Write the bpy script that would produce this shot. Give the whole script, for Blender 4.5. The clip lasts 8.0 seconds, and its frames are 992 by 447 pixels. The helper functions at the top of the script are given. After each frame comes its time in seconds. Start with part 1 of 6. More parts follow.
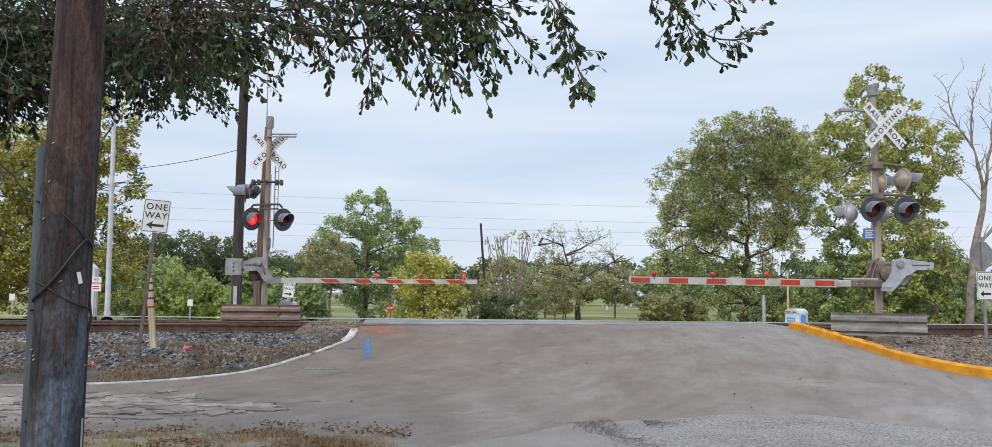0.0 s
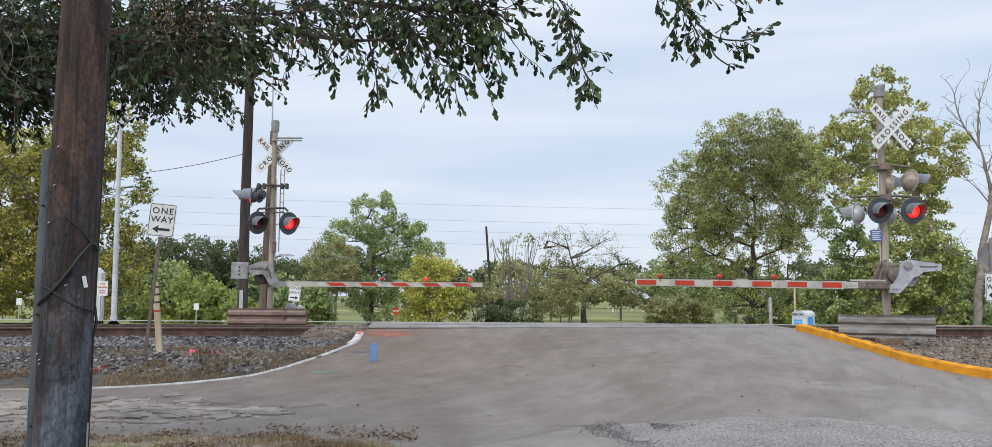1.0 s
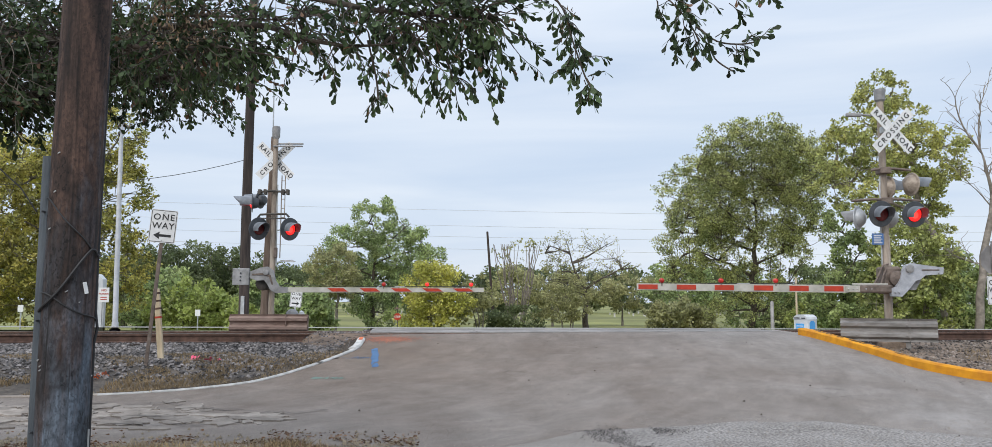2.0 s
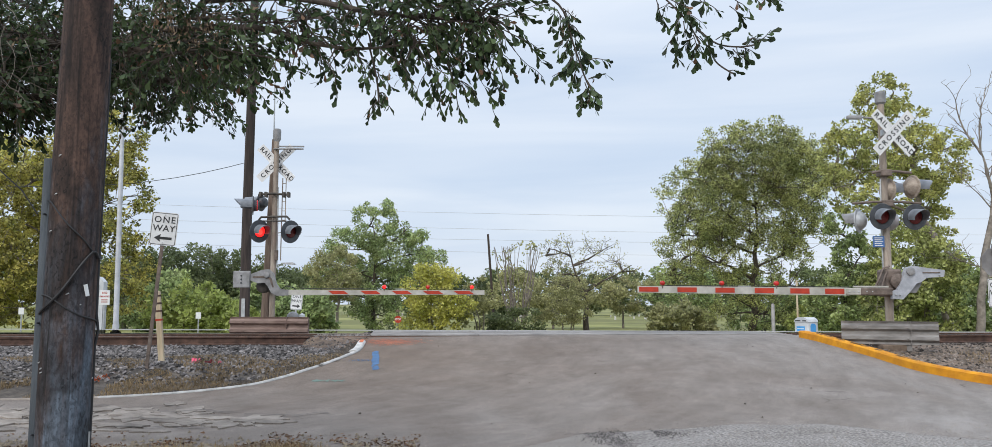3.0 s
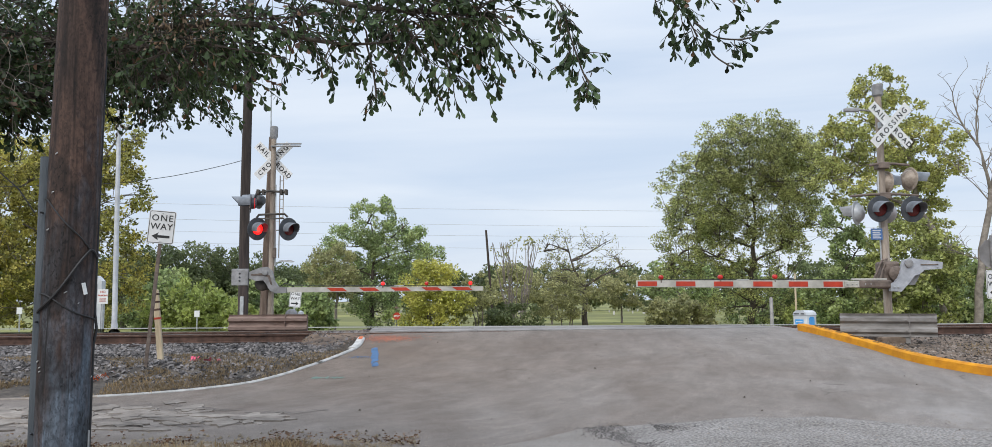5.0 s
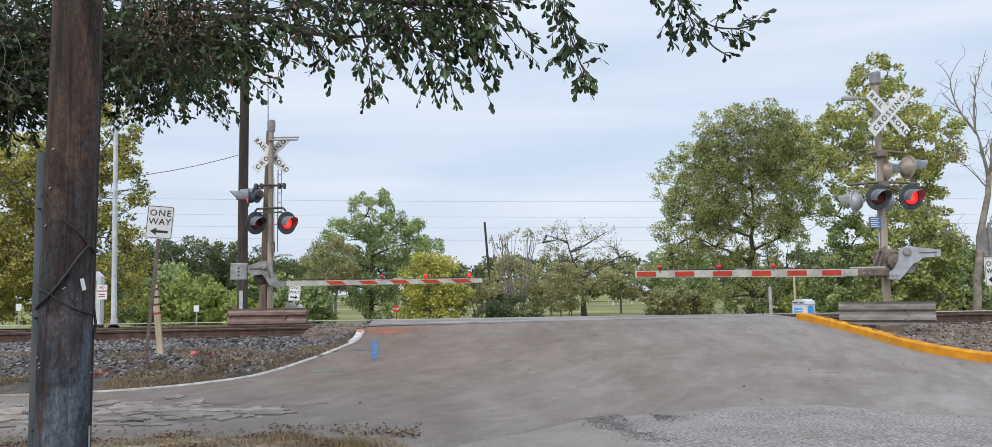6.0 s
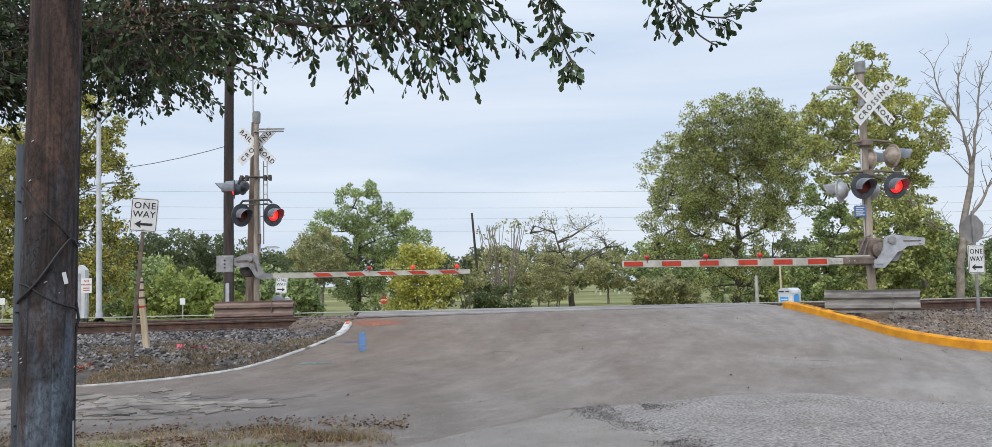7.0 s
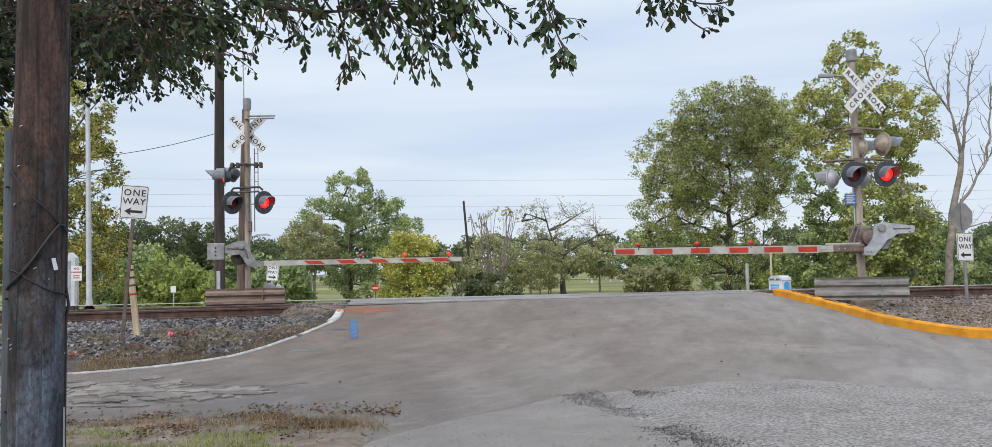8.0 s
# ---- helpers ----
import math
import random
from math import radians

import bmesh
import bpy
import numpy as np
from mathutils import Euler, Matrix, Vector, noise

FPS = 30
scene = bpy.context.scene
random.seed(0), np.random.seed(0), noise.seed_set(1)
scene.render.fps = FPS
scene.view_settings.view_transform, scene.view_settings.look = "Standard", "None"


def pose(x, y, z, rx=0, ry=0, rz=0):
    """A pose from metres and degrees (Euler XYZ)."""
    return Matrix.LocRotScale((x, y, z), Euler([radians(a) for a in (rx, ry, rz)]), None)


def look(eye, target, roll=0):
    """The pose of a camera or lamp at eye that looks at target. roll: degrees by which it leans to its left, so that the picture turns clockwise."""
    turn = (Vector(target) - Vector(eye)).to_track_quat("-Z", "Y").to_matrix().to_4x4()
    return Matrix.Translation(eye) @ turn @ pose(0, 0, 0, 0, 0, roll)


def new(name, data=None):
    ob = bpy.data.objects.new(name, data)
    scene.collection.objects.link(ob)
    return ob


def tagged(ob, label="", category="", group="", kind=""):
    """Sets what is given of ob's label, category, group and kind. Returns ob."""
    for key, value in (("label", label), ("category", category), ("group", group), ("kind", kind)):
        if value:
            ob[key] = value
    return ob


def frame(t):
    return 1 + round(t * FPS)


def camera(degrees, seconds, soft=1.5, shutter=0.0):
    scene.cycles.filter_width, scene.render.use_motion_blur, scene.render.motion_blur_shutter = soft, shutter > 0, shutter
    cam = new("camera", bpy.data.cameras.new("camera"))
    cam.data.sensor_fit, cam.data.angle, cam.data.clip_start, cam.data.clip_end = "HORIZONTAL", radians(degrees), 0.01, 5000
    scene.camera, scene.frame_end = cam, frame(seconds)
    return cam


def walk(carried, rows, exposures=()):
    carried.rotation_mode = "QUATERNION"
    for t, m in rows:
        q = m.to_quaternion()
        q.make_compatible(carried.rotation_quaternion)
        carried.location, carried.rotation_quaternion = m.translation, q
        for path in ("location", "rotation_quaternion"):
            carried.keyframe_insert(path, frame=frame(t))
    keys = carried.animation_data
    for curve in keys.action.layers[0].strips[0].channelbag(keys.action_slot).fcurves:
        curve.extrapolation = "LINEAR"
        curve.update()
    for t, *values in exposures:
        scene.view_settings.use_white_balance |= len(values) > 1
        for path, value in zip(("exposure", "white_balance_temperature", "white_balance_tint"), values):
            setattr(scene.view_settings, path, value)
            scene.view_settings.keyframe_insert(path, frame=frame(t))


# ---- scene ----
cam = camera(62.6, 8.0, soft=0.65)
PATH = [
    (0.0, look((0.006, -0.036, 1.609), (0.0674, 9.9282, 2.4579), 0.563)),
    (0.5, look((0.003, -0.020, 1.606), (0.0127, 9.9438, 2.4613), 0.553)),
    (1.0, look((0.002, -0.012, 1.607), (-0.0026, 9.9490, 2.4921), 0.375)),
    (1.5, look((0.003, -0.006, 1.605), (-0.0060, 9.9516, 2.5230), 0.203)),
    (3.0, look((0.003, -0.008, 1.603), (-0.0240, 9.9438, 2.5828), 0.169)),
    (3.5, look((0.000, -0.000, 1.600), (-0.0000, 9.9518, 2.5803), 0.000)),
    (4.0, look((0.003, -0.011, 1.601), (0.0063, 9.9412, 2.5805), -0.026)),
    (4.5, look((-0.002, -0.001, 1.598), (0.0043, 9.9525, 2.5652), -0.112)),
    (6.0, look((-0.001, 0.007, 1.598), (0.0141, 9.9720, 2.4289), -0.863)),
    (6.5, look((-0.001, 0.025, 1.599), (0.0782, 9.9938, 2.3858), -1.090)),
    (7.0, look((0.001, 0.029, 1.598), (0.1692, 10.0022, 2.3146), -1.254)),
    (7.5, look((-0.017, 0.051, 1.592), (0.2288, 10.0272, 2.2403), -1.216)),
    (8.0, look((-0.001, 0.033, 1.589), (0.2662, 10.0135, 2.1568), -1.250)),
]
walk(cam, PATH)

# ---- world and sun: thin overcast ----
SUN_EL, SUN_AZ = radians(45.6), radians(206.6)
world = bpy.data.worlds.new("overcast_sky")
scene.world = world
world.use_nodes = True
wn, wl = world.node_tree.nodes, world.node_tree.links
wn.clear()
sky = wn.new("ShaderNodeTexSky")
sky.sky_type, sky.sun_disc, sky.sun_elevation, sky.sun_rotation = "NISHITA", False, SUN_EL, SUN_AZ
sky.air_density, sky.dust_density = 1.2, 2.5
dim = wn.new("ShaderNodeMix")
dim.data_type, dim.blend_type = "RGBA", "MULTIPLY"
dim.inputs["Factor"].default_value = 1.0
dim.inputs[7].default_value = (0.11, 0.11, 0.11, 1)
wl.new(sky.outputs[0], dim.inputs[6])
tc = wn.new("ShaderNodeTexCoord")
mp = wn.new("ShaderNodeMapping")
mp.inputs["Scale"].default_value = (0.9, 0.9, 8.0)
mp.inputs["Rotation"].default_value = (0.05, 0.12, 0.4)
wl.new(tc.outputs["Generated"], mp.inputs["Vector"])
cn = wn.new("ShaderNodeTexNoise")
cn.inputs["Scale"].default_value, cn.inputs["Detail"].default_value, cn.inputs["Roughness"].default_value = 1.7, 7, 0.5
cn.inputs["Distortion"].default_value = 0.4
wl.new(mp.outputs[0], cn.inputs["Vector"])
cr = wn.new("ShaderNodeValToRGB")
cr.color_ramp.elements[0].position, cr.color_ramp.elements[0].color = 0.32, (0.55, 0.668, 0.852, 1)
cr.color_ramp.elements[1].position, cr.color_ramp.elements[1].color = 0.68, (0.77, 0.843, 0.952, 1)
wl.new(cn.outputs[0], cr.inputs[0])
mx = wn.new("ShaderNodeMix")
mx.data_type = "RGBA"
mx.inputs["Factor"].default_value = 0.88
wl.new(dim.outputs[2], mx.inputs[6])
wl.new(cr.outputs[0], mx.inputs[7])
bg = wn.new("ShaderNodeBackground")
# an overcast sky grows brighter towards the zenith
rise = wn.new("ShaderNodeSeparateXYZ")
wl.new(tc.outputs["Generated"], rise.inputs[0])
zen = wn.new("ShaderNodeMapRange")
zen.interpolation_type = "SMOOTHSTEP"
zen.inputs[1].default_value, zen.inputs[2].default_value, zen.inputs[3].default_value, zen.inputs[4].default_value = 0.25, 0.95, 1.0, 1.65
wl.new(rise.outputs["Z"], zen.inputs[0])
wl.new(zen.outputs[0], bg.inputs["Strength"])
wl.new(mx.outputs[2], bg.inputs["Color"])
wo = wn.new("ShaderNodeOutputWorld")
wl.new(bg.outputs[0], wo.inputs["Surface"])

sun = new("sun", bpy.data.lights.new("sun", "SUN"))
sun.data.energy, sun.data.angle, sun.data.color = 1.7, radians(45), (1.0, 0.95, 0.88)
sun.matrix_world = look((-14, -28, 32), (0, 0, 0))
scene.view_settings.exposure = 0.1


# ---- geometry helpers ----
class Geo:
    """Collects vertices and faces of one mesh."""

    def __init__(self):
        self.v, self.f, self.n = [], [], 0

    def add(self, verts, faces):
        self.v.append(np.asarray(verts, float).reshape(-1, 3))
        self.f.extend([tuple(int(i) + self.n for i in q) for q in faces])
        self.n += len(self.v[-1])
        return self

    def box(self, x0, y0, z0, x1, y1, z1, bev=0.0):
        b = min(bev, abs(x1 - x0) / 3, abs(y1 - y0) / 3, abs(z1 - z0) / 3)
        if b <= 0:
            v = [(x, y, z) for z in (z0, z1) for y in (y0, y1) for x in (x0, x1)]
            return self.add(v, [(0, 2, 3, 1), (4, 5, 7, 6), (0, 1, 5, 4), (2, 6, 7, 3), (0, 4, 6, 2), (1, 3, 7, 5)])
        bm = bmesh.new()
        bmesh.ops.create_cube(bm, size=1.0)
        for w in bm.verts:
            w.co = Vector(((x0 + x1) / 2 + w.co.x * (x1 - x0), (y0 + y1) / 2 + w.co.y * (y1 - y0), (z0 + z1) / 2 + w.co.z * (z1 - z0)))
        bmesh.ops.bevel(bm, geom=bm.edges[:], offset=b, segments=2, affect="EDGES", profile=0.5)
        bm.verts.index_update()
        self.add([w.co[:] for w in bm.verts], [[w.index for w in q.verts] for q in bm.faces])
        bm.free()
        return self

    def tube(self, pts, radii, n=8, wob=0.0):
        pts = [Vector(p) for p in pts]
        if not hasattr(radii, "__len__"):
            radii = [radii] * len(pts)
        vs, m = [], len(pts)
        side = None
        for i, p in enumerate(pts):
            d = (pts[min(i + 1, m - 1)] - pts[max(i - 1, 0)]).normalized()
            ref = Vector((0, 0, 1)) if abs(d.z) < 0.9 else Vector((1, 0, 0))
            if side is None or abs(side.dot(d)) > 0.95:
                side = d.cross(ref).normalized()
            side = (side - d * side.dot(d)).normalized()
            up = d.cross(side)
            for k in range(n):
                a = 2 * math.pi * k / n
                r = radii[i] * (1 + wob * noise.noise(p * 3 + Vector((k * 1.7, 0, 0))))
                vs.append(p + side * (r * math.cos(a)) + up * (r * math.sin(a)))
        fs = [(i * n + k, i * n + (k + 1) % n, (i + 1) * n + (k + 1) % n, (i + 1) * n + k) for i in range(m - 1) for k in range(n)]
        fs += [tuple(range(n - 1, -1, -1)), tuple(range((m - 1) * n, m * n))]
        return self.add([q[:] for q in vs], fs)

    def lathe(self, profile, m=None, n=24):
        """Turns (radius, height) pairs about z, then moves the shape by m."""
        vs = [(r * math.cos(2 * math.pi * k / n), r * math.sin(2 * math.pi * k / n), h) for r, h in profile for k in range(n)]
        fs = [(i * n + k, i * n + (k + 1) % n, (i + 1) * n + (k + 1) % n, (i + 1) * n + k) for i in range(len(profile) - 1) for k in range(n)]
        if profile[0][0] > 1e-4:
            fs.append(tuple(range(n - 1, -1, -1)))
        if profile[-1][0] > 1e-4:
            fs.append(tuple(range((len(profile) - 1) * n, len(profile) * n)))
        if m is not None:
            vs = [(m @ Vector(q))[:] for q in vs]
        return self.add(vs, fs)

    def prism(self, poly, y0, y1):
        """A polygon of (x, z) corners, extruded from y0 to y1."""
        n = len(poly)
        vs = [(x, y0, z) for x, z in poly] + [(x, y1, z) for x, z in poly]
        fs = [tuple(range(n)), tuple(range(2 * n - 1, n - 1, -1))] + [(i, i + n, (i + 1) % n + n, (i + 1) % n) for i in range(n)]
        return self.add(vs, fs)

    def mesh(self, name, material, smooth=False):
        me = bpy.data.meshes.new(name)
        me.from_pydata(np.concatenate(self.v).tolist(), [], self.f)
        me.materials.append(material)
        if smooth:
            me.polygons.foreach_set("use_smooth", [True] * len(me.polygons))
            me.set_sharp_from_angle(angle=radians(40))
        me.update()
        return me


def part(name, geo, material, parent, label="", smooth=False, m=None):
    ob = new(name, geo.mesh(name, material, smooth) if isinstance(geo, Geo) else geo)
    ob.parent = parent
    if m is not None:
        ob.matrix_basis = m
    return tagged(ob, label)


def thing(name, label, category, m=None, group="", kind=""):
    ob = tagged(new(name), label, category, group, kind)
    if m is not None:
        ob.matrix_basis = m
    return ob


def solid(name, geo, material, label, category, kind="", group="", smooth=False, m=None):
    ob = tagged(new(name, geo.mesh(name, material, smooth)), label, category, group, kind)
    if m is not None:
        ob.matrix_basis = m
    return ob


def lettering(text, size, material, parent, m, name="lettering", bold=0.002, spacing=1.12):
    cu = bpy.data.curves.new(name, "FONT")
    cu.body, cu.size, cu.align_x, cu.align_y, cu.extrude, cu.offset = text, size, "CENTER", "CENTER", 0.002, bold
    cu.resolution_u, cu.space_character = 3, spacing
    ob = bpy.data.objects.new(name, cu)
    me = bpy.data.meshes.new_from_object(ob)
    bpy.data.objects.remove(ob)
    me.materials.clear()
    me.materials.append(material)
    return part(name, me, material, parent, m=m)


FRONT = pose(0, 0, 0, 90)  # turns a lettering laid flat so that it faces -y


# ---- materials ----
def mat(name, c1, c2, scale=4.0, rough=0.7, metal=0.0, bump=0.15, fine=40.0, big=0.35, island=0.0, thing_random=0.0, translucent=0.0, stretch=(1, 1, 1), emit=0.0, spec=0.5):
    ma = bpy.data.materials.new(name)
    ma.use_nodes = True
    nt = ma.node_tree
    nd, ln = nt.nodes, nt.links
    b = nd["Principled BSDF"]
    b.inputs["Roughness"].default_value, b.inputs["Metallic"].default_value = rough, metal
    b.inputs["Specular IOR Level"].default_value = spec
    co = nd.new("ShaderNodeTexCoord")
    ma_map = nd.new("ShaderNodeMapping")
    ma_map.inputs["Scale"].default_value = stretch
    ln.new(co.outputs["Object"], ma_map.inputs["Vector"])
    n1 = nd.new("ShaderNodeTexNoise")
    n1.inputs["Scale"].default_value, n1.inputs["Detail"].default_value, n1.inputs["Roughness"].default_value = scale, 8, 0.6
    ln.new(ma_map.outputs[0], n1.inputs["Vector"])
    ramp = nd.new("ShaderNodeValToRGB")
    ramp.color_ramp.elements[0].position, ramp.color_ramp.elements[0].color = 0.34, (*c1, 1)
    ramp.color_ramp.elements[1].position, ramp.color_ramp.elements[1].color = 0.66, (*c2, 1)
    ln.new(n1.outputs[0], ramp.inputs[0])
    n2 = nd.new("ShaderNodeTexNoise")
    n2.inputs["Scale"].default_value, n2.inputs["Detail"].default_value = scale * 0.17, 4
    ln.new(ma_map.outputs[0], n2.inputs["Vector"])
    rng = nd.new("ShaderNodeMapRange")
    rng.inputs[1].default_value, rng.inputs[2].default_value, rng.inputs[3].default_value, rng.inputs[4].default_value = 0.3, 0.7, 1 - big, 1 + big
    ln.new(n2.outputs[0], rng.inputs[0])
    value = rng.outputs[0]
    for amount, node, out in ((island, "ShaderNodeNewGeometry", "Random Per Island"), (thing_random, "ShaderNodeObjectInfo", "Random")):
        if amount:
            g = nd.new(node)
            r2 = nd.new("ShaderNodeMapRange")
            r2.inputs[3].default_value, r2.inputs[4].default_value = 1 - amount, 1 + amount
            ln.new(g.outputs[out], r2.inputs[0])
            mu = nd.new("ShaderNodeMath")
            mu.operation = "MULTIPLY"
            ln.new(value, mu.inputs[0])
            ln.new(r2.outputs[0], mu.inputs[1])
            value = mu.outputs[0]
    hs = nd.new("ShaderNodeHueSaturation")
    ln.new(ramp.outputs[0], hs.inputs["Color"])
    ln.new(value, hs.inputs["Value"])
    ln.new(hs.outputs[0], b.inputs["Base Color"])
    if bump:
        n3 = nd.new("ShaderNodeTexNoise")
        n3.inputs["Scale"].default_value, n3.inputs["Detail"].default_value = fine, 5
        ln.new(ma_map.outputs[0], n3.inputs["Vector"])
        bp = nd.new("ShaderNodeBump")
        bp.inputs["Strength"].default_value, bp.inputs["Distance"].default_value = bump, 0.02
        ln.new(n3.outputs[0], bp.inputs["Height"])
        ln.new(bp.outputs[0], b.inputs["Normal"])
    if emit:
        b.inputs["Emission Color"].default_value, b.inputs["Emission Strength"].default_value = (*c2, 1), emit
    if translucent:
        tr = nd.new("ShaderNodeBsdfTranslucent")
        ln.new(hs.outputs[0], tr.inputs["Color"])
        ms = nd.new("ShaderNodeMixShader")
        ms.inputs[0].default_value = translucent
        ln.new(b.outputs[0], ms.inputs[1])
        ln.new(tr.outputs[0], ms.inputs[2])
        ln.new(ms.outputs[0], nd["Material Output"].inputs["Surface"])
    return ma


def asphalt():
    """Old asphalt: pale worn sweeps, brown grime, speckle and thin cracks."""
    ma = bpy.data.materials.new("worn_asphalt")
    ma.use_nodes = True
    nd, ln = ma.node_tree.nodes, ma.node_tree.links
    b = nd["Principled BSDF"]
    b.inputs["Roughness"].default_value = 0.88
    co = nd.new("ShaderNodeTexCoord")

    def noise_of(scale, stretch, turn, detail, rough=0.6, dist=0.0):
        m = nd.new("ShaderNodeMapping")
        m.inputs["Scale"].default_value = stretch
        m.inputs["Rotation"].default_value = (0, 0, turn)
        ln.new(co.outputs["Object"], m.inputs["Vector"])
        n = nd.new("ShaderNodeTexNoise")
        n.inputs["Scale"].default_value, n.inputs["Detail"].default_value, n.inputs["Roughness"].default_value, n.inputs["Distortion"].default_value = scale, detail, rough, dist
        ln.new(m.outputs[0], n.inputs["Vector"])
        return n.outputs[0], m.outputs[0]

    def ramp(src, p0, c0, p1, c1):
        r = nd.new("ShaderNodeValToRGB")
        r.color_ramp.elements[0].position, r.color_ramp.elements[0].color = p0, (*c0, 1)
        r.color_ramp.elements[1].position, r.color_ramp.elements[1].color = p1, (*c1, 1)
        ln.new(src, r.inputs[0])
        return r.outputs[0]

    def times(x, y, f=1.0):
        m = nd.new("ShaderNodeMix")
        m.data_type, m.blend_type = "RGBA", "MULTIPLY"
        m.inputs["Factor"].default_value = f
        ln.new(x, m.inputs[6])
        ln.new(y, m.inputs[7])
        return m.outputs[2]

    base = ramp(noise_of(0.34, (1.1, 0.7, 1), 0.4, 6, 0.6, 1.0)[0], 0.34, (0.193, 0.167, 0.147), 0.64, (0.258, 0.238, 0.222))
    streak = ramp(noise_of(0.75, (0.9, 0.9, 1), 0.45, 8, 0.6, 1.2)[0], 0.34, (0.91, 0.90, 0.885), 0.66, (1.06, 1.05, 1.045))
    streak2 = ramp(noise_of(4.0, (0.8, 0.8, 1), 0.35, 7, 0.65, 0.6)[0], 0.34, (0.90, 0.89, 0.88), 0.66, (1.07, 1.07, 1.065))
    speck = ramp(noise_of(95, (1, 1, 1), 0, 2, 0.7)[0], 0.34, (0.5, 0.5, 0.5), 0.66, (1.45, 1.45, 1.45))
    spots = ramp(noise_of(14, (1, 1.6, 1), 0, 3, 0.7)[0], 0.27, (0.45, 0.43, 0.42), 0.36, (1, 1, 1))
    wob, vec = noise_of(1.6, (1, 1, 1), 0, 5)
    add = nd.new("ShaderNodeMix")
    add.data_type, add.blend_type = "RGBA", "ADD"
    add.inputs["Factor"].default_value = 0.5
    ln.new(co.outputs["Object"], add.inputs[6])
    ln.new(wob, add.inputs[7])
    vo = nd.new("ShaderNodeTexVoronoi")
    vo.feature = "DISTANCE_TO_EDGE"
    vo.inputs["Scale"].default_value = 0.42
    ln.new(add.outputs[2], vo.inputs["Vector"])
    crack = ramp(vo.outputs["Distance"], 0.002, (0.55, 0.54, 0.53), 0.006, (1, 1, 1))
    gate = ramp(noise_of(0.5, (1, 1, 1), 0.5, 3)[0], 0.56, (1, 1, 1), 0.62, (0, 0, 0))
    lift = nd.new("ShaderNodeMix")
    lift.data_type, lift.blend_type = "RGBA", "ADD"
    lift.inputs["Factor"].default_value = 1.0
    ln.new(crack, lift.inputs[6])
    ln.new(gate, lift.inputs[7])
    lift.clamp_result = True
    sub = nd.new("ShaderNodeVectorMath")
    sub.operation = "SUBTRACT"
    sub.inputs[1].default_value = (-8.5, 18.5, 0)
    ln.new(co.outputs["Object"], sub.inputs[0])
    flat = nd.new("ShaderNodeVectorMath")
    flat.operation = "MULTIPLY"
    flat.inputs[1].default_value = (1, 1, 0)
    ln.new(sub.outputs[0], flat.inputs[0])
    ln_ = nd.new("ShaderNodeVectorMath")
    ln_.operation = "LENGTH"
    ln.new(flat.outputs[0], ln_.inputs[0])
    sep = nd.new("ShaderNodeSeparateXYZ")
    ln.new(flat.outputs[0], sep.inputs[0])
    at = nd.new("ShaderNodeMath")
    at.operation = "ARCTAN2"
    ln.new(sep.outputs["Y"], at.inputs[0])
    ln.new(sep.outputs["X"], at.inputs[1])
    comb = nd.new("ShaderNodeCombineXYZ")
    ln.new(ln_.outputs["Value"], comb.inputs["X"])
    turn = nd.new("ShaderNodeMath")
    turn.operation = "MULTIPLY"
    turn.inputs[1].default_value = 3.5
    ln.new(at.outputs[0], turn.inputs[0])
    ln.new(turn.outputs[0], comb.inputs["Y"])
    sweep_n = nd.new("ShaderNodeTexNoise")
    sweep_n.inputs["Scale"].default_value, sweep_n.inputs["Detail"].default_value, sweep_n.inputs["Roughness"].default_value, sweep_n.inputs["Distortion"].default_value = 2.9, 9, 0.68, 0.25
    ln.new(comb.outputs[0], sweep_n.inputs["Vector"])
    sweep = ramp(sweep_n.outputs[0], 0.34, (0.62, 0.585, 0.545), 0.66, (1.26, 1.25, 1.235))
    c = times(times(times(times(base, streak), streak2), speck, 0.85), spots, 0.7)
    c = times(c, sweep, 0.46)
    # mud tracked off the verge beside the rails, with a ragged edge
    off = nd.new("ShaderNodeVectorMath")
    off.operation = "DISTANCE"
    off.inputs[1].default_value = (-2.3, 16.2, 0.6)
    ln.new(co.outputs["Object"], off.inputs[0])
    rag = nd.new("ShaderNodeMath")
    rag.operation = "MULTIPLY_ADD"
    ln.new(noise_of(0.9, (0.8, 1.3, 1), 0.5, 7, 0.65, 0.8)[0], rag.inputs[0])
    rag.inputs[1].default_value = 4.0
    ln.new(off.outputs["Value"], rag.inputs[2])
    span = nd.new("ShaderNodeMath")
    span.operation = "DIVIDE"
    span.inputs[1].default_value = 12.0
    ln.new(rag.outputs[0], span.inputs[0])
    mud = ramp(span.outputs[0], 0.18, (0.69, 0.58, 0.485), 0.95, (1.02, 1.02, 1.02))
    c = times(c, mud)
    c = times(c, lift.outputs[2])
    ln.new(c, b.inputs["Base Color"])
    bp = nd.new("ShaderNodeBump")
    bp.inputs["Strength"].default_value, bp.inputs["Distance"].default_value = 0.5, 0.01
    ln.new(noise_of(70, (1, 1, 1), 0, 4)[0], bp.inputs["Height"])
    ln.new(bp.outputs[0], b.inputs["Normal"])
    return ma


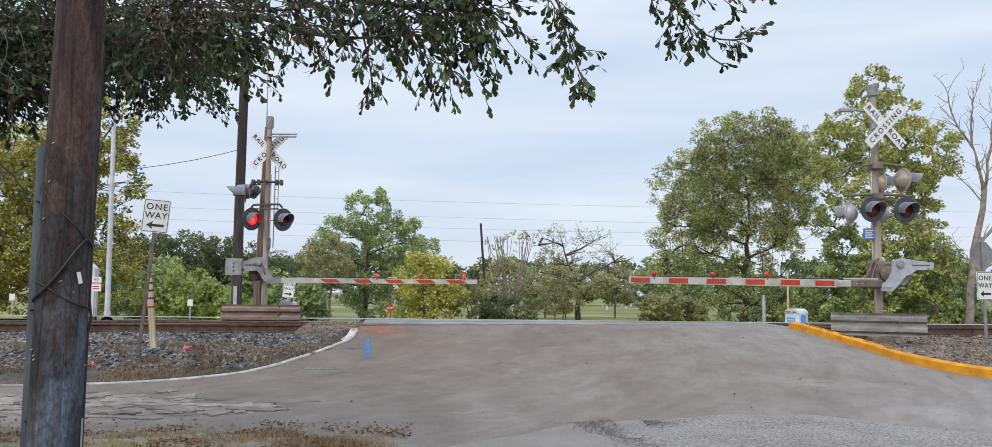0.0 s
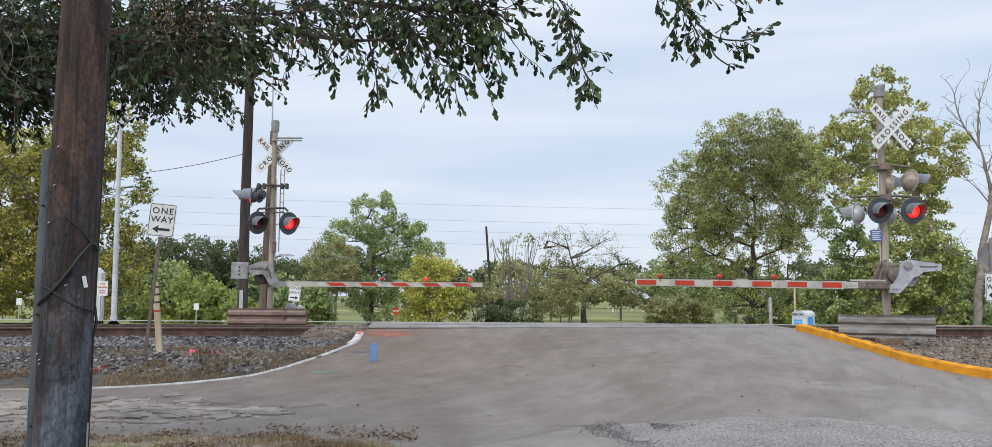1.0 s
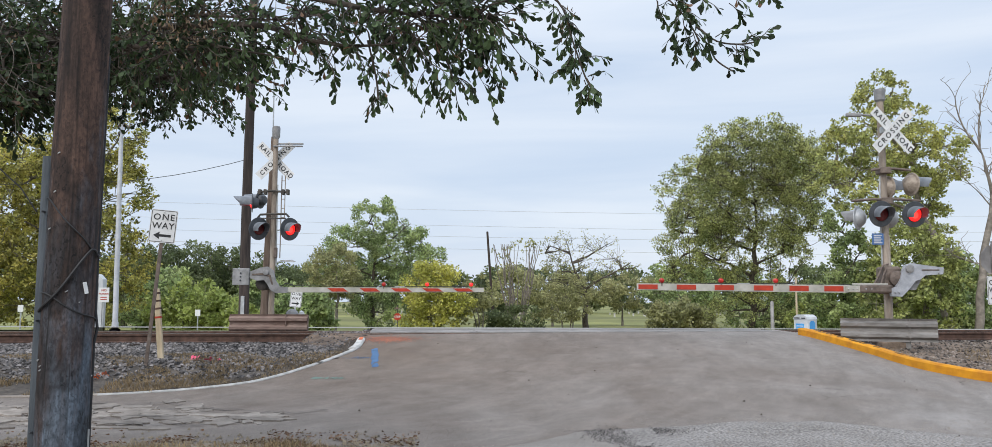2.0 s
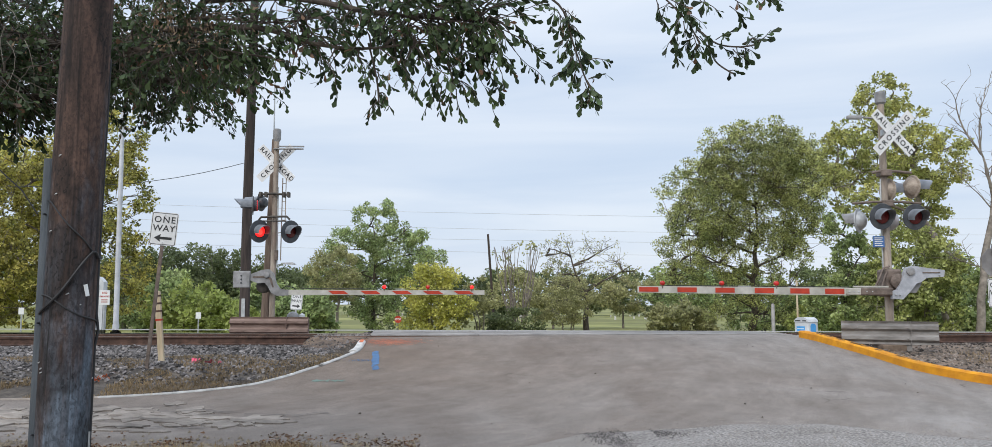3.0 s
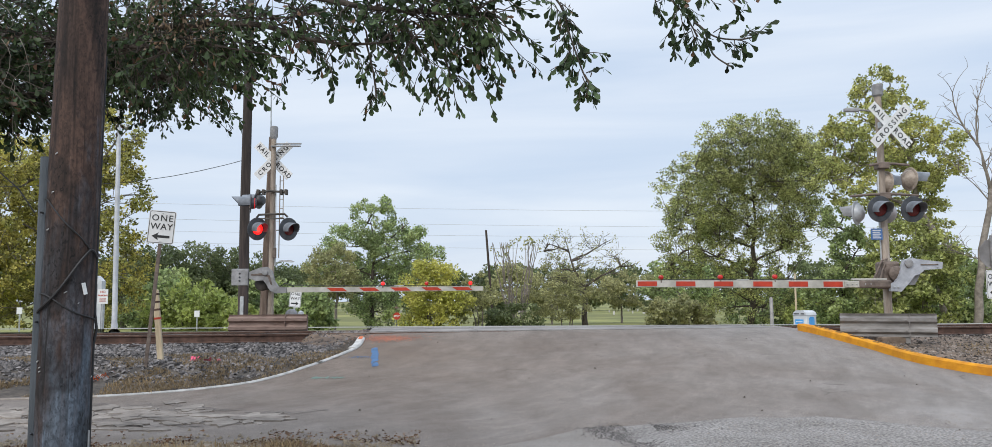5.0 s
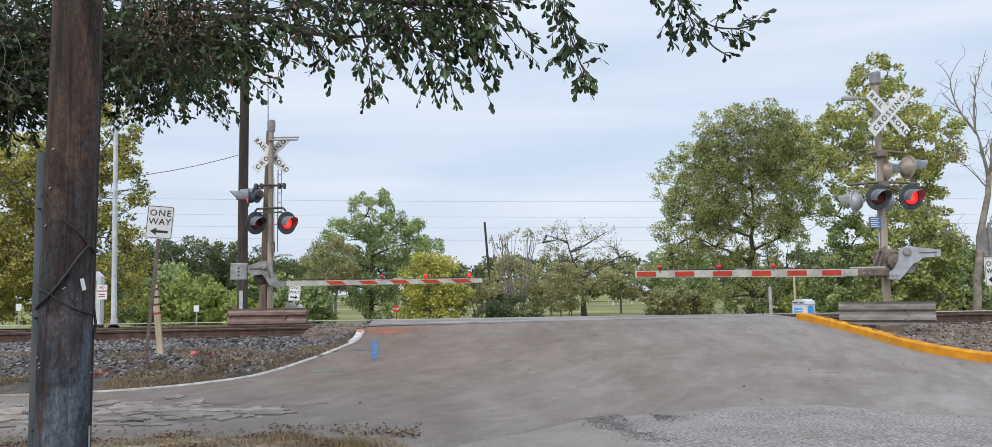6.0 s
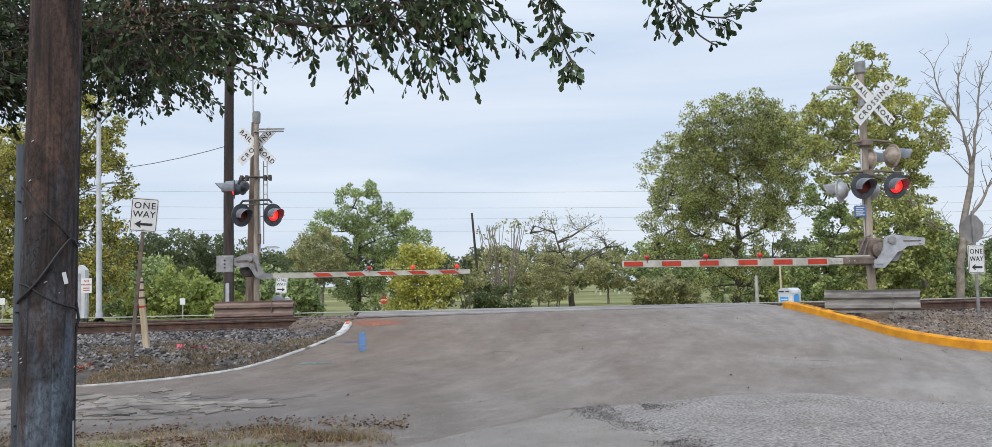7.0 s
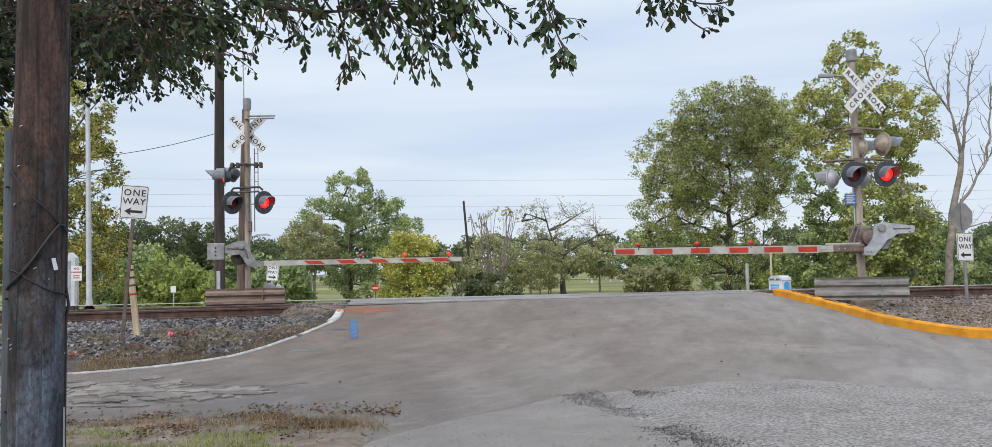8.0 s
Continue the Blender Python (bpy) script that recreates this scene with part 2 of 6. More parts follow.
def pole_wood():
    """Old pole timber: upright grain, drying cracks, dark creosote blotches, pale grey weathering, and brown darkened
    for shade.
    """
    ma = bpy.data.materials.new("weathered_pole_wood")
    ma.use_nodes = True
    nd, ln = ma.node_tree.nodes, ma.node_tree.links
    b = nd["Principled BSDF"]
    b.inputs["Roughness"].default_value = 0.85
    co = nd.new("ShaderNodeTexCoord")

    def noise_of(scale, stretch, detail, rough=0.6, dist=0.0):
        m = nd.new("ShaderNodeMapping")
        m.inputs["Scale"].default_value = stretch
        ln.new(co.outputs["Object"], m.inputs["Vector"])
        n = nd.new("ShaderNodeTexNoise")
        n.inputs["Scale"].default_value, n.inputs["Detail"].default_value, n.inputs["Roughness"].default_value, n.inputs["Distortion"].default_value = scale, detail, rough, dist
        ln.new(m.outputs[0], n.inputs["Vector"])
        return n.outputs[0]

    def ramp(src, p0, c0, p1, c1):
        r = nd.new("ShaderNodeValToRGB")
        r.color_ramp.elements[0].position, r.color_ramp.elements[0].color = p0, (*c0, 1)
        r.color_ramp.elements[1].position, r.color_ramp.elements[1].color = p1, (*c1, 1)
        ln.new(src, r.inputs[0])
        return r.outputs[0]

    def blend(kind, f, x, y):
        m = nd.new("ShaderNodeMix")
        m.data_type, m.blend_type = "RGBA", kind
        if isinstance(f, float):
            m.inputs["Factor"].default_value = f
        else:
            ln.new(f, m.inputs["Factor"])
        ln.new(x, m.inputs[6])
        ln.new(y, m.inputs[7])
        return m.outputs[2]

    # brown kept very dark: it holds the oak canopy's shade on the upper shaft
    brown = ramp(noise_of(7, (1, 1, 0.12), 8, 0.65), 0.34, (0.019, 0.0108, 0.008), 0.68, (0.062, 0.035, 0.025))
    grey = ramp(noise_of(9, (1, 1, 0.10), 6), 0.34, (0.027, 0.035, 0.045), 0.68, (0.074, 0.091, 0.112))
    # the brown gives way to grey towards the foot, in ragged upright tongues
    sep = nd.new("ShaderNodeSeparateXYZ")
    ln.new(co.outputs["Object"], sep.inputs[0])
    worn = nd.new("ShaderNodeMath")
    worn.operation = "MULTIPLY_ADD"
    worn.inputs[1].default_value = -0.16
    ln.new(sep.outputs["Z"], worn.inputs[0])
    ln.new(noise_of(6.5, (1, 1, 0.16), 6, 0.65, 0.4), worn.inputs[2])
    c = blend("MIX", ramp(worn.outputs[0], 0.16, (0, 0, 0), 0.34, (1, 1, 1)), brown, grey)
    tar = ramp(noise_of(3.4, (1, 1, 0.30), 6, 0.7, 0.6), 0.40, (0.42, 0.40, 0.40), 0.56, (1, 1, 1))
    crack = ramp(noise_of(16, (1, 1, 0.05), 4, 0.5), 0.36, (0.35, 0.33, 0.32), 0.42, (1, 1, 1))
    fleck = ramp(noise_of(60, (1, 1, 0.5), 2), 0.32, (0.6, 0.6, 0.6), 0.62, (1.2, 1.2, 1.2))
    c = blend("MULTIPLY", 1.0, blend("MULTIPLY", 1.0, blend("MULTIPLY", 0.9, c, tar), crack), fleck)
    # fine upright checks and pale weathered streaks
    c = blend("MULTIPLY", 1.0, c, ramp(noise_of(34, (1, 1, 0.02), 3), 0.58, (1, 1, 1), 0.74, (1.6, 1.65, 1.7)))
    c = blend("MULTIPLY", 1.0, c, ramp(noise_of(48, (1, 1, 0.03), 3), 0.30, (0.45, 0.43, 0.42), 0.42, (1, 1, 1)))
    # curled black flakes of old tar
    flake = ramp(noise_of(42, (1, 1, 0.55), 5, 0.7, 1.2), 0.40, (0.16, 0.15, 0.15), 0.47, (1, 1, 1))
    zone = ramp(noise_of(5.2, (1, 1, 0.55), 3, 0.5, 0.3), 0.52, (1, 1, 1), 0.58, (0, 0, 0))
    c = blend("MULTIPLY", 1.0, c, blend("ADD", 1.0, flake, zone))
    ln.new(c, b.inputs["Base Color"])
    bp = nd.new("ShaderNodeBump")
    bp.inputs["Strength"].default_value, bp.inputs["Distance"].default_value = 0.9, 0.012
    ln.new(noise_of(20, (1, 1, 0.07), 6), bp.inputs["Height"])
    ln.new(bp.outputs[0], b.inputs["Normal"])
    return ma


def leafy(name, c1, c2, scale=0.35, island=0.45, tr=0.45):
    return mat(name, c1, c2, scale, 0.5, 0, 0, big=0.3, island=island, translucent=tr, spec=0.5)


M_ASPHALT = asphalt()


def chip_seal():
    """Coarse chip seal over a finer, paler old surface that shows along one ragged edge."""
    ma = bpy.data.materials.new("chip_seal")
    ma.use_nodes = True
    nd, ln = ma.node_tree.nodes, ma.node_tree.links
    b = nd["Principled BSDF"]
    b.inputs["Roughness"].default_value = 0.92
    co = nd.new("ShaderNodeTexCoord")

    def speck(scale, p0, c0, p1, c1, detail=4):
        n = nd.new("ShaderNodeTexNoise")
        n.inputs["Scale"].default_value, n.inputs["Detail"].default_value, n.inputs["Roughness"].default_value = scale, detail, 0.62
        ln.new(co.outputs["Object"], n.inputs["Vector"])
        r = nd.new("ShaderNodeValToRGB")
        r.color_ramp.elements[0].position, r.color_ramp.elements[0].color = p0, (*c0, 1)
        r.color_ramp.elements[1].position, r.color_ramp.elements[1].color = p1, (*c1, 1)
        ln.new(n.outputs[0], r.inputs[0])
        return r.outputs[0], n.outputs[0]

    def mix(kind, f, x, y):
        m = nd.new("ShaderNodeMix")
        m.data_type, m.blend_type = "RGBA", kind
        if isinstance(f, float):
            m.inputs["Factor"].default_value = f
        else:
            ln.new(f, m.inputs["Factor"])
        ln.new(x, m.inputs[6])
        ln.new(y, m.inputs[7])
        return m.outputs[2]

    coarse, height = speck(34, 0.33, (0.086, 0.077, 0.070), 0.66, (0.388, 0.362, 0.338))
    fine, _ = speck(75, 0.33, (0.165, 0.147, 0.130), 0.66, (0.33, 0.302, 0.273))
    cloud, _ = speck(1.3, 0.32, (0.82, 0.80, 0.78), 0.68, (1.12, 1.115, 1.11), 6)
    # the seal ends on a line that runs from (1.1, 10.2) to (2.0, 7.2)
    dot = nd.new("ShaderNodeVectorMath")
    dot.operation = "DOT_PRODUCT"
    dot.inputs[1].default_value = (0.957, 0.29, 0)
    ln.new(co.outputs["Object"], dot.inputs[0])
    rag = nd.new("ShaderNodeMath")
    rag.operation = "MULTIPLY_ADD"
    rag.inputs[1].default_value = 0.9
    ln.new(speck(2.6, 0, (0, 0, 0), 1, (1, 1, 1), 7)[1], rag.inputs[0])
    ln.new(dot.outputs["Value"], rag.inputs[2])
    mask = nd.new("ShaderNodeMapRange")
    mask.inputs[1].default_value, mask.inputs[2].default_value = 4.38, 4.56
    ln.new(rag.outputs[0], mask.inputs[0])
    c = mix("MULTIPLY", 1.0, mix("MIX", mask.outputs[0], fine, coarse), cloud)
    ln.new(c, b.inputs["Base Color"])
    bp = nd.new("ShaderNodeBump")
    bp.inputs["Strength"].default_value, bp.inputs["Distance"].default_value = 1.0, 0.015
    ln.new(height, bp.inputs["Height"])
    ln.new(bp.outputs[0], b.inputs["Normal"])
    return ma


M_CHIP = chip_seal()
M_CRACK = mat("dark_crack", (0.06, 0.052, 0.046), (0.12, 0.105, 0.092), 9, 0.95, 0, 0.5)
M_PATCH = mat("weathered_patch", (0.195, 0.165, 0.139), (0.325, 0.283, 0.243), 6.0, 0.92, 0, 0.8, 60, 0.3, thing_random=0.15)
M_PANEL = mat("crossing_panel", (0.165, 0.155, 0.146), (0.28, 0.262, 0.245), 3.0, 0.9, 0, 0.4, 60, 0.25)
M_CONCRETE = mat("pale_concrete", (0.42, 0.40, 0.37), (0.58, 0.56, 0.52), 2.0, 0.9, 0, 0.3, 40, 0.2)
M_FARSTREET = mat("dusty_concrete", (0.25, 0.235, 0.21), (0.36, 0.34, 0.31), 2.0, 0.9, 0, 0.3, 40, 0.2)
M_GROUND = mat("park_grass", (0.125, 0.135, 0.038), (0.235, 0.23, 0.072), 0.12, 0.95, 0, 0.4, 8, 0.45)
M_LAWN = mat("verge_soil", (0.155, 0.118, 0.082), (0.31, 0.248, 0.182), 5.0, 0.95, 0, 1.0, 30, 0.3)
M_DIRT = mat("dry_dirt", (0.17, 0.135, 0.095), (0.30, 0.25, 0.18), 2.4, 0.95, 0, 0.8, 25, 0.3)
M_BALLAST = mat("ballast_bed", (0.05, 0.042, 0.035), (0.13, 0.108, 0.088), 9, 0.95, 0, 1.0, 30, 0.3)
M_TROD = mat("trodden_dirt", (0.085, 0.058, 0.040), (0.20, 0.143, 0.102), 6, 0.95, 0, 1.0, 26, 0.4)
M_RUBBLE = mat("brown_rubble", (0.115, 0.082, 0.058), (0.27, 0.20, 0.148), 7, 0.95, 0, 1.0, 30, 0.35)
M_STONE = mat("ballast_stone", (0.058, 0.052, 0.050), (0.205, 0.187, 0.178), 3, 0.9, 0, 0.3, 60, 0.3, island=0.85)
M_BROWNSTONE = mat("brown_grey_stone", (0.085, 0.068, 0.056), (0.27, 0.232, 0.20), 3, 0.9, 0, 0.3, 60, 0.3, island=0.8)
M_RUST = mat("rusty_steel", (0.062, 0.036, 0.027), (0.145, 0.083, 0.060), 6, 0.85, 0.2, 0.4, 50, 0.3)
M_RAILTOP = mat("worn_rail_head", (0.28, 0.25, 0.22), (0.42, 0.38, 0.34), 5, 0.45, 0.6, 0.1, 30)
M_YELLOW = mat("yellow_paint", (0.50, 0.19, 0.006), (0.74, 0.325, 0.006), 3.5, 0.75, 0, 0.6, 30, 0.2)
M_SCUFF = mat("dark_scuff", (0.10, 0.055, 0.012), (0.24, 0.12, 0.02), 14, 0.9, 0, 0.4)
M_WHITELINE = mat("worn_white_paint", (0.34, 0.33, 0.31), (0.56, 0.545, 0.52), 5, 0.85, 0, 0.5, 40, 0.2)
M_ORANGE = mat("orange_paint", (0.65, 0.12, 0.03), (0.85, 0.25, 0.10), 9, 0.8, 0, 0.3)
M_ORANGEMIST = mat("thin_orange_overspray", (0.30, 0.10, 0.055), (0.50, 0.17, 0.09), 9, 0.85, 0, 0.3)
M_PINK = mat("pink_paint", (0.55, 0.06, 0.12), (0.7, 0.12, 0.2), 9, 0.8, 0, 0.3)
M_BLUE = mat("blue_paint", (0.05, 0.11, 0.20), (0.07, 0.15, 0.29), 8, 0.9, 0, 0.3)
M_GREENPAINT = mat("green_paint", (0.11, 0.17, 0.14), (0.15, 0.215, 0.18), 12, 0.9, 0, 0.3)
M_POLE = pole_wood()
M_GUARD = mat("weathered_grey_guard", (0.038, 0.047, 0.056), (0.098, 0.114, 0.128), 5, 0.8, 0, 0.5, 40, 0.3, stretch=(2, 2, 0.3))
M_PALESTEEL = mat("pale_galvanised_steel", (0.46, 0.47, 0.49), (0.62, 0.63, 0.65), 4, 0.45, 0.2, 0.1, 40, 0.12)
M_DARKPOLE = mat("creosoted_pole_wood", (0.028, 0.021, 0.019), (0.072, 0.053, 0.045), 5, 0.9, 0, 0.6, 26, 0.3, stretch=(3, 3, 0.25))
M_BROWNPOST = mat("brown_timber_post", (0.10, 0.068, 0.05), (0.24, 0.175, 0.135), 5, 0.85, 0, 0.5, 26, 0.3, stretch=(3, 3, 0.3))
M_TANPOLE = mat("tan_weathered_steel", (0.24, 0.19, 0.15), (0.44, 0.37, 0.30), 5, 0.7, 0.2, 0.3, 30, 0.25, stretch=(2, 2, 0.4))
M_GALV = mat("galvanised_steel", (0.36, 0.37, 0.37), (0.56, 0.57, 0.57), 5, 0.5, 0.55, 0.15, 40, 0.2)
M_GREYRAIL = mat("dull_grey_steel", (0.20, 0.185, 0.17), (0.37, 0.35, 0.33), 4, 0.7, 0.25, 0.3, 40, 0.3, stretch=(0.6, 1, 2))
M_BROWNRAIL = mat("rust_brown_steel", (0.16, 0.105, 0.085), (0.29, 0.21, 0.175), 4, 0.8, 0.15, 0.3, 40, 0.3, stretch=(0.6, 1, 2))
M_CAST = mat("cast_aluminium_paint", (0.31, 0.32, 0.345), (0.47, 0.48, 0.51), 6, 0.5, 0.2, 0.15, 40, 0.2)
M_DISC = mat("grey_black_lamp_disc", (0.045, 0.05, 0.057), (0.085, 0.09, 0.10), 6, 0.5, 0, 0.1)
# sky light on the black hoods is painted in as this grey
M_SKYLITVISOR = mat("skylit_visor_grey", (0.15, 0.165, 0.185), (0.26, 0.275, 0.30), 6, 0.5, 0, 0.1)
M_LAMPGREY = mat("grey_lamp_housing", (0.33, 0.34, 0.35), (0.48, 0.49, 0.50), 6, 0.5, 0.3, 0.15, 40, 0.15)
M_CASTDIRTY = mat("grimy_grey_casting", (0.19, 0.187, 0.185), (0.34, 0.335, 0.335), 5, 0.6, 0.2, 0.25, 40, 0.25)
M_MECH = mat("brown_mechanism", (0.11, 0.085, 0.07), (0.23, 0.18, 0.15), 8, 0.7, 0.3, 0.3, 40, 0.3)
M_SIGNWHITE = mat("white_sign_sheeting", (0.66, 0.66, 0.65), (0.80, 0.80, 0.79), 3, 0.5, 0, 0.05, 30, 0.1)
M_SIGNBLACK = mat("black_sign_paint", (0.012, 0.012, 0.012), (0.03, 0.03, 0.03), 5, 0.5, 0, 0)
M_SIGNBACK = mat("dull_sign_back", (0.28, 0.26, 0.25), (0.42, 0.40, 0.39), 4, 0.6, 0.4, 0.1)
M_BLACK = mat("black_lamp_paint", (0.022, 0.024, 0.028), (0.06, 0.065, 0.072), 6, 0.5, 0, 0.1)
M_LENS = mat("dark_red_lens", (0.085, 0.009, 0.010), (0.17, 0.020, 0.022), 30, 0.22, 0, 0.3, 70, 0.1)
M_GLOW = mat("lit_red_lens", (0.9, 0.016, 0.014), (1.0, 0.020, 0.018), 30, 0.3, 0, 0, emit=1.3)
M_GLOWCORE = mat("lit_red_filament", (1.0, 0.045, 0.035), (1.0, 0.065, 0.05), 30, 0.3, 0, 0, emit=1.3)
M_BULB = mat("small_red_bulb", (0.45, 0.02, 0.015), (0.6, 0.03, 0.02), 30, 0.25, 0, 0)
M_RED = mat("red_reflective_tape", (0.37, 0.030, 0.011), (0.49, 0.046, 0.016), 8, 0.45, 0, 0.05, 30, 0.15)
M_ARM = mat("gate_arm_white", (0.34, 0.325, 0.28), (0.52, 0.50, 0.45), 3, 0.6, 0, 0.1, 30, 0.2)
M_BLUESIGN = mat("blue_sign", (0.05, 0.12, 0.30), (0.08, 0.18, 0.40), 5, 0.5, 0, 0)
M_BLUELABEL = mat("bright_blue_label", (0.05, 0.27, 0.60), (0.08, 0.36, 0.70), 5, 0.5, 0, 0)
M_WHITEPLASTIC = mat("white_plastic", (0.50, 0.52, 0.53), (0.64, 0.65, 0.65), 3, 0.5, 0, 0.1)
M_WIRE = mat("black_cable", (0.012, 0.012, 0.013), (0.03, 0.03, 0.032), 6, 0.6, 0, 0.1)
M_STAKE = mat("pale_stake_wood", (0.42, 0.33, 0.21), (0.60, 0.49, 0.34), 5, 0.8, 0, 0.3, 30, 0.2, stretch=(3, 3, 0.4))
M_POSTDARK = mat("dark_sign_post", (0.05, 0.045, 0.04), (0.12, 0.105, 0.09), 6, 0.7, 0.4, 0.2)
M_BARK = mat("bark", (0.10, 0.085, 0.07), (0.24, 0.21, 0.175), 4, 0.95, 0, 0.8, 16, 0.3, stretch=(2, 2, 0.5))
M_DARKBARK = mat("dark_bark", (0.05, 0.04, 0.033), (0.13, 0.105, 0.085), 4, 0.95, 0, 0.8, 16, 0.3, stretch=(2, 2, 0.5))
M_PALEBARK = mat("pale_dead_wood", (0.15, 0.126, 0.108), (0.30, 0.258, 0.226), 3, 0.9, 0, 0.5, 16, 0.3)
M_OAKLEAF = mat("oak_leaf", (0.018, 0.036, 0.015), (0.105, 0.150, 0.062), 3.0, 0.5, 0, 0, big=0.3, island=0.7, translucent=0.32, spec=0.3)
M_BROWNLEAF = leafy("brown_leaf", (0.10, 0.055, 0.032), (0.22, 0.12, 0.062), 2, 0.5, 0.2)
M_DEADLEAF = leafy("dead_tan_leaf", (0.10, 0.068, 0.042), (0.24, 0.168, 0.100), 2, 0.5, 0.25)
M_BIGLEAF = leafy("elm_leaf", (0.275, 0.318, 0.128), (0.57, 0.565, 0.225), 0.5, 0.75, 0.6)
M_POPLEAF = leafy("cottonwood_leaf", (0.33, 0.365, 0.14), (0.64, 0.605, 0.235), 0.4, 0.6, 0.6)
M_MIDLEAF = leafy("mid_green_leaf", (0.235, 0.315, 0.138), (0.46, 0.51, 0.215), 0.4, 0.6)
M_YELLOWLEAF = leafy("yellow_green_leaf", (0.39, 0.395, 0.09), (0.66, 0.61, 0.165), 0.4)
M_YOUNGLEAF = leafy("young_pale_leaf", (0.265, 0.315, 0.112), (0.50, 0.505, 0.188), 0.5, 0.6)
M_AUTUMNLEAF = leafy("autumn_leaf", (0.22, 0.24, 0.075), (0.58, 0.50, 0.135), 0.9, 0.75)
M_OLIVELEAF = leafy("olive_dull_leaf", (0.29, 0.295, 0.135), (0.50, 0.475, 0.235), 0.3)
M_DARKLEAF = leafy("dark_far_leaf", (0.12, 0.155, 0.072), (0.23, 0.26, 0.11), 0.1)
M_LIMELEAF = leafy("lime_bush_leaf", (0.31, 0.375, 0.105), (0.50, 0.535, 0.17), 0.4)
M_GRASSBLADE = leafy("grass_blade", (0.18, 0.225, 0.05), (0.37, 0.38, 0.11), 2)
M_DRYGRASS = leafy("dry_grass_blade", (0.19, 0.135, 0.072), (0.42, 0.305, 0.168), 2)


# ---- lie of the land ----
RY = [-2000, 8.6, 10, 12, 14, 16, 17.5, 18.6, 20.5, 22.5, 29, 35, 45, 60, 80, 120, 2500]
RZ = [0, 0, 0.02, 0.13, 0.33, 0.58, 0.75, 0.875, 0.90, 0.86, 0.68, 0.2, -0.6, -1.3, -1.8, -2.0, -2.0]


def zroad(y):
    return float(np.mean([np.interp(y + d, RY, RZ) for d in (-0.5, -0.25, 0, 0.25, 0.5)]))


def road_z(x, y):
    return zroad(y) + 0.008 * noise.noise(Vector((x * 0.5, y * 0.5, 3)))


CURB_L = [(-14, 12.0), (-7.35, 12.25), (-6.0, 12.42), (-5.09, 12.70), (-4.52, 13.0), (-3.97, 13.43), (-3.61, 14.08), (-3.39, 14.62), (-3.14, 15.28), (-2.92, 16.0), (-2.78, 16.7), (-2.83, 17.7)]
CURB_R = [(14, 12.6), (9.6, 13.15), (8.9, 13.42), (8.34, 13.76), (7.96, 14.32), (7.66, 15.05), (7.47, 16.3), (7.26, 17.6), (7.04, 18.75)]


def smooth_line(pts, k=8):
    """A Catmull-Rom line through the points."""
    out = []
    for i in range(len(pts) - 1):
        p = [np.array(pts[max(0, min(len(pts) - 1, i + j))], float) for j in (-1, 0, 1, 2)]
        for s in range(k):
            t = s / k
            out.append(0.5 * (2 * p[1] + (p[2] - p[0]) * t + (2 * p[0] - 5 * p[1] + 4 * p[2] - p[3]) * t * t + (3 * p[1] - p[0] - 3 * p[2] + p[3]) * t ** 3))
    out.append(np.array(pts[-1], float))
    return out


LINE_L, LINE_R = smooth_line(CURB_L), smooth_line(CURB_R)


def rail_y(x):
    """The middle line of the nearer rail."""
    return 18.3 + 0.13 * (x + 4.4)


def grid(name, xs, ys, z, material, label, category, keep=None):
    xs, ys = list(xs), list(ys)
    v = [(x, y, z(x, y)) for y in ys for x in xs]
    n = len(xs)
    f = [(j * n + i, j * n + i + 1, (j + 1) * n + i + 1, (j + 1) * n + i) for j in range(len(ys) - 1) for i in range(n - 1)
         if keep is None or keep((xs[i] + xs[i + 1]) / 2, (ys[j] + ys[j + 1]) / 2)]
    return solid(name, Geo().add(v, f), material, label, category, "structure", smooth=True)


def left_edge(y):
    return float(np.interp(y, [p[1] for p in LINE_L], [p[0] for p in LINE_L]))


def right_edge(y):
    return float(np.interp(y, [p[1] for p in LINE_R][::1], [p[0] for p in LINE_R]))


far = [30, 40, 55, 80, 120, 200, 400, 900, 2500]
gx = [-x for x in far[::-1]] + list(np.linspace(-24, 24, 49)) + far
gy = [-2500, -600, -150, -60, -30, -15] + list(np.arange(-8, 34, 0.5)) + [35, 37, 40, 44, 48, 54, 60, 70, 80, 95, 110, 130, 160, 200, 260, 400, 800, 2500]
grid("ground", gx, gy, lambda x, y: min(zroad(y), 0.62) - 0.08 + 0.02 * noise.noise(Vector((x * 0.3, y * 0.3, 0))), M_GROUND, "mown green park grass falling away beyond the tracks", "ground")


def road_strip(name, rows, material, label, lift):
    """A road made of rows (y, x from, x to), 24 pieces across."""
    v, n = [], 25
    for y, a, b in rows:
        for i in range(n):
            x = a + (b - a) * i / (n - 1)
            v.append((x, y, zroad(y) + lift + 0.008 * noise.noise(Vector((x * 0.5, y * 0.5, 3)))))
    f = [(j * n + i, j * n + i + 1, (j + 1) * n + i + 1, (j + 1) * n + i) for j in range(len(rows) - 1) for i in range(n - 1)]
    return solid(name, Geo().add(v, f), material, label, "road", "structure", smooth=True)


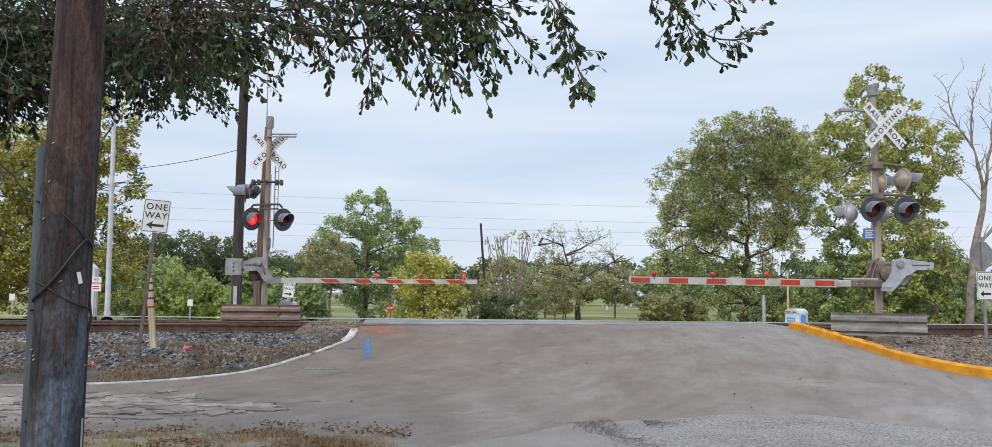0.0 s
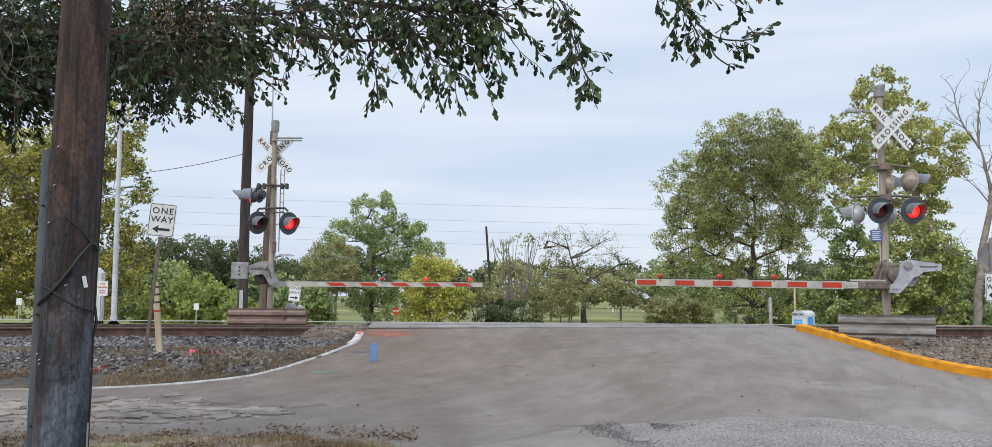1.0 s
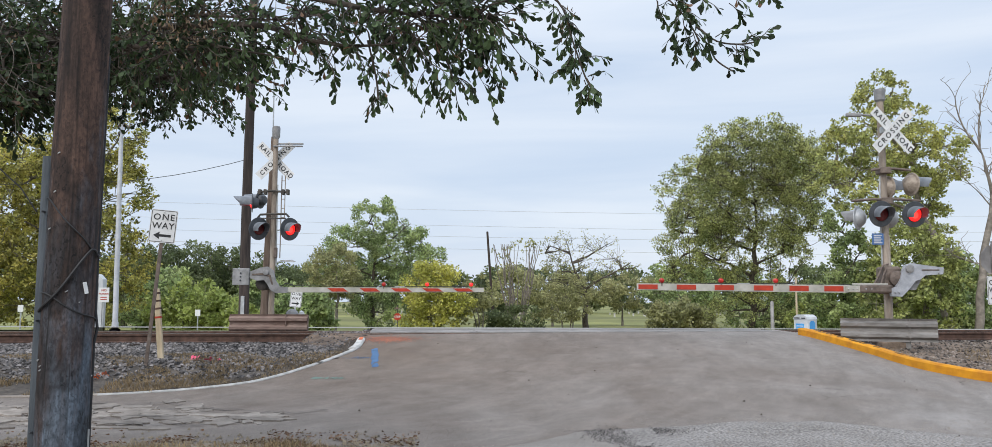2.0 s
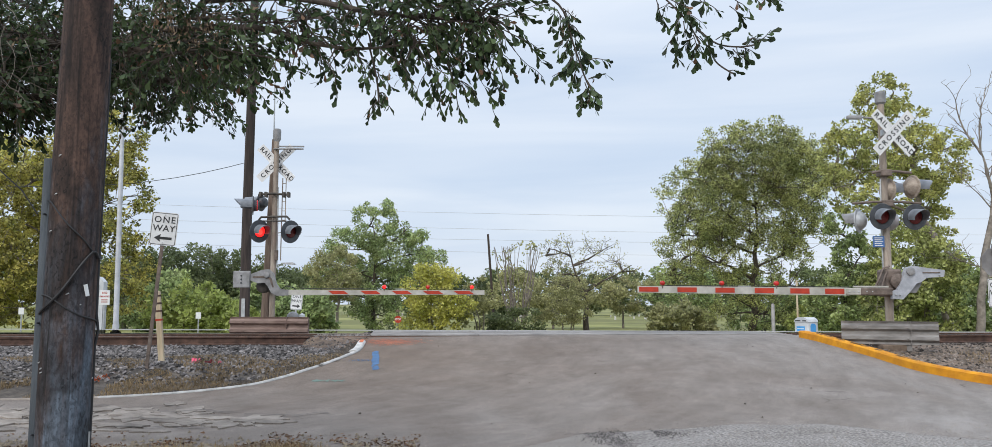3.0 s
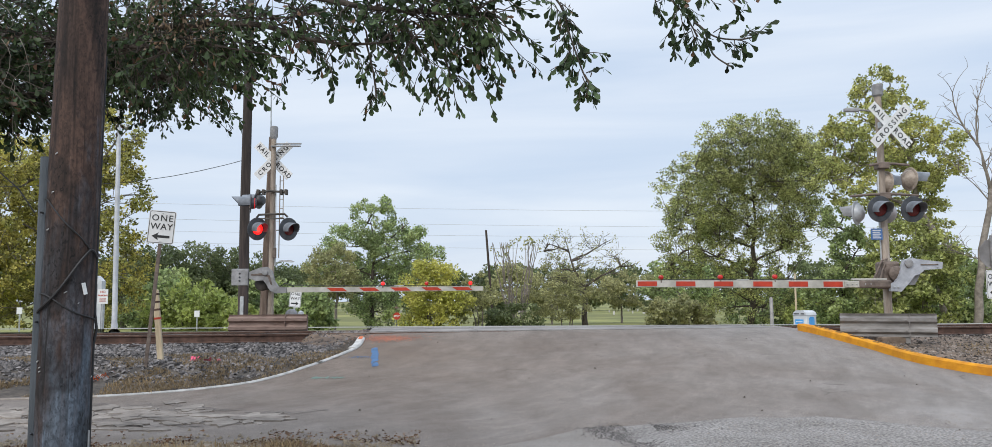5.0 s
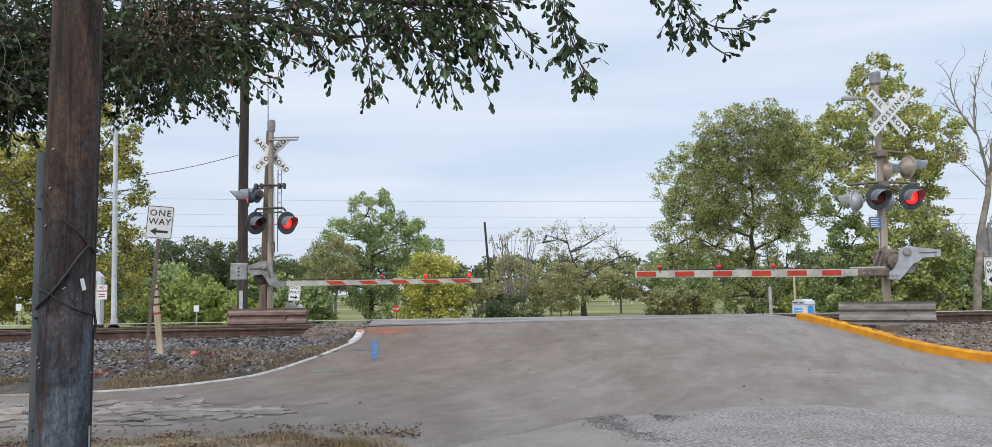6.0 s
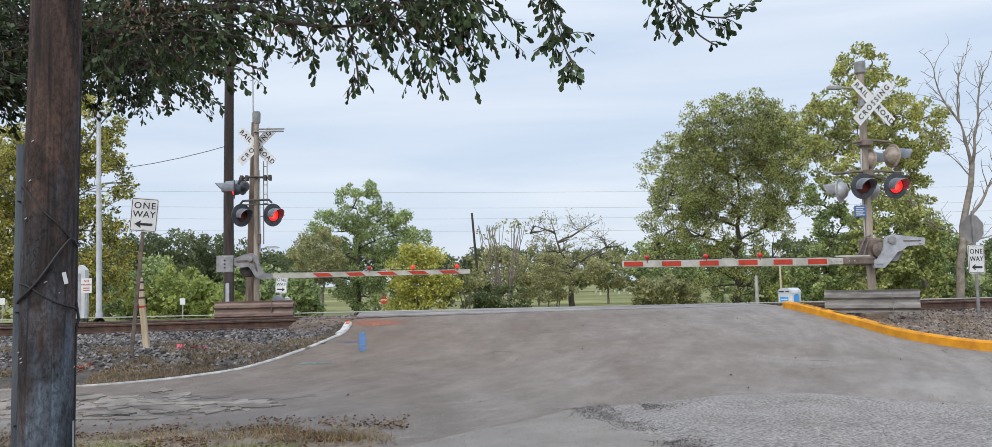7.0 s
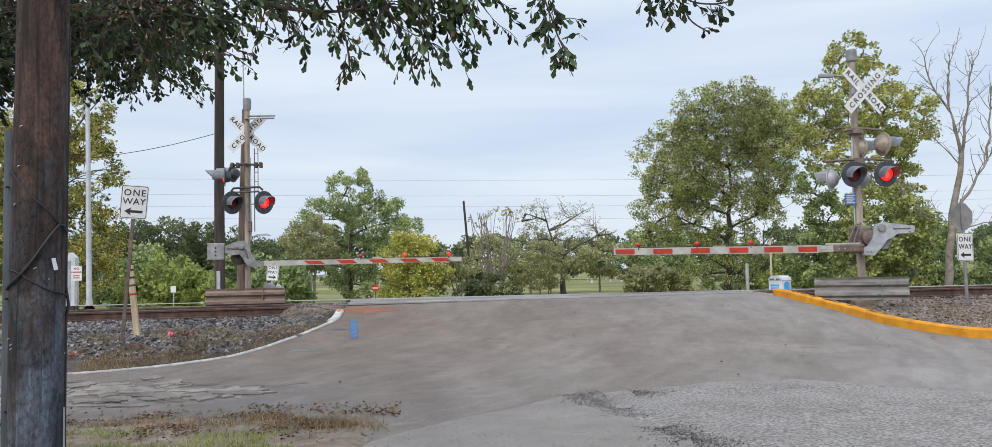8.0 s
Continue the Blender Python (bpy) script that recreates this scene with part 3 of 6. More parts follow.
yy = list(np.arange(5.5, 8.45, 0.4)) + [8.45] + list(np.arange(8.5, 12.4, 0.3)) + list(np.arange(12.5, 18.0, 0.25)) + list(np.arange(18.0, 22.6, 0.3))
rows = []
for y in yy:
    a = left_edge(y) if 12.3 <= y <= 17.7 else (-2.84 - max(0, y - 17.7) * 0.1 if y > 17 else -24)
    if y < 8.5:
        a = -2.4
    b = right_edge(y) if y >= 13.15 else 24
    rows.append((y, a, b))
road_strip("road", rows, M_ASPHALT, "worn grey asphalt road rising to the level crossing", 0.0)
SEAL_X, SEAL_Y = [-1.6, -1.0, -0.3, 0.4, 1.05, 2.0, 3.3, 4.2, 4.8, 5.4, 6.0, 7.5, 24], [7.2, 8.0, 8.9, 9.55, 10.15, 10.5, 10.87, 10.86, 10.6, 10.15, 9.7, 9.0, 8.0]
sx = np.linspace(-1.6, 24, 130)
sv = []
for i in range(60):
    for x in sx:
        edge = float(np.interp(x, SEAL_X, SEAL_Y)) + 0.10 * noise.noise(Vector((x * 1.5, 0, 4))) + 0.05 * noise.noise(Vector((x * 5, 0, 9)))
        y = -30.0 + (edge + 30.0) * (i / 59) ** 0.5
        left = max(0, -1.0 - min(5, max(0, 8.4 - y)) * 0.08 - x)
        sv.append((x, y, zroad(y) + 0.012 - 0.08 * min(1, left * 3) - 0.016 * (i == 59) + 0.008 * noise.noise(Vector((x * 0.5, y * 0.5, 3)))))
solid("road_street", Geo().add(sv, [(j * 130 + i, j * 130 + i + 1, (j + 1) * 130 + i + 1, (j + 1) * 130 + i) for j in range(59) for i in range(129)]), M_CHIP, "coarse chip-sealed side street with pale aggregate", "road", "structure", smooth=True)
road_strip("road_beyond", [(y, -60, 60) for y in np.arange(23.0, 29.2, 0.5)], M_FARSTREET, "pale concrete street beyond the tracks", 0.0)

# ---- track: ballast, sleepers, rails, crossing panels ----
TURN = math.degrees(math.atan(0.13))


def bed_z(x, y):
    """Top of the ballast: level under the rails, sloping down towards the street."""
    d = rail_y(x) - y
    base = zroad(y) - 0.02
    top = 0.655
    if d > 0.6:
        w = min(1, (d - 0.6) / 3.6)
        top = 0.655 - 0.20 * w
        if d > 3.4:
            top = 0.655 - 0.20 * min(w, 0.78) - 0.21 * (d - 3.4)
    if d < -2.6:
        top = 0.655 - 0.1 * min(1.5, -2.6 - d)
    top += 0.05 * noise.noise(Vector((x * 0.8, y * 0.8, 7))) * (0.4 if d < 0.5 else 1)
    if d > 2.0:
        top = max(top, base - 0.05)
    if x < 2:
        e = (left_edge(y) if y <= 17.7 else -2.86) - x
    else:
        e = x - (right_edge(y) if y <= 18.75 else 6.9)
    w = min(1, max(0, 1.15 - e / 1.1))
    return top + max(0, base - top) * w * w * (3 - 2 * w)


def side_bed(name, xs, inside, label, material):
    ys = np.arange(12.0, 24.0, 0.25)
    grid(name, xs, ys, bed_z, material, label, "track bed", keep=inside)


def in_left(x, y):
    return (x < left_edge(y) - 0.02 if y <= 17.7 else x < -2.86) and y > 12.2


def in_right(x, y):
    return (x > right_edge(y) + 0.1 if y <= 18.75 else x > 6.9) and y > 13.0


side_bed("ballast_bed_west", np.arange(-30, -2.8, 0.2), in_left, "dark gritty bed of crushed stone beside the rails", M_BALLAST)


def shoulder_z(x, y):
    """Trodden dirt that buries the rail beside the road and runs out on the ballast."""
    d = rail_y(x) - y
    full = 0.868 - 0.14 * max(0, d) - 0.25 * max(0, -1.35 - d) + 0.012 * noise.noise(Vector((x * 3, y * 3, 2)))
    w = (x + 4.75 + 0.35 * noise.noise(Vector((x * 0.9, y * 1.3, 6))) - 0.30 * max(0, d)) / 0.75
    w = min(1, max(0, w))
    return bed_z(x, y) - 0.06 + max(0, full - bed_z(x, y) + 0.06) * w * w * (3 - 2 * w)


grid("dirt_shoulder", np.arange(-5.4, -2.55, 0.075), np.arange(16.2, 20.2, 0.075), shoulder_z, M_TROD, "brown trodden dirt over the rails beside the road", "dirt", keep=in_left)
side_bed("ballast_bed_east", np.arange(6.8, 32, 0.2), in_right, "brown stony bed between the rails and the yellow kerb", M_RUBBLE)


def stones(name, count, x0, x1, inside, label, seed, reach=4.6, lo=0.035, hi=0.085, material=None):
    rnd = random.Random(seed)
    g = Geo()
    base = np.array([(-1, -1, -0.7), (1, -0.9, -0.6), (0.9, 1, -0.7), (-1, 0.8, -0.6), (-0.6, -0.7, 0.7), (0.7, -0.5, 0.8), (0.5, 0.7, 0.6), (-0.7, 0.5, 0.8)]) / 2
    faces = [(0, 3, 2, 1), (4, 5, 6, 7), (0, 1, 5, 4), (1, 2, 6, 5), (2, 3, 7, 6), (3, 0, 4, 7)]
    made = 0
    while made < count:
        x = x0 + (x1 - x0) * rnd.random()
        d = rnd.random() ** 0.8 * reach - 0.1
        if rnd.random() < 0.16:
            d = -rnd.random() * 3.2
        y = rail_y(x) - d
        if not (inside(x + 0.12, y - 0.1) and inside(x - 0.12, y - 0.1)) or (d > reach * 0.8 and rnd.random() < 0.6):
            continue
        s = rnd.uniform(lo, hi)
        j = np.array([[rnd.uniform(0.75, 1.2) for _ in range(3)] for _ in range(8)])
        m = np.array(Euler((rnd.uniform(-0.7, 0.7), rnd.uniform(-0.7, 0.7), rnd.uniform(0, 6.3))).to_matrix())
        g.add((base * j * s * (1, rnd.uniform(0.7, 1.1), rnd.uniform(0.6, 0.9))) @ m.T + (x, y, bed_z(x, y) + s * rnd.uniform(0.05, 0.3)), faces)
        made += 1
    solid(name, g, material or M_STONE, label, "gravel", "stuff")


stones("ballast_stones", 14000, -13, -3.2, in_left, "grey crushed ballast stones heaped beside the rail", 3)
stones("ballast_stones", 9000, 7.0, 15, in_right, "brown and grey broken stones beyond the yellow kerb", 4, 6.4, 0.015, 0.055, M_BROWNSTONE)


def rail(y_off, label):
    prof = [(-0.07, 0), (0.07, 0), (0.07, 0.012), (0.012, 0.03), (0.010, 0.13), (0.036, 0.145), (0.036, 0.178), (0.028, 0.186), (-0.028, 0.186), (-0.036, 0.178), (-0.036, 0.145), (-0.010, 0.13), (-0.012, 0.03), (-0.07, 0.012)]
    r = thing("rail", label, "rail", pose(-4.4, 18.3 + y_off, 0.69, 0, 0, TURN), "rails of the track")
    g = Geo()
    n = len(prof)
    for x0, x1 in ((-70, -8.2), (-8.19, 3.0), (3.01, 70)):
        v = [(x, y, z) for x in (x0, x1) for y, z in prof]
        g.add(v, [tuple(range(n - 1, -1, -1)), tuple(range(n, 2 * n))] + [(i, (i + 1) % n, (i + 1) % n + n, i + n) for i in range(n)])
    part("rail_profile", g, M_RUST, r)
    part("running_surface", Geo().box(-70, -0.027, 0.187, 70, 0.027, 0.189), M_RAILTOP, r, "worn bright top of the rail")
    for x in (-8.2, 3.0):
        part("fishplate", Geo().box(x - 0.4, -0.034, 0.045, x + 0.4, -0.014, 0.125, 0.006), M_RUST, r)


rail(0.0, "long rusty brown steel rail with a worn top")
rail(1.5, "long rusty brown steel rail behind its twin")

sleeper_mesh = Geo().box(-0.11, -0.55, -0.16, 0.11, 2.05, 0.0, 0.012).mesh("sleeper", M_DARKPOLE)
row = 0
for i in range(-34, 36):
    sx = -4.4 + i * 0.55
    if -3.2 < sx < 7.0:
        continue
    s = tagged(new("sleeper", sleeper_mesh), "dark creosoted timber sleeper half sunk in ballast", "sleeper", "sleepers under the rails")
    s.matrix_basis = pose(sx, rail_y(sx), 0.687, 0, 0, TURN)

panels = thing("crossing_panels", "worn concrete panels between the rails of the crossing", "crossing panel", pose(-4.4, 18.3, 0, 0, 0, TURN), kind="structure")
for i in range(4):
    x0 = 1.55 + i * 2.46
    part("panel", Geo().box(x0, 0.10, 0.80, x0 + 2.44, 1.38, 0.902, 0.012), M_PANEL, panels)
    part("panel", Geo().box(x0, 1.60, 0.80, x0 + 2.44, 2.35, 0.904, 0.012), M_PANEL, panels)


# ---- kerbs, lines, paint marks ----
def ribbon(line, w0, w1, z0, z1, lift=0.0, lo=0, hi=None):
    """A kerb that follows a line: from w0 to w1 sideways, z0 to z1 over the road."""
    hi = len(line) if hi is None else min(hi, len(line))
    g, vs, n = Geo(), [], hi - lo
    for i in range(lo, hi):
        p = line[i]
        d = line[min(i + 1, len(line) - 1)] - line[max(i - 1, 0)]
        d = d / np.hypot(*d)
        nx, ny = d[1], -d[0]
        z = zroad(p[1]) + lift
        b = min(0.03, (w1 - w0) * 0.25)
        for w, h in ((w0, z0), (w0, z1 - b), (w0 + b, z1), (w1 - b, z1), (w1, z1 - b), (w1, z0)):
            ww = w + 0.012 * noise.noise(Vector((p[0] * 2, p[1] * 2, h * 9)))
            vs.append((p[0] + nx * ww, p[1] + ny * ww, z + h))
    fs = [(i * 6 + k, i * 6 + (k + 1) % 6, (i + 1) * 6 + (k + 1) % 6, (i + 1) * 6 + k) for i in range(n - 1) for k in range(6)]
    fs += [tuple(range(6)), tuple(range(n * 6 - 1, n * 6 - 7, -1))]
    return g.add(vs, fs)


kerb_r = thing("kerb_yellow", "raised concrete kerb with worn yellow paint", "kerb", kind="structure")
for i in range(0, len(LINE_R) - 1, 6):
    part("kerb_stone", ribbon(LINE_R, -0.20, -0.01, -0.1, 0.15, 0.0, i, i + 7), M_YELLOW, kerb_r, smooth=False)

def kerb_scuffs():
    """Dark scrapes and chips along the crown of the yellow kerb."""
    rnd = random.Random(77)
    for _ in range(34):
        i = rnd.randint(8, len(LINE_R) - 4)
        p, q = LINE_R[i], LINE_R[i + 1]
        d = (q - p) / np.hypot(*(q - p))
        nx, ny = d[1], -d[0]
        top = rnd.random() < 0.65
        l, k = rnd.uniform(0.06, 0.32), 11
        u = rnd.random()
        o = p + (q - p) * u
        pts = []
        for a in range(k):
            c, e = l * math.cos(6.283 * a / k) * rnd.uniform(0.6, 1.1), rnd.uniform(0.010, 0.040) * math.sin(6.283 * a / k)
            if top:
                w, z = -0.105 + e * 1.6 + 0.4 * e * c, 0.1535
            else:
                w, z = 0.0065, 0.085 + e
            x, y = o[0] + d[0] * c + nx * w, o[1] + d[1] * c + ny * w
            pts.append((x, y, zroad(y) + z))
        part("scuff", Geo().add(pts, [tuple(range(k))]), M_SCUFF, kerb_r, "dark scrape in the paint")


kerb_scuffs()
kerb_l = thing("kerb_white", "low concrete edging with worn white paint", "kerb", kind="structure")
for i in range(0, len(LINE_L) - 1, 16):
    part("kerb_stone", ribbon(LINE_L, -0.085, -0.005, -0.1, 0.03, 0.0, i, i + 17), M_WHITELINE if i > 4 else M_PATCH, kerb_l)
part("kerb_nose", ribbon(LINE_L, -0.17, 0.0, -0.08, 0.05, 0.0, len(LINE_L) - 12), M_WHITELINE, kerb_l)
part("kerb_end", ribbon(LINE_L, -0.15, -0.02, 0.0, 0.057, 0.0, len(LINE_L) - 4), M_ORANGE, kerb_l, "end of the edging sprayed orange")


def splash(name, cx, cy, w, l, material, label, seed, n=26, turn=0.0, mist=False):
    """A thin sprayed mark of many small flakes lying on the road."""
    rnd, g = random.Random(seed), Geo()
    for _ in range(n):
        a, r = (rnd.gauss(0, 0.5) if mist else rnd.uniform(-1, 1)) * w, (rnd.gauss(0, 0.5) if mist else rnd.uniform(-1, 1)) * l
        x, y = cx + a * math.cos(turn) - r * math.sin(turn), cy + a * math.sin(turn) + r * math.cos(turn)
        s, k = rnd.uniform(0.003, 0.009) if mist else rnd.uniform(0.006, 0.026), rnd.randint(5, 8)
        pts = [(x + s * rnd.uniform(0.6, 1.3) * math.cos(6.283 * q / k), y + 4.0 * s * rnd.uniform(0.6, 1.3) * math.sin(6.283 * q / k)) for q in range(k)]
        g.add([(px, py, road_z(px, py) + 0.005) for px, py in pts], [tuple(range(k))])
    solid(name, g, material, label, "paint mark", "structure")


splash("paint_mark_blue", -2.32, 15.65, 0.055, 0.9, M_BLUE, "blue sprayed survey line on the asphalt", 1, 230, 0.147)
splash("paint_mark_blue_cross", -2.6, 15.6, 0.26, 0.10, M_BLUE, "short blue sprayed dash on the asphalt", 2, 70, 0.0, True)
splash("paint_mark_green", -2.8, 13.8, 0.3, 0.03, M_GREENPAINT, "faint green sprayed survey dashes on asphalt", 3, 40)
splash("paint_mark_orange", -2.35, 17.75, 0.62, 0.45, M_ORANGEMIST, "orange sprayed overspray at the kerb end", 4, 1500, 0.0, True)


def stone_paint(name, cx, cy, w, l, material, label, seed):
    rnd, g = random.Random(seed), Geo()
    for _ in range(26):
        x, y, r = cx + rnd.gauss(0, w), cy + rnd.gauss(0, l), rnd.uniform(0.010, 0.03)
        g.add([(x + r * math.cos(q * 1.05), y + r * math.sin(q * 1.05), bed_z(x, y) + 0.05 + 0.02 * math.sin(q + x * 9)) for q in range(6)], [(0, 1, 2, 3, 4, 5)])
    solid(name, g, material, label, "paint mark", "structure")


stone_paint("paint_mark_stones", -6.6, 13.7, 0.07, 0.12, M_ORANGE, "orange paint sprayed on the ballast", 1)
stone_paint("paint_mark_stones_pink", -5.35, 14.9, 0.14, 0.10, M_PINK, "pink paint sprayed on the ballast", 2)


def slab_patches():
    rnd = random.Random(12)
    ob = thing("broken_patch", "pale broken old surfacing with cracks at the street edge", "road patch", kind="structure")
    for _ in range(105):
        x, y = rnd.uniform(-8.5, -3.0), rnd.triangular(9.9, 12.1, 11.0)
        if x > -3.9 and y > 11.0:
            continue
        w, l, k = rnd.uniform(0.06, 0.5), rnd.uniform(0.05, 0.26), rnd.randint(13, 21)
        pts = [(x + w * rnd.uniform(0.6, 1.15) * math.cos(6.283 * q / k), y + l * rnd.uniform(0.25, 1.4) * math.sin(6.283 * q / k) - 0.1 * w * math.cos(6.283 * q / k)) for q in range(k)]
        h = rnd.uniform(0.004, 0.022)
        g = Geo().add([(px, py, zroad(py) - 0.01) for px, py in pts] + [(px, py, zroad(py) + h) for px, py in pts],
                      [tuple(range(k, 2 * k))] + [(q, (q + 1) % k, (q + 1) % k + k, q + k) for q in range(k)])
        part("slab_piece", g, M_PATCH, ob)
    rnd2 = random.Random(5)
    for _ in range(7):
        x, y = rnd2.uniform(-7.5, -3.2), rnd2.uniform(10.1, 11.9)
        pts, n = [], rnd2.randint(6, 11)
        for q in range(n):
            pts.append((x, y))
            x += rnd2.uniform(0.06, 0.2)
            y += rnd2.uniform(-0.11, 0.10)
        ws = [rnd2.uniform(0.006, 0.022) for _ in pts]
        v = [(a, b - w_, zroad(b) + 0.022) for (a, b), w_ in zip(pts, ws)] + [(a, b + w_, zroad(b) + 0.022) for (a, b), w_ in zip(pts, ws)]
        part("crack_fill", Geo().add(v, [(q, q + 1, n + q + 1, n + q) for q in range(n - 1)]), M_CRACK, ob, "dark open crack")


slab_patches()


# ---- grade crossing signals ----
def lamp(parent, name, at, facing, back, glow=True, tilt=0.0, hood_len=0.30, size=1.0, visor=None):
    """A flasher: dark background disc, hood, red lens and, behind it, the lit roundel. Returns the roundel and its two poses."""
    d = Vector((facing[0], facing[1], tilt)).normalized()
    m = Matrix.Translation(at) @ d.to_track_quat("Z", "Y").to_matrix().to_4x4()
    if m.to_3x3().col[1].z < 0:
        m = m @ pose(0, 0, 0, 0, 0, 180)
    s = size
    shell = [(0.01, -0.17), (0.10, -0.165), (0.135, -0.12), (0.15, -0.03)] if back is M_BLACK else [(0.01, -0.175), (0.08, -0.165), (0.14, -0.135), (0.185, -0.085), (0.205, -0.035)]
    disc = part(name, Geo().lathe(shell + [(0.255 * s, -0.022), (0.262 * s, -0.008), (0.255 * s, 0.0), (0.165, 0.004), (0.155, -0.02), (0.01, -0.022)], None, 32), M_DISC if back is M_BLACK else back, parent, "round flasher housing with background disc", True, m)
    g, n = Geo(), 18
    vs = []
    for z, r, cut in ((0.0, 0.168, 0.0), (hood_len, 0.158, 0.35)):
        for th in (0.0, 0.006):
            for k in range(n + 1):
                a = math.pi * (-0.12 + 1.24 * k / n)
                zz = z - (0 if z == 0 else cut * hood_len * (1 - max(0, math.sin(a))))
                vs.append(((r + th) * math.cos(a), (r + th) * math.sin(a), zz))
    q = n + 1
    fs = []
    for k in range(n):
        fs += [(k, k + 1, 2 * q + k + 1, 2 * q + k), (q + k, 3 * q + k, 3 * q + k + 1, q + k + 1), (2 * q + k, 2 * q + k + 1, 3 * q + k + 1, 3 * q + k)]
    part("hood", g.add(vs, fs), visor or (M_BLACK if back is M_BLACK else M_CASTDIRTY), disc, "long open visor over the lens", True)
    part("lens", Geo().lathe([(0.152, 0.004), (0.12, 0.020), (0.07, 0.032), (0.01, 0.037)], None, 24), M_LENS, disc, "dark red glass lens", True)
    if not glow:
        return None
    ro = part("lit_roundel", Geo().lathe([(0.15, 0.004), (0.12, 0.020), (0.07, 0.032), (0.01, 0.037)], None, 24), M_GLOW, disc, "glowing red roundel of the flasher", True)
    part("filament_spot", Geo().lathe([(0.075, 0.034), (0.04, 0.041), (0.005, 0.043)], pose(-0.01, -0.015, 0), 16), M_GLOWCORE, ro, "bright red core", True)
    return ro


def crossbuck(parent, m):
    for text, turn, y in (("RAIL   ROAD", 45, 0.0), ("CROSSING", -45, -0.02)):
        b = part("blade", Geo().box(-0.61, y - 0.006, -0.1145, 0.61, y + 0.003, 0.1145), M_SIGNWHITE, parent, "white crossbuck blade with black letters", m=m @ pose(0, 0, 0, 0, turn, 0))
        if text == "CROSSING":
            lettering(text, 0.165, M_SIGNBLACK, b, pose(0, y - 0.009, -0.004) @ FRONT, bold=0.002, spacing=1.42)
        else:
            lettering("RAIL", 0.165, M_SIGNBLACK, b, pose(-0.38, y - 0.009, -0.004) @ FRONT, bold=0.002, spacing=1.2)
            lettering("ROAD", 0.165, M_SIGNBLACK, b, pose(0.38, y - 0.009, -0.004) @ FRONT, bold=0.002, spacing=1.2)


ON_LEFT = [(0.0, 0.55), (1.15, 1.78), (2.42, 3.05), (3.65, 4.25), (4.88, 5.52), (6.15, 6.75), (7.35, 7.95)]
ON_RIGHT = [(0.55, 1.15), (1.78, 2.42), (3.05, 3.65), (4.25, 4.88), (5.52, 6.15), (6.75, 7.35), (7.95, 8.1)]
FLASH = []


def flash_rows(spans, back, ahead=0.004):
    """Rows for a roundel that stands at the lens while lit and drops back into its housing while dark."""
    lit, dark = pose(0, 0, ahead), pose(0, 0, back)
    on = lambda t: any(a <= t < b for a, b in spans)
    rows = [(0.0, lit if on(0.0) else dark)]
    for t in sorted({e for ab in spans for e in ab}):
        if 0.04 < t < 7.99:
            rows += [(t - 0.034, rows[-1][1]), (t, lit if on(t) else dark)]
    return rows + [(8.0, rows[-1][1])]


def gate_light(arm, x, z, spans=None, r=0.06, lit=True):
    base = part("gate_light", Geo().lathe([(0.03, -0.055), (0.05, -0.05), (r, -0.03), (r, 0.012), (0.04, 0.014), (0.01, 0.0)], pose(x, -0.02, z, 90), 16), M_BULB, arm, "small red gate lamp", True)
    part("lamp_bracket", Geo().box(x - 0.012, -0.03, z - 0.11, x + 0.012, 0.0, z - 0.04), M_MECH, base)
    part("bulb_glass", Geo().lathe([(r * 0.9, 0.0), (r * 0.8, 0.018), (r * 0.4, 0.028), (0.004, 0.031)], pose(x, -0.02, z, 90) @ pose(0, 0, 0.012), 14), M_BULB, base, "red glass dome", True)
    if not lit:
        return
    gl = Geo().lathe([(r * 0.9, 0.0), (r * 0.8, 0.02), (r * 0.4, 0.032), (0.004, 0.036)], None, 14)
    ro = part("lit_bulb", gl, M_GLOW, base, "glowing red bulb", True, pose(x, -0.02, z, 90) @ pose(0, 0, 0.012))
    if spans:
        FLASH.append((ro, [(t, pose(x, -0.02, z, 90) @ m) for t, m in flash_rows(spans, -0.04, 0.012)]))


def gate_arm(mast, x0, x1, z0, z1, h0, h1, stripes, slant, label):
    """The arm from its root x0 to its tip x1, with red tapes on both faces."""
    arm = part("gate_arm", Geo().add(
        [(x0, -0.03, z0 - h0), (x1, -0.02, z1 - h1), (x1, -0.02, z1 + h1), (x0, -0.03, z0 + h0), (x0, 0.03, z0 - h0), (x1, 0.02, z1 - h1), (x1, 0.02, z1 + h1), (x0, 0.03, z0 + h0)],
        [(0, 1, 2, 3), (7, 6, 5, 4), (0, 4, 5, 1), (1, 5, 6, 2), (2, 6, 7, 3), (3, 7, 4, 0)]), M_ARM, mast, label)
    for a, b in stripes:
        w = lambda x: (x - x0) / (x1 - x0)
        hz = lambda x: 0.68 * (h0 + (h1 - h0) * w(x))
        zc = lambda x: z0 + (z1 - z0) * w(x)
        for y in (-0.034, 0.034):
            part("reflective_tape", Geo().add([(a + slant, y, zc(a) - hz(a)), (b + slant, y, zc(b) - hz(b)), (b - slant, y, zc(b) + hz(b)), (a - slant, y, zc(a) + hz(a)),
                                               (a + slant, y * 0.6, zc(a) - hz(a)), (b + slant, y * 0.6, zc(b) - hz(b)), (b - slant, y * 0.6, zc(b) + hz(b)), (a - slant, y * 0.6, zc(a) + hz(a))],
                                              [(0, 1, 2, 3), (7, 6, 5, 4), (0, 4, 5, 1), (1, 5, 6, 2), (2, 6, 7, 3), (3, 7, 4, 0)]), M_RED, arm)
    return arm


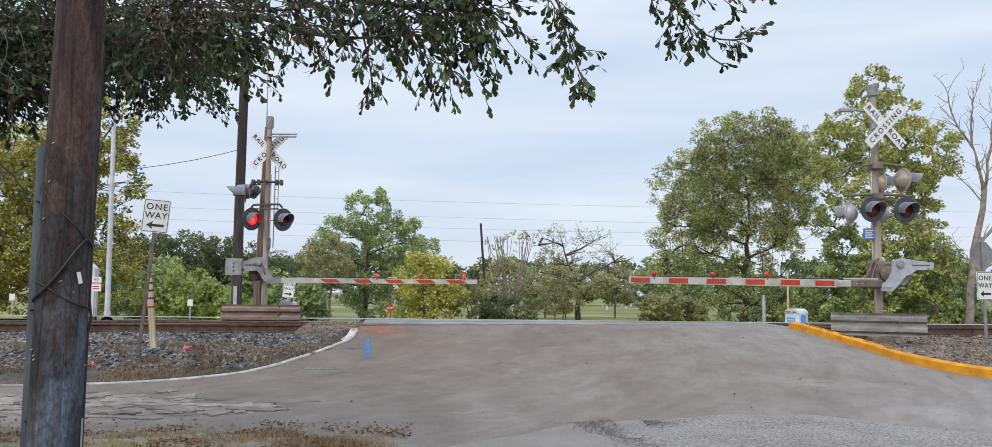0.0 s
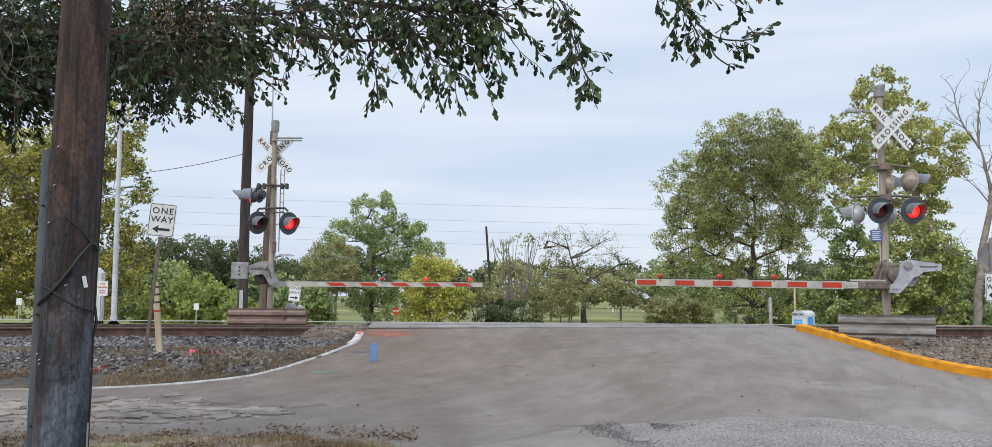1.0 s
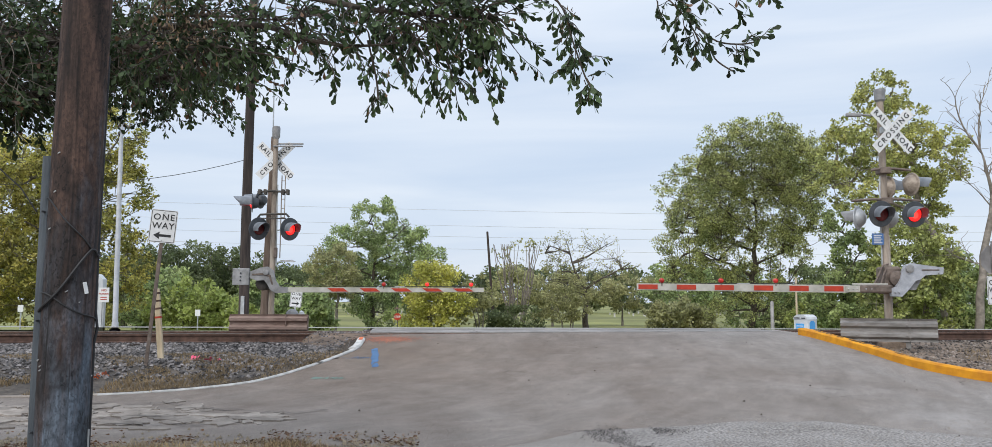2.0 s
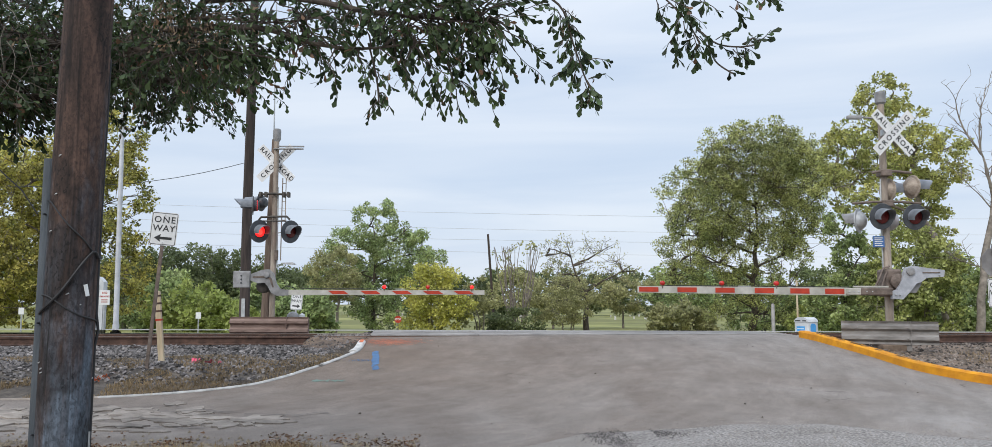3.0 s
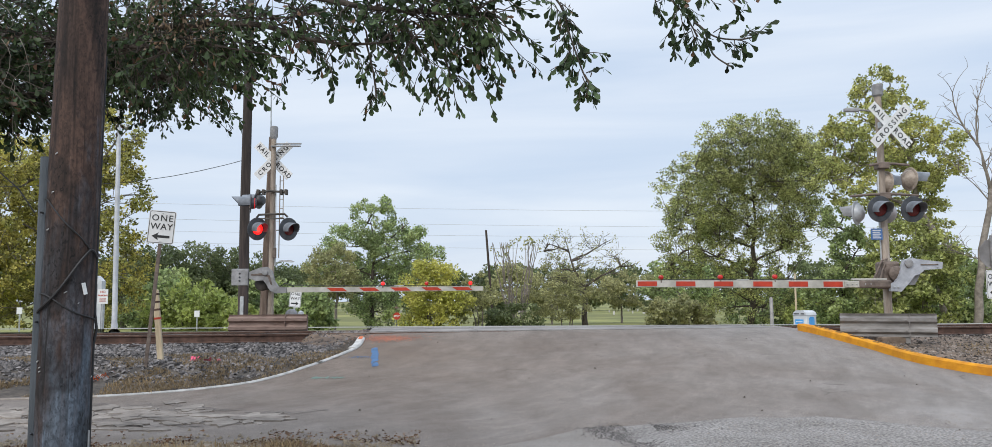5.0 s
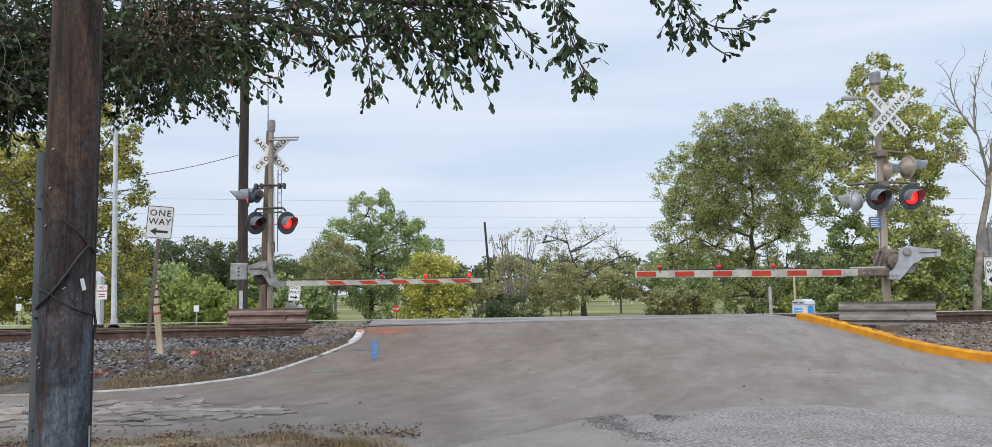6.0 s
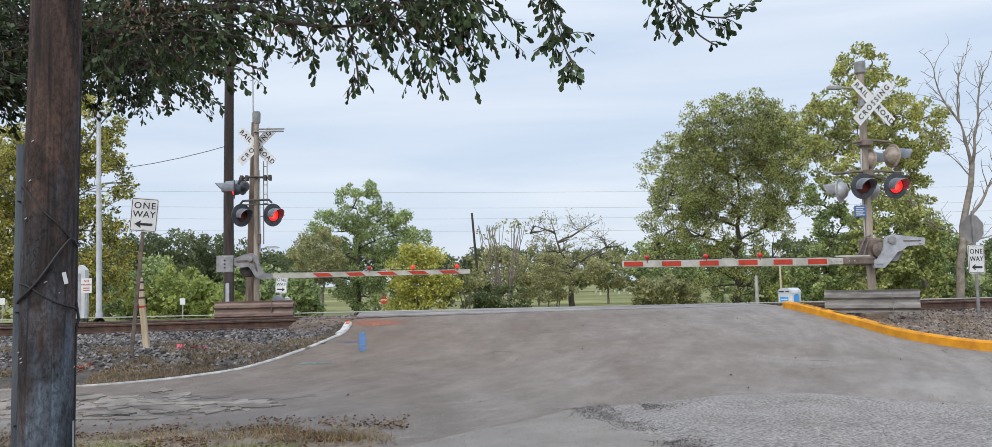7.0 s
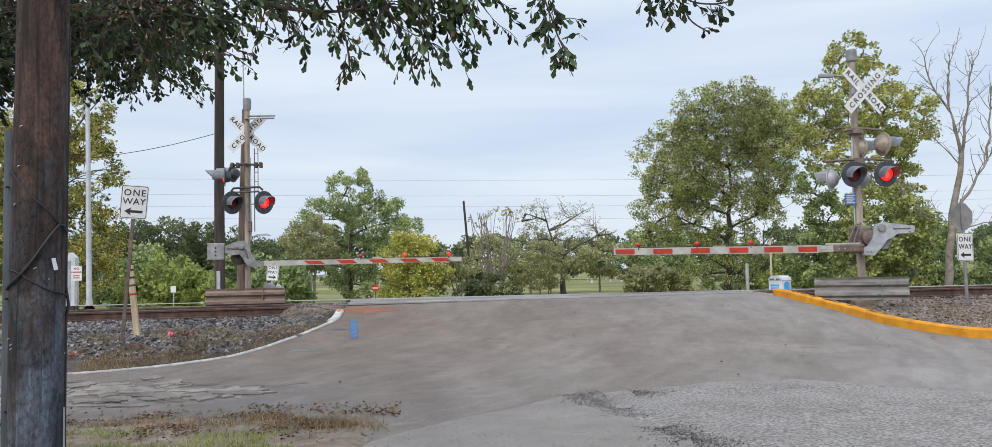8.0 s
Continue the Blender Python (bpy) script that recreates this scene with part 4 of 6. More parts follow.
def bolt(parent, at, r=0.02, axis=(90, 0, 0), mt=None):
    part("bolt", Geo().lathe([(r, -0.01), (r, 0.015), (r * 0.6, 0.02)], pose(*at) @ pose(0, 0, 0, *axis), 6), mt or M_GALV, parent)


def signal_right():
    s = thing("crossing_signal", "tan steel crossing signal mast with crossbuck, flashers and lowered striped gate", "railway signal", pose(8.3, 17.4, 0), "crossing signals")
    part("mast", Geo().lathe([(0.085, 0.62), (0.085, 3.0), (0.075, 3.02), (0.072, 5.98)], None, 20), M_TANPOLE, s, smooth=True)
    # footing takes the rubble brown to paint in the shade below the guard rail
    part("foundation", Geo().box(-0.28, -0.28, 0.4, 0.28, 0.28, 0.78, 0.03), M_RUBBLE, s, "concrete footing coloured dark for the shade under the guard")
    part("mast_cap", Geo().lathe([(0.07, 5.93), (0.11, 5.97), (0.115, 6.17), (0.10, 6.21), (0.02, 6.22)], None, 20), M_CASTDIRTY, s, "grey metal bell cap", True)
    crossbuck(s, pose(0.14, -0.22, 5.265, 0, 0, 10))
    part("crossbuck_bracket", Geo().box(-0.06, -0.21, 5.22, 0.24, -0.05, 5.36, 0.01), M_GALV, s)
    part("bell_arm", Geo().tube([(0, 0, 5.62), (-0.35, 0.05, 5.66), (-0.62, 0.05, 5.68)], 0.02, 8).box(-0.72, 0.0, 5.62, -0.40, 0.10, 5.70, 0.015), M_CASTDIRTY, s, smooth=True)
    for z, x0, x1 in ((4.42, -0.28, 0.55), (3.76, -0.72, 0.72)):
        part("crossarm", Geo().tube([(x0, -0.06, z), (x0 * 0.4, -0.12, z + 0.03), (x1 * 0.4, -0.12, z + 0.03), (x1, -0.10, z)], 0.028, 10), M_MECH, s, smooth=True)
        part("crossarm_clamp", Geo().box(-0.12, -0.16, z - 0.07, 0.12, 0.10, z + 0.07, 0.02), M_MECH, s)
    part("conduit", Geo().tube([(-0.10, -0.02, 2.2), (-0.11, -0.03, 3.3), (-0.08, -0.02, 4.3)], 0.018, 6), M_GALV, s, smooth=True)
    lamp(s, "flasher", (-0.185, -0.25, 3.465), (0.12, -1), M_BLACK, False, -0.14, 0.33, 1.06, M_SKYLITVISOR)
    b = lamp(s, "flasher", (0.515, -0.25, 3.455), (0.12, -1), M_BLACK, True, -0.14, 0.33, 1.06, M_SKYLITVISOR)
    FLASH.append((b, flash_rows(ON_RIGHT, -0.12)))
    lamp(s, "flasher", (-0.54, 0.10, 3.41), (-0.72, 0.70), M_LAMPGREY, False, size=1.0, hood_len=0.34)
    lamp(s, "flasher", (0.16, 0.16, 3.42), (-0.3, 1.0), M_LAMPGREY, False, size=0.85)
    lamp(s, "flasher", (0.61, 0.0, 4.13), (0.97, 0.22), M_TANPOLE, False, hood_len=0.46, size=0.98, visor=M_SKYLITVISOR)
    lamp(s, "flasher", (0.15, 0.12, 4.07), (0.97, 0.22), M_TANPOLE, False, hood_len=0.46, size=0.98, visor=M_SKYLITVISOR)
    plate = part("notice_plate", Geo().box(-0.345, -0.13, 2.82, -0.10, -0.115, 3.06, 0.004), M_BLUESIGN, s, "small blue notice plate")
    for k in range(5):
        part("text_bar", Geo().box(-0.31, -0.135, 2.85 + k * 0.04, -0.135 - 0.03 * (k % 2), -0.13, 2.868 + k * 0.04), M_SIGNWHITE, plate)
    mech = part("gate_mechanism", Geo().box(-0.14, -0.18, 1.78, 0.22, 0.24, 2.36, 0.05), M_MECH, s, "brown gate motor box")
    part("motor_cover", Geo().lathe([(0.16, -0.02), (0.16, 0.10), (0.11, 0.14)], pose(0.10, -0.16, 2.1, 90), 20), M_MECH, mech, smooth=True)
    part("strut", Geo().tube([(-0.36, -0.14, 1.95), (-0.28, -0.14, 2.1), (-0.15, -0.14, 2.38), (-0.02, -0.12, 2.42)], 0.022, 6), M_MECH, s, smooth=True)
    part("strut", Geo().tube([(-0.24, -0.2, 1.95), (-0.16, -0.2, 2.2), (-0.10, -0.18, 2.3)], 0.018, 6), M_MECH, s, smooth=True)
    lever = part("lever_arm", Geo().prism([(-0.09, 1.73), (0.13, 1.72), (0.30, 1.90), (0.42, 2.05), (0.52, 2.08), (0.64, 2.17), (1.0, 2.19), (1.02, 2.33), (0.62, 2.38), (0.36, 2.42), (0.22, 2.38), (0.17, 2.28), (0.12, 2.10), (0.02, 1.92), (-0.09, 1.89)], -0.36, -0.26), M_CAST, s, "pale cast counterweight lever")
    part("lever_rib", Geo().box(0.55, -0.372, 2.265, 0.92, -0.36, 2.29, 0.004), M_MECH, lever)
    part("counterweight", Geo().prism([(0.30, 1.86), (0.46, 1.86), (0.56, 2.02), (0.60, 2.14), (0.36, 2.12)], -0.26, -0.10), M_CASTDIRTY, lever)
    part("pivot", Geo().lathe([(0.085, 0), (0.085, 0.04), (0.05, 0.055)], pose(0.30, -0.36, 2.30, 90), 18), M_CASTDIRTY, lever, smooth=True)
    for bx, bz in ((0.28, 2.32), (-0.02, 1.81), (0.06, 1.81), (0.9, 2.22)):
        bolt(lever, (bx, -0.37, bz), 0.016)
    part("arm_socket", Geo().box(-1.04, -0.34, 1.81, -0.72, -0.24, 1.95, 0.015), M_ARM, s, "bolted sleeve that holds the arm")
    part("arm_socket", Geo().box(-0.74, -0.36, 1.80, -0.06, -0.20, 1.96, 0.03), M_MECH, s, "brown clamp of the gate arm")
    part("arm_rod", Geo().box(-0.85, -0.27, 1.965, -0.12, -0.21, 2.0, 0.005), M_ARM, s)
    for bx in (-0.98, -0.88, -0.79, -0.62, -0.5):
        bolt(s, (bx, -0.345, 1.88), 0.014)
    st = [(x - 0.20, x + 0.20) for x in (-5.15, -4.35, -3.56, -2.74, -2.0, -1.275)]
    arm = gate_arm(s, -0.97, -5.38, 1.88, 1.915, 0.082, 0.070, st, 0.0, "long white gate arm with red reflective tapes")
    arm.matrix_basis = pose(0, -0.29, 0)
    for x in (-4.86, -3.62, -2.48):
        gate_light(arm, x, 2.045, None, 0.05, False)
    part("cable", Geo().tube([(-0.9, 0.0, 1.975), (-2.41, 0.0, 1.985), (-4.86, 0.0, 1.995)], 0.008, 5), M_WIRE, arm)
    part("splice_plate", Geo().box(-3.28, -0.03, 1.975, -3.02, 0.03, 1.995, 0.003), M_GALV, arm)


signal_right()


def signal_left():
    s = thing("crossing_signal", "weathered crossing signal mast with crossbuck, flashers and lowered striped gate", "railway signal", pose(-5.79, 21.0, 0), "crossing signals")
    part("mast", Geo().lathe([(0.075, 0.7), (0.072, 2.9), (0.068, 2.92), (0.064, 5.92)], None, 20), M_TANPOLE, s, smooth=True)
    part("foundation", Geo().box(-0.28, -0.28, 0.4, 0.28, 0.28, 0.86, 0.03), M_CONCRETE, s)
    part("mast_cap", Geo().lathe([(0.06, 5.80), (0.10, 5.86), (0.105, 6.10), (0.085, 6.14), (0.02, 6.15)], None, 20), M_CASTDIRTY, s, "grey metal bell cap", True)
    crossbuck(s, pose(-0.04, 0.14, 5.26, 0, 0, 0))
    for z in (5.60, 5.68):
        part("bell_arm", Geo().box(-0.05, -0.12 + (z - 5.6), z - 0.02, 0.72, -0.06 + (z - 5.6), z + 0.015, 0.008), M_CASTDIRTY, s)
    part("crossarm", Geo().tube([(-0.42, -0.05, 4.40), (-0.05, -0.12, 4.42), (0.38, -0.05, 4.40)], 0.03, 10), M_POSTDARK, s, smooth=True)
    for x in (-0.36, -0.22, 0.24, 0.36):
        part("clamp", Geo().box(x - 0.035, -0.13, 4.33, x + 0.035, 0.02, 4.47, 0.012), M_POSTDARK, s)
    part("crossarm", Geo().tube([(-0.36, -0.18, 3.72), (-0.30, -0.18, 3.80), (-0.05, -0.12, 3.82), (0.36, -0.18, 3.82), (0.44, -0.18, 3.74)], 0.028, 10), M_POSTDARK, s, smooth=True)
    part("crossarm", Geo().tube([(-0.30, -0.2, 3.70), (0.36, -0.2, 3.70)], 0.018, 8), M_POSTDARK, s, smooth=True)
    a = lamp(s, "flasher", (-0.305, -0.25, 3.43), (1.2, -1), M_BLACK, True, -0.14, 0.32, 1.12, M_SKYLITVISOR)
    b = lamp(s, "flasher", (0.49, -0.25, 3.42), (1.2, -1), M_BLACK, True, -0.14, 0.32, 1.12, M_SKYLITVISOR)
    FLASH.append((a, flash_rows(ON_LEFT, -0.12)))
    FLASH.append((b, flash_rows(ON_RIGHT, -0.12)))
    c = lamp(s, "flasher", (-0.55, -0.10, 4.11), (-0.97, -0.28), M_BLACK, True, hood_len=0.46, size=0.95, visor=M_SKYLITVISOR)
    FLASH.append((c, flash_rows(ON_RIGHT, -0.12)))
    d = lamp(s, "flasher", (-0.44, 0.22, 4.22), (-0.97, 0.3), M_BLACK, False, hood_len=0.46, size=0.85, visor=M_SKYLITVISOR)
    lad = part("ladder", Geo().tube([(0.17, 0.05, 2.7), (0.17, 0.05, 4.85)], 0.014, 6).tube([(0.26, 0.05, 3.7), (0.26, 0.05, 4.85)], 0.012, 6), M_TANPOLE, s)
    for k in range(5):
        part("rung", Geo().tube([(0.16, 0.05, 3.75 + k * 0.24), (0.27, 0.05, 3.75 + k * 0.24)], 0.01, 5), M_TANPOLE, lad)
    part("junction_box", Geo().box(0.05, -0.12, 2.70, 0.13, -0.02, 2.96, 0.01), M_MECH, s)
    part("conduit", Geo().tube([(0.10, -0.03, 2.5), (0.09, -0.03, 3.6), (0.08, -0.02, 4.6)], 0.018, 6), M_GALV, s, smooth=True)
    mech = part("gate_mechanism", Geo().lathe([(0.15, -0.2), (0.17, 0.0), (0.17, 0.16), (0.12, 0.2)], pose(-0.19, -0.05, 2.03, 90), 20).box(-0.30, -0.2, 1.88, 0.02, 0.2, 2.2, 0.04), M_POSTDARK, s, "round dark gate motor housing", True)
    # plate stands proud of the lever; its dark colour imitates a shaded recess
    part("lever_web", Geo().prism([(-0.40, 2.235), (-0.12, 2.24), (0.02, 2.20), (0.10, 2.0), (0.14, 2.0), (0.07, 2.24), (-0.06, 2.30), (-0.40, 2.275)], -0.392, -0.38), M_MECH, s, "dark strip laid on the lever for its recessed web")
    part("counterweight", Geo().box(-0.89, -0.42, 1.99, -0.47, -0.30, 2.41, 0.012), M_CASTDIRTY, s, "square grey counterweight plate")
    for k in range(3):
        bolt(s, (-0.68, -0.425, 2.11 + k * 0.09), 0.022, mt=M_BLACK)
    lever = part("lever_arm", Geo().prism([(-0.47, 2.17), (-0.28, 2.10), (-0.10, 2.12), (-0.02, 2.02), (0.07, 1.86), (0.22, 1.785), (0.49, 1.80), (0.49, 1.94), (0.28, 1.96), (0.19, 2.10), (0.11, 2.36), (-0.02, 2.46), (-0.18, 2.44), (-0.47, 2.33)], -0.38, -0.28), M_CASTDIRTY, s, "grey cast counterweight lever")
    part("pivot", Geo().lathe([(0.07, 0), (0.07, 0.04), (0.04, 0.05)], pose(-0.05, -0.38, 2.31, 90), 18), M_CASTDIRTY, lever, smooth=True)
    st = [(x - 0.20, x + 0.20) for x in (1.76, 2.575, 3.37, 4.155, 4.93)]
    arm = gate_arm(s, 0.40, 5.45, 1.875, 1.885, 0.066, 0.056, st, 0.06, "long white gate arm with slanted red tapes")
    arm.matrix_basis = pose(0, -0.32, 0)
    for x, sp in ((2.92, ON_LEFT), (4.02, ON_RIGHT), (5.13, None)):
        gate_light(arm, x, 2.02, sp, 0.05)
    part("cable", Geo().tube([(0.5, 0.0, 1.99), (0.9, 0.0, 1.975), (2.86, 0.0, 1.97), (5.08, 0.0, 1.97)], 0.008, 5), M_WIRE, arm)
    part("splice_plate", Geo().box(3.2, -0.03, 1.955, 3.45, 0.03, 1.975, 0.003), M_GALV, arm)
    part("hose", Geo().tube([(0.30, -0.3, 1.95), (0.46, -0.4, 2.04), (0.62, -0.36, 2.0), (0.7, -0.33, 1.92)], 0.012, 6), M_WIRE, s, smooth=True)


signal_left()


def barrier(name, x0, x1, y, z0, z1, material, label, legs, turn=0.0):
    """A short corrugated guard: folded sheet with returned ends on stub posts, turned about its right end."""
    b = thing(name, label, "guard rail", Matrix.Translation((x1, y, 0)) @ pose(0, 0, 0, 0, 0, turn) @ Matrix.Translation((-x1, -y, 0)))
    h = z1 - z0
    prof = [(0.0, 0.0), (0.02, 0.10), (-0.05, 0.20), (-0.05, 0.34), (0.02, 0.44), (0.02, 0.56), (-0.05, 0.66), (-0.05, 0.80), (0.02, 0.90), (0.0, 1.0)]
    vs, n = [], len(prof)
    xs = [x0, x0 + 0.02, (x0 + x1) / 2, x1 - 0.02, x1]
    for x in xs:
        for d, k in prof:
            vs.append((x, y + d, z0 + k * h))
        for d, k in prof:
            vs.append((x, y + d + 0.012, z0 + k * h))
    m = 2 * n
    fs = [(i * m + k, (i + 1) * m + k, (i + 1) * m + k + 1, i * m + k + 1) for i in range(4) for k in range(n - 1)]
    fs += [(i * m + n + k + 1, (i + 1) * m + n + k + 1, (i + 1) * m + n + k, i * m + n + k) for i in range(4) for k in range(n - 1)]
    fs += [(e * m + k, e * m + k + 1, e * m + n + k + 1, e * m + n + k) for e in (0, 4) for k in range(n - 1)]
    fs += [(i * m + k, i * m + n + k, (i + 1) * m + n + k, (i + 1) * m + k) for i in range(4) for k in (0, n - 1)]
    part("corrugated_sheet", Geo().add(vs, fs), material, b)
    part("end_return", Geo().box(x0, y + 0.01, z0 + 0.02, x0 + 0.03, y + 0.12, z1 - 0.02), material, b)
    part("end_return", Geo().box(x1 - 0.03, y + 0.01, z0 + 0.02, x1, y + 0.12, z1 - 0.02), material, b)
    for lx in legs:
        part("post", Geo().box(lx - 0.07, y + 0.03, z0 - 0.45, lx + 0.07, y + 0.16, z1 - 0.05, 0.008), material, b)
    for k in (0.27, 0.73):
        for lx in legs:
            bolt(b, (lx, y - 0.05, z0 + k * h), 0.02, mt=material)
    mx_ = x0 + (x1 - x0) * 0.72
    part("lap_joint", Geo().box(mx_, y - 0.056, z0, mx_ + 0.012, y + 0.02, z1), material, b)


barrier("guard_rail", 7.19, 9.03, 16.85, 0.785, 1.265, M_GREYRAIL, "weathered grey corrugated steel guard round the mast", (7.5, 8.46), -24.1)
barrier("guard_rail", -6.64, -4.70, 20.35, 0.80, 1.265, M_BROWNRAIL, "rust-brown corrugated steel guard round the mast", (-6.3, -5.0))


# ---- signs ----
def arrow(parent, cx, y, z, w, right, material):
    s = 1 if right else -1
    p = [(cx - s * w, z - 0.022), (cx + s * w * 0.35, z - 0.022), (cx + s * w * 0.25, z - 0.07), (cx + s * w, z), (cx + s * w * 0.25, z + 0.07), (cx + s * w * 0.35, z + 0.022), (cx - s * w, z + 0.022)]
    if right:
        p = p[::-1]
    part("arrow", Geo().prism(p[::-1], y - 0.004, y - 0.001), material, parent, "black arrow")


def rounded(w, h, r, zc):
    """A plate's outline with round corners."""
    out = []
    for cx, cz, a0 in ((w / 2 - r, h / 2 - r, 0), (r - w / 2, h / 2 - r, 90), (r - w / 2, r - h / 2, 180), (w / 2 - r, r - h / 2, 270)):
        out += [(cx + r * math.cos(math.radians(a0 + 22.5 * k)), zc + cz + r * math.sin(math.radians(a0 + 22.5 * k))) for k in range(5)]
    return out


def one_way(x, y, z0, w, h, ground, right, turn, post, label, extra=None, lean=0.0):
    s = thing("one_way_sign", label, "traffic sign", pose(x, y, ground, 0, lean, turn), "one way signs")
    zc = z0 - ground
    part("post", Geo().box(-0.03, 0.005, -0.25, 0.03, 0.045, zc + h * 0.48 + (0.75 if extra else 0), 0.006), post, s)
    pl = part("sign_plate", Geo().prism(rounded(w, h, 0.035, zc), -0.006, 0.003), M_SIGNWHITE, s, "white plate with black border and arrow")
    t = 0.012
    a, b = rounded(w - 2 * t, h - 2 * t, 0.028, zc), rounded(w - 3.6 * t, h - 3.6 * t, 0.020, zc)
    n = len(a)
    ring = [(x_, -0.008, z_) for x_, z_ in a + b] + [(x_, -0.0055, z_) for x_, z_ in a + b]
    fs = [(i, (i + 1) % n, n + (i + 1) % n, n + i) for i in range(n)] + [(i, 2 * n + i, 2 * n + (i + 1) % n, (i + 1) % n) for i in range(n)]
    part("border", Geo().add(ring, fs), M_SIGNBLACK, pl)
    k = w / 0.49
    lettering("ONE", 0.170 * k, M_SIGNBLACK, pl, pose(0, -0.009, zc + h * 0.27) @ FRONT, bold=0.001, spacing=1.2)
    lettering("WAY", 0.170 * k, M_SIGNBLACK, pl, pose(0, -0.009, zc + h * 0.01) @ FRONT, bold=0.001, spacing=1.08)
    arrow(pl, 0, -0.006, zc - h * 0.28, w * 0.33, right, M_SIGNBLACK)
    for bz in (-0.42, 0.42):
        bolt(pl, (0, -0.006, zc + bz * h), 0.008)
    if extra:
        g = Geo().lathe([(extra, 0.0), (extra, 0.006)], pose(0, 0.055, zc + h / 2 + extra + 0.04, 90, 0, 0) @ pose(0, 0, 0, 0, 0, 22.5), 8)
        part("octagon_plate", g, M_SIGNBACK, s, "dull grey back of an octagonal sign")
    return s


one_way(-6.135, 14.4, 2.92, 0.455, 0.59, 0.50, False, 10, M_MECH, "white one way sign with black arrow on a dark post", lean=4.6)
one_way(10.47, 17.2, 1.86, 0.42, 0.60, 0.45, False, 14, M_CASTDIRTY, "white one way sign below a grey octagonal sign back", extra=0.31)
one_way(-6.72, 27.0, 1.67, 0.38, 0.56, 0.70, True, 0, M_GALV, "white one way sign with black arrow beyond the tracks", lean=5)


def stake():
    s = thing("marker_stake", "pale timber marker stake leaning, with red bands", "stake", pose(-6.11, 15.0, 0.48, 0, -6.0, 0))
    part("shaft", Geo().box(-0.052, -0.035, -0.2, 0.052, 0.035, 1.34, 0.012), M_STAKE, s)
    for z in (0.80, 0.96, 1.10, 1.24):
        part("band", Geo().box(-0.054, -0.038, z, 0.054, 0.038, z + 0.035), M_RED if z < 0.9 else M_RUST, s)


stake()


# ---- poles ----
def near_pole():
    p = thing("utility_pole", "thick weathered wooden utility pole wound with black cable", "utility pole", pose(-2.205, 4.2, 0))
    zs = [i * 0.25 for i in range(-2, 39)]
    bow = lambda z: 0.0025 * z * z if z > 0 else 0.0
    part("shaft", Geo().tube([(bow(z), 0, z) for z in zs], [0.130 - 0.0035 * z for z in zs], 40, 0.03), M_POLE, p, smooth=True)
    guard = part("cable_guard", Geo().tube([(-0.096, -0.052, -0.3), (-0.100, -0.048, 1.2), (-0.104, -0.042, 2.34)], 0.036, 16), M_GUARD, p, "weathered grey half-round cable guard nailed to the pole", True)
    for z in (0.35, 0.95, 1.5, 2.05):
        bolt(guard, (-0.098, -0.087, z), 0.005, mt=M_BLACK)
    part("slack_wire", Geo().tube([(-0.142, -0.075, 2.05), (-0.215, -0.100, 2.170), (-0.275, -0.150, 2.240), (-0.425, -0.250, 2.420), (-1.085, -0.500, 2.890)], 0.0035, 5), M_WIRE, p, "thin slack wire running off the pole", True)

    def wrap(z0, z1, a0, a1, r):
        pts = []
        for i in range(25):
            t = i / 24
            a = math.radians(a0 + (a1 - a0) * t)
            k = lambda q: math.sin(math.radians(q - 298))
            u = (k(math.degrees(a)) - k(a0)) / (k(a1) - k(a0))
            z = z0 + (z1 - z0) * u + 0.008 * math.sin(t * 9)
            rr = 0.1335 - 0.0035 * z + r
            pts.append((rr * math.cos(a) + bow(z), rr * math.sin(a), z))
        return Geo().tube(pts, 0.0065 if r > 0.004 else 0.004, 6)

    part("cable", wrap(1.54, 1.86, 206, 342, 0.006), M_WIRE, p, "black cable wound round the pole", True)
    part("cable", wrap(1.86, 1.83, 342, 386, 0.006), M_WIRE, p, "black cable wound round the pole", True)
    part("cable", wrap(1.64, 1.50, 222, 384, 0.002), M_WIRE, p, "thin black cable round the pole", True)
    part("cable", wrap(2.12, 1.86, 210, 342, 0.002), M_WIRE, p, "thin black cable round the pole", True)
    part("drop_cable", Geo().tube([(0.132, 0.045, 2.9), (0.125, 0.045, 2.0), (0.124, 0.045, 1.55), (0.138, 0.045, 1.46), (0.124, 0.045, 1.38), (0.123, 0.045, 0.9), (0.125, 0.045, 0.4), (0.127, 0.045, -0.1)], 0.007, 6), M_WIRE, p, "black cable running down the pole", True)
    part("ground_wire", Geo().tube([(0.130, 0.02, 0.95), (0.132, 0.02, 0.4), (0.134, 0.02, -0.1)], 0.006, 6), M_GALV, p, "pale conduit at the foot", True)
    part("tag", Geo().box(-0.010, -0.003, -0.030, 0.010, 0.003, 0.030, 0.002), M_SIGNWHITE, p, "small white tag hanging from the cable", m=pose(0.122, -0.064, 1.665, 0, -14, 56))
    rnd = random.Random(8)
    for _ in range(9):
        a, z = math.radians(rnd.uniform(225, 372)), rnd.uniform(0.9, 2.4)
        rr = 0.131 - 0.0035 * z
        part("staple", Geo().tube([(rr * math.cos(a), rr * math.sin(a), z), ((rr + 0.004) * math.cos(a + 0.05), (rr + 0.004) * math.sin(a + 0.05), z + 0.004), (rr * math.cos(a + 0.1), rr * math.sin(a + 0.1), z + 0.008)], 0.003, 5), M_GALV, p)


near_pole()


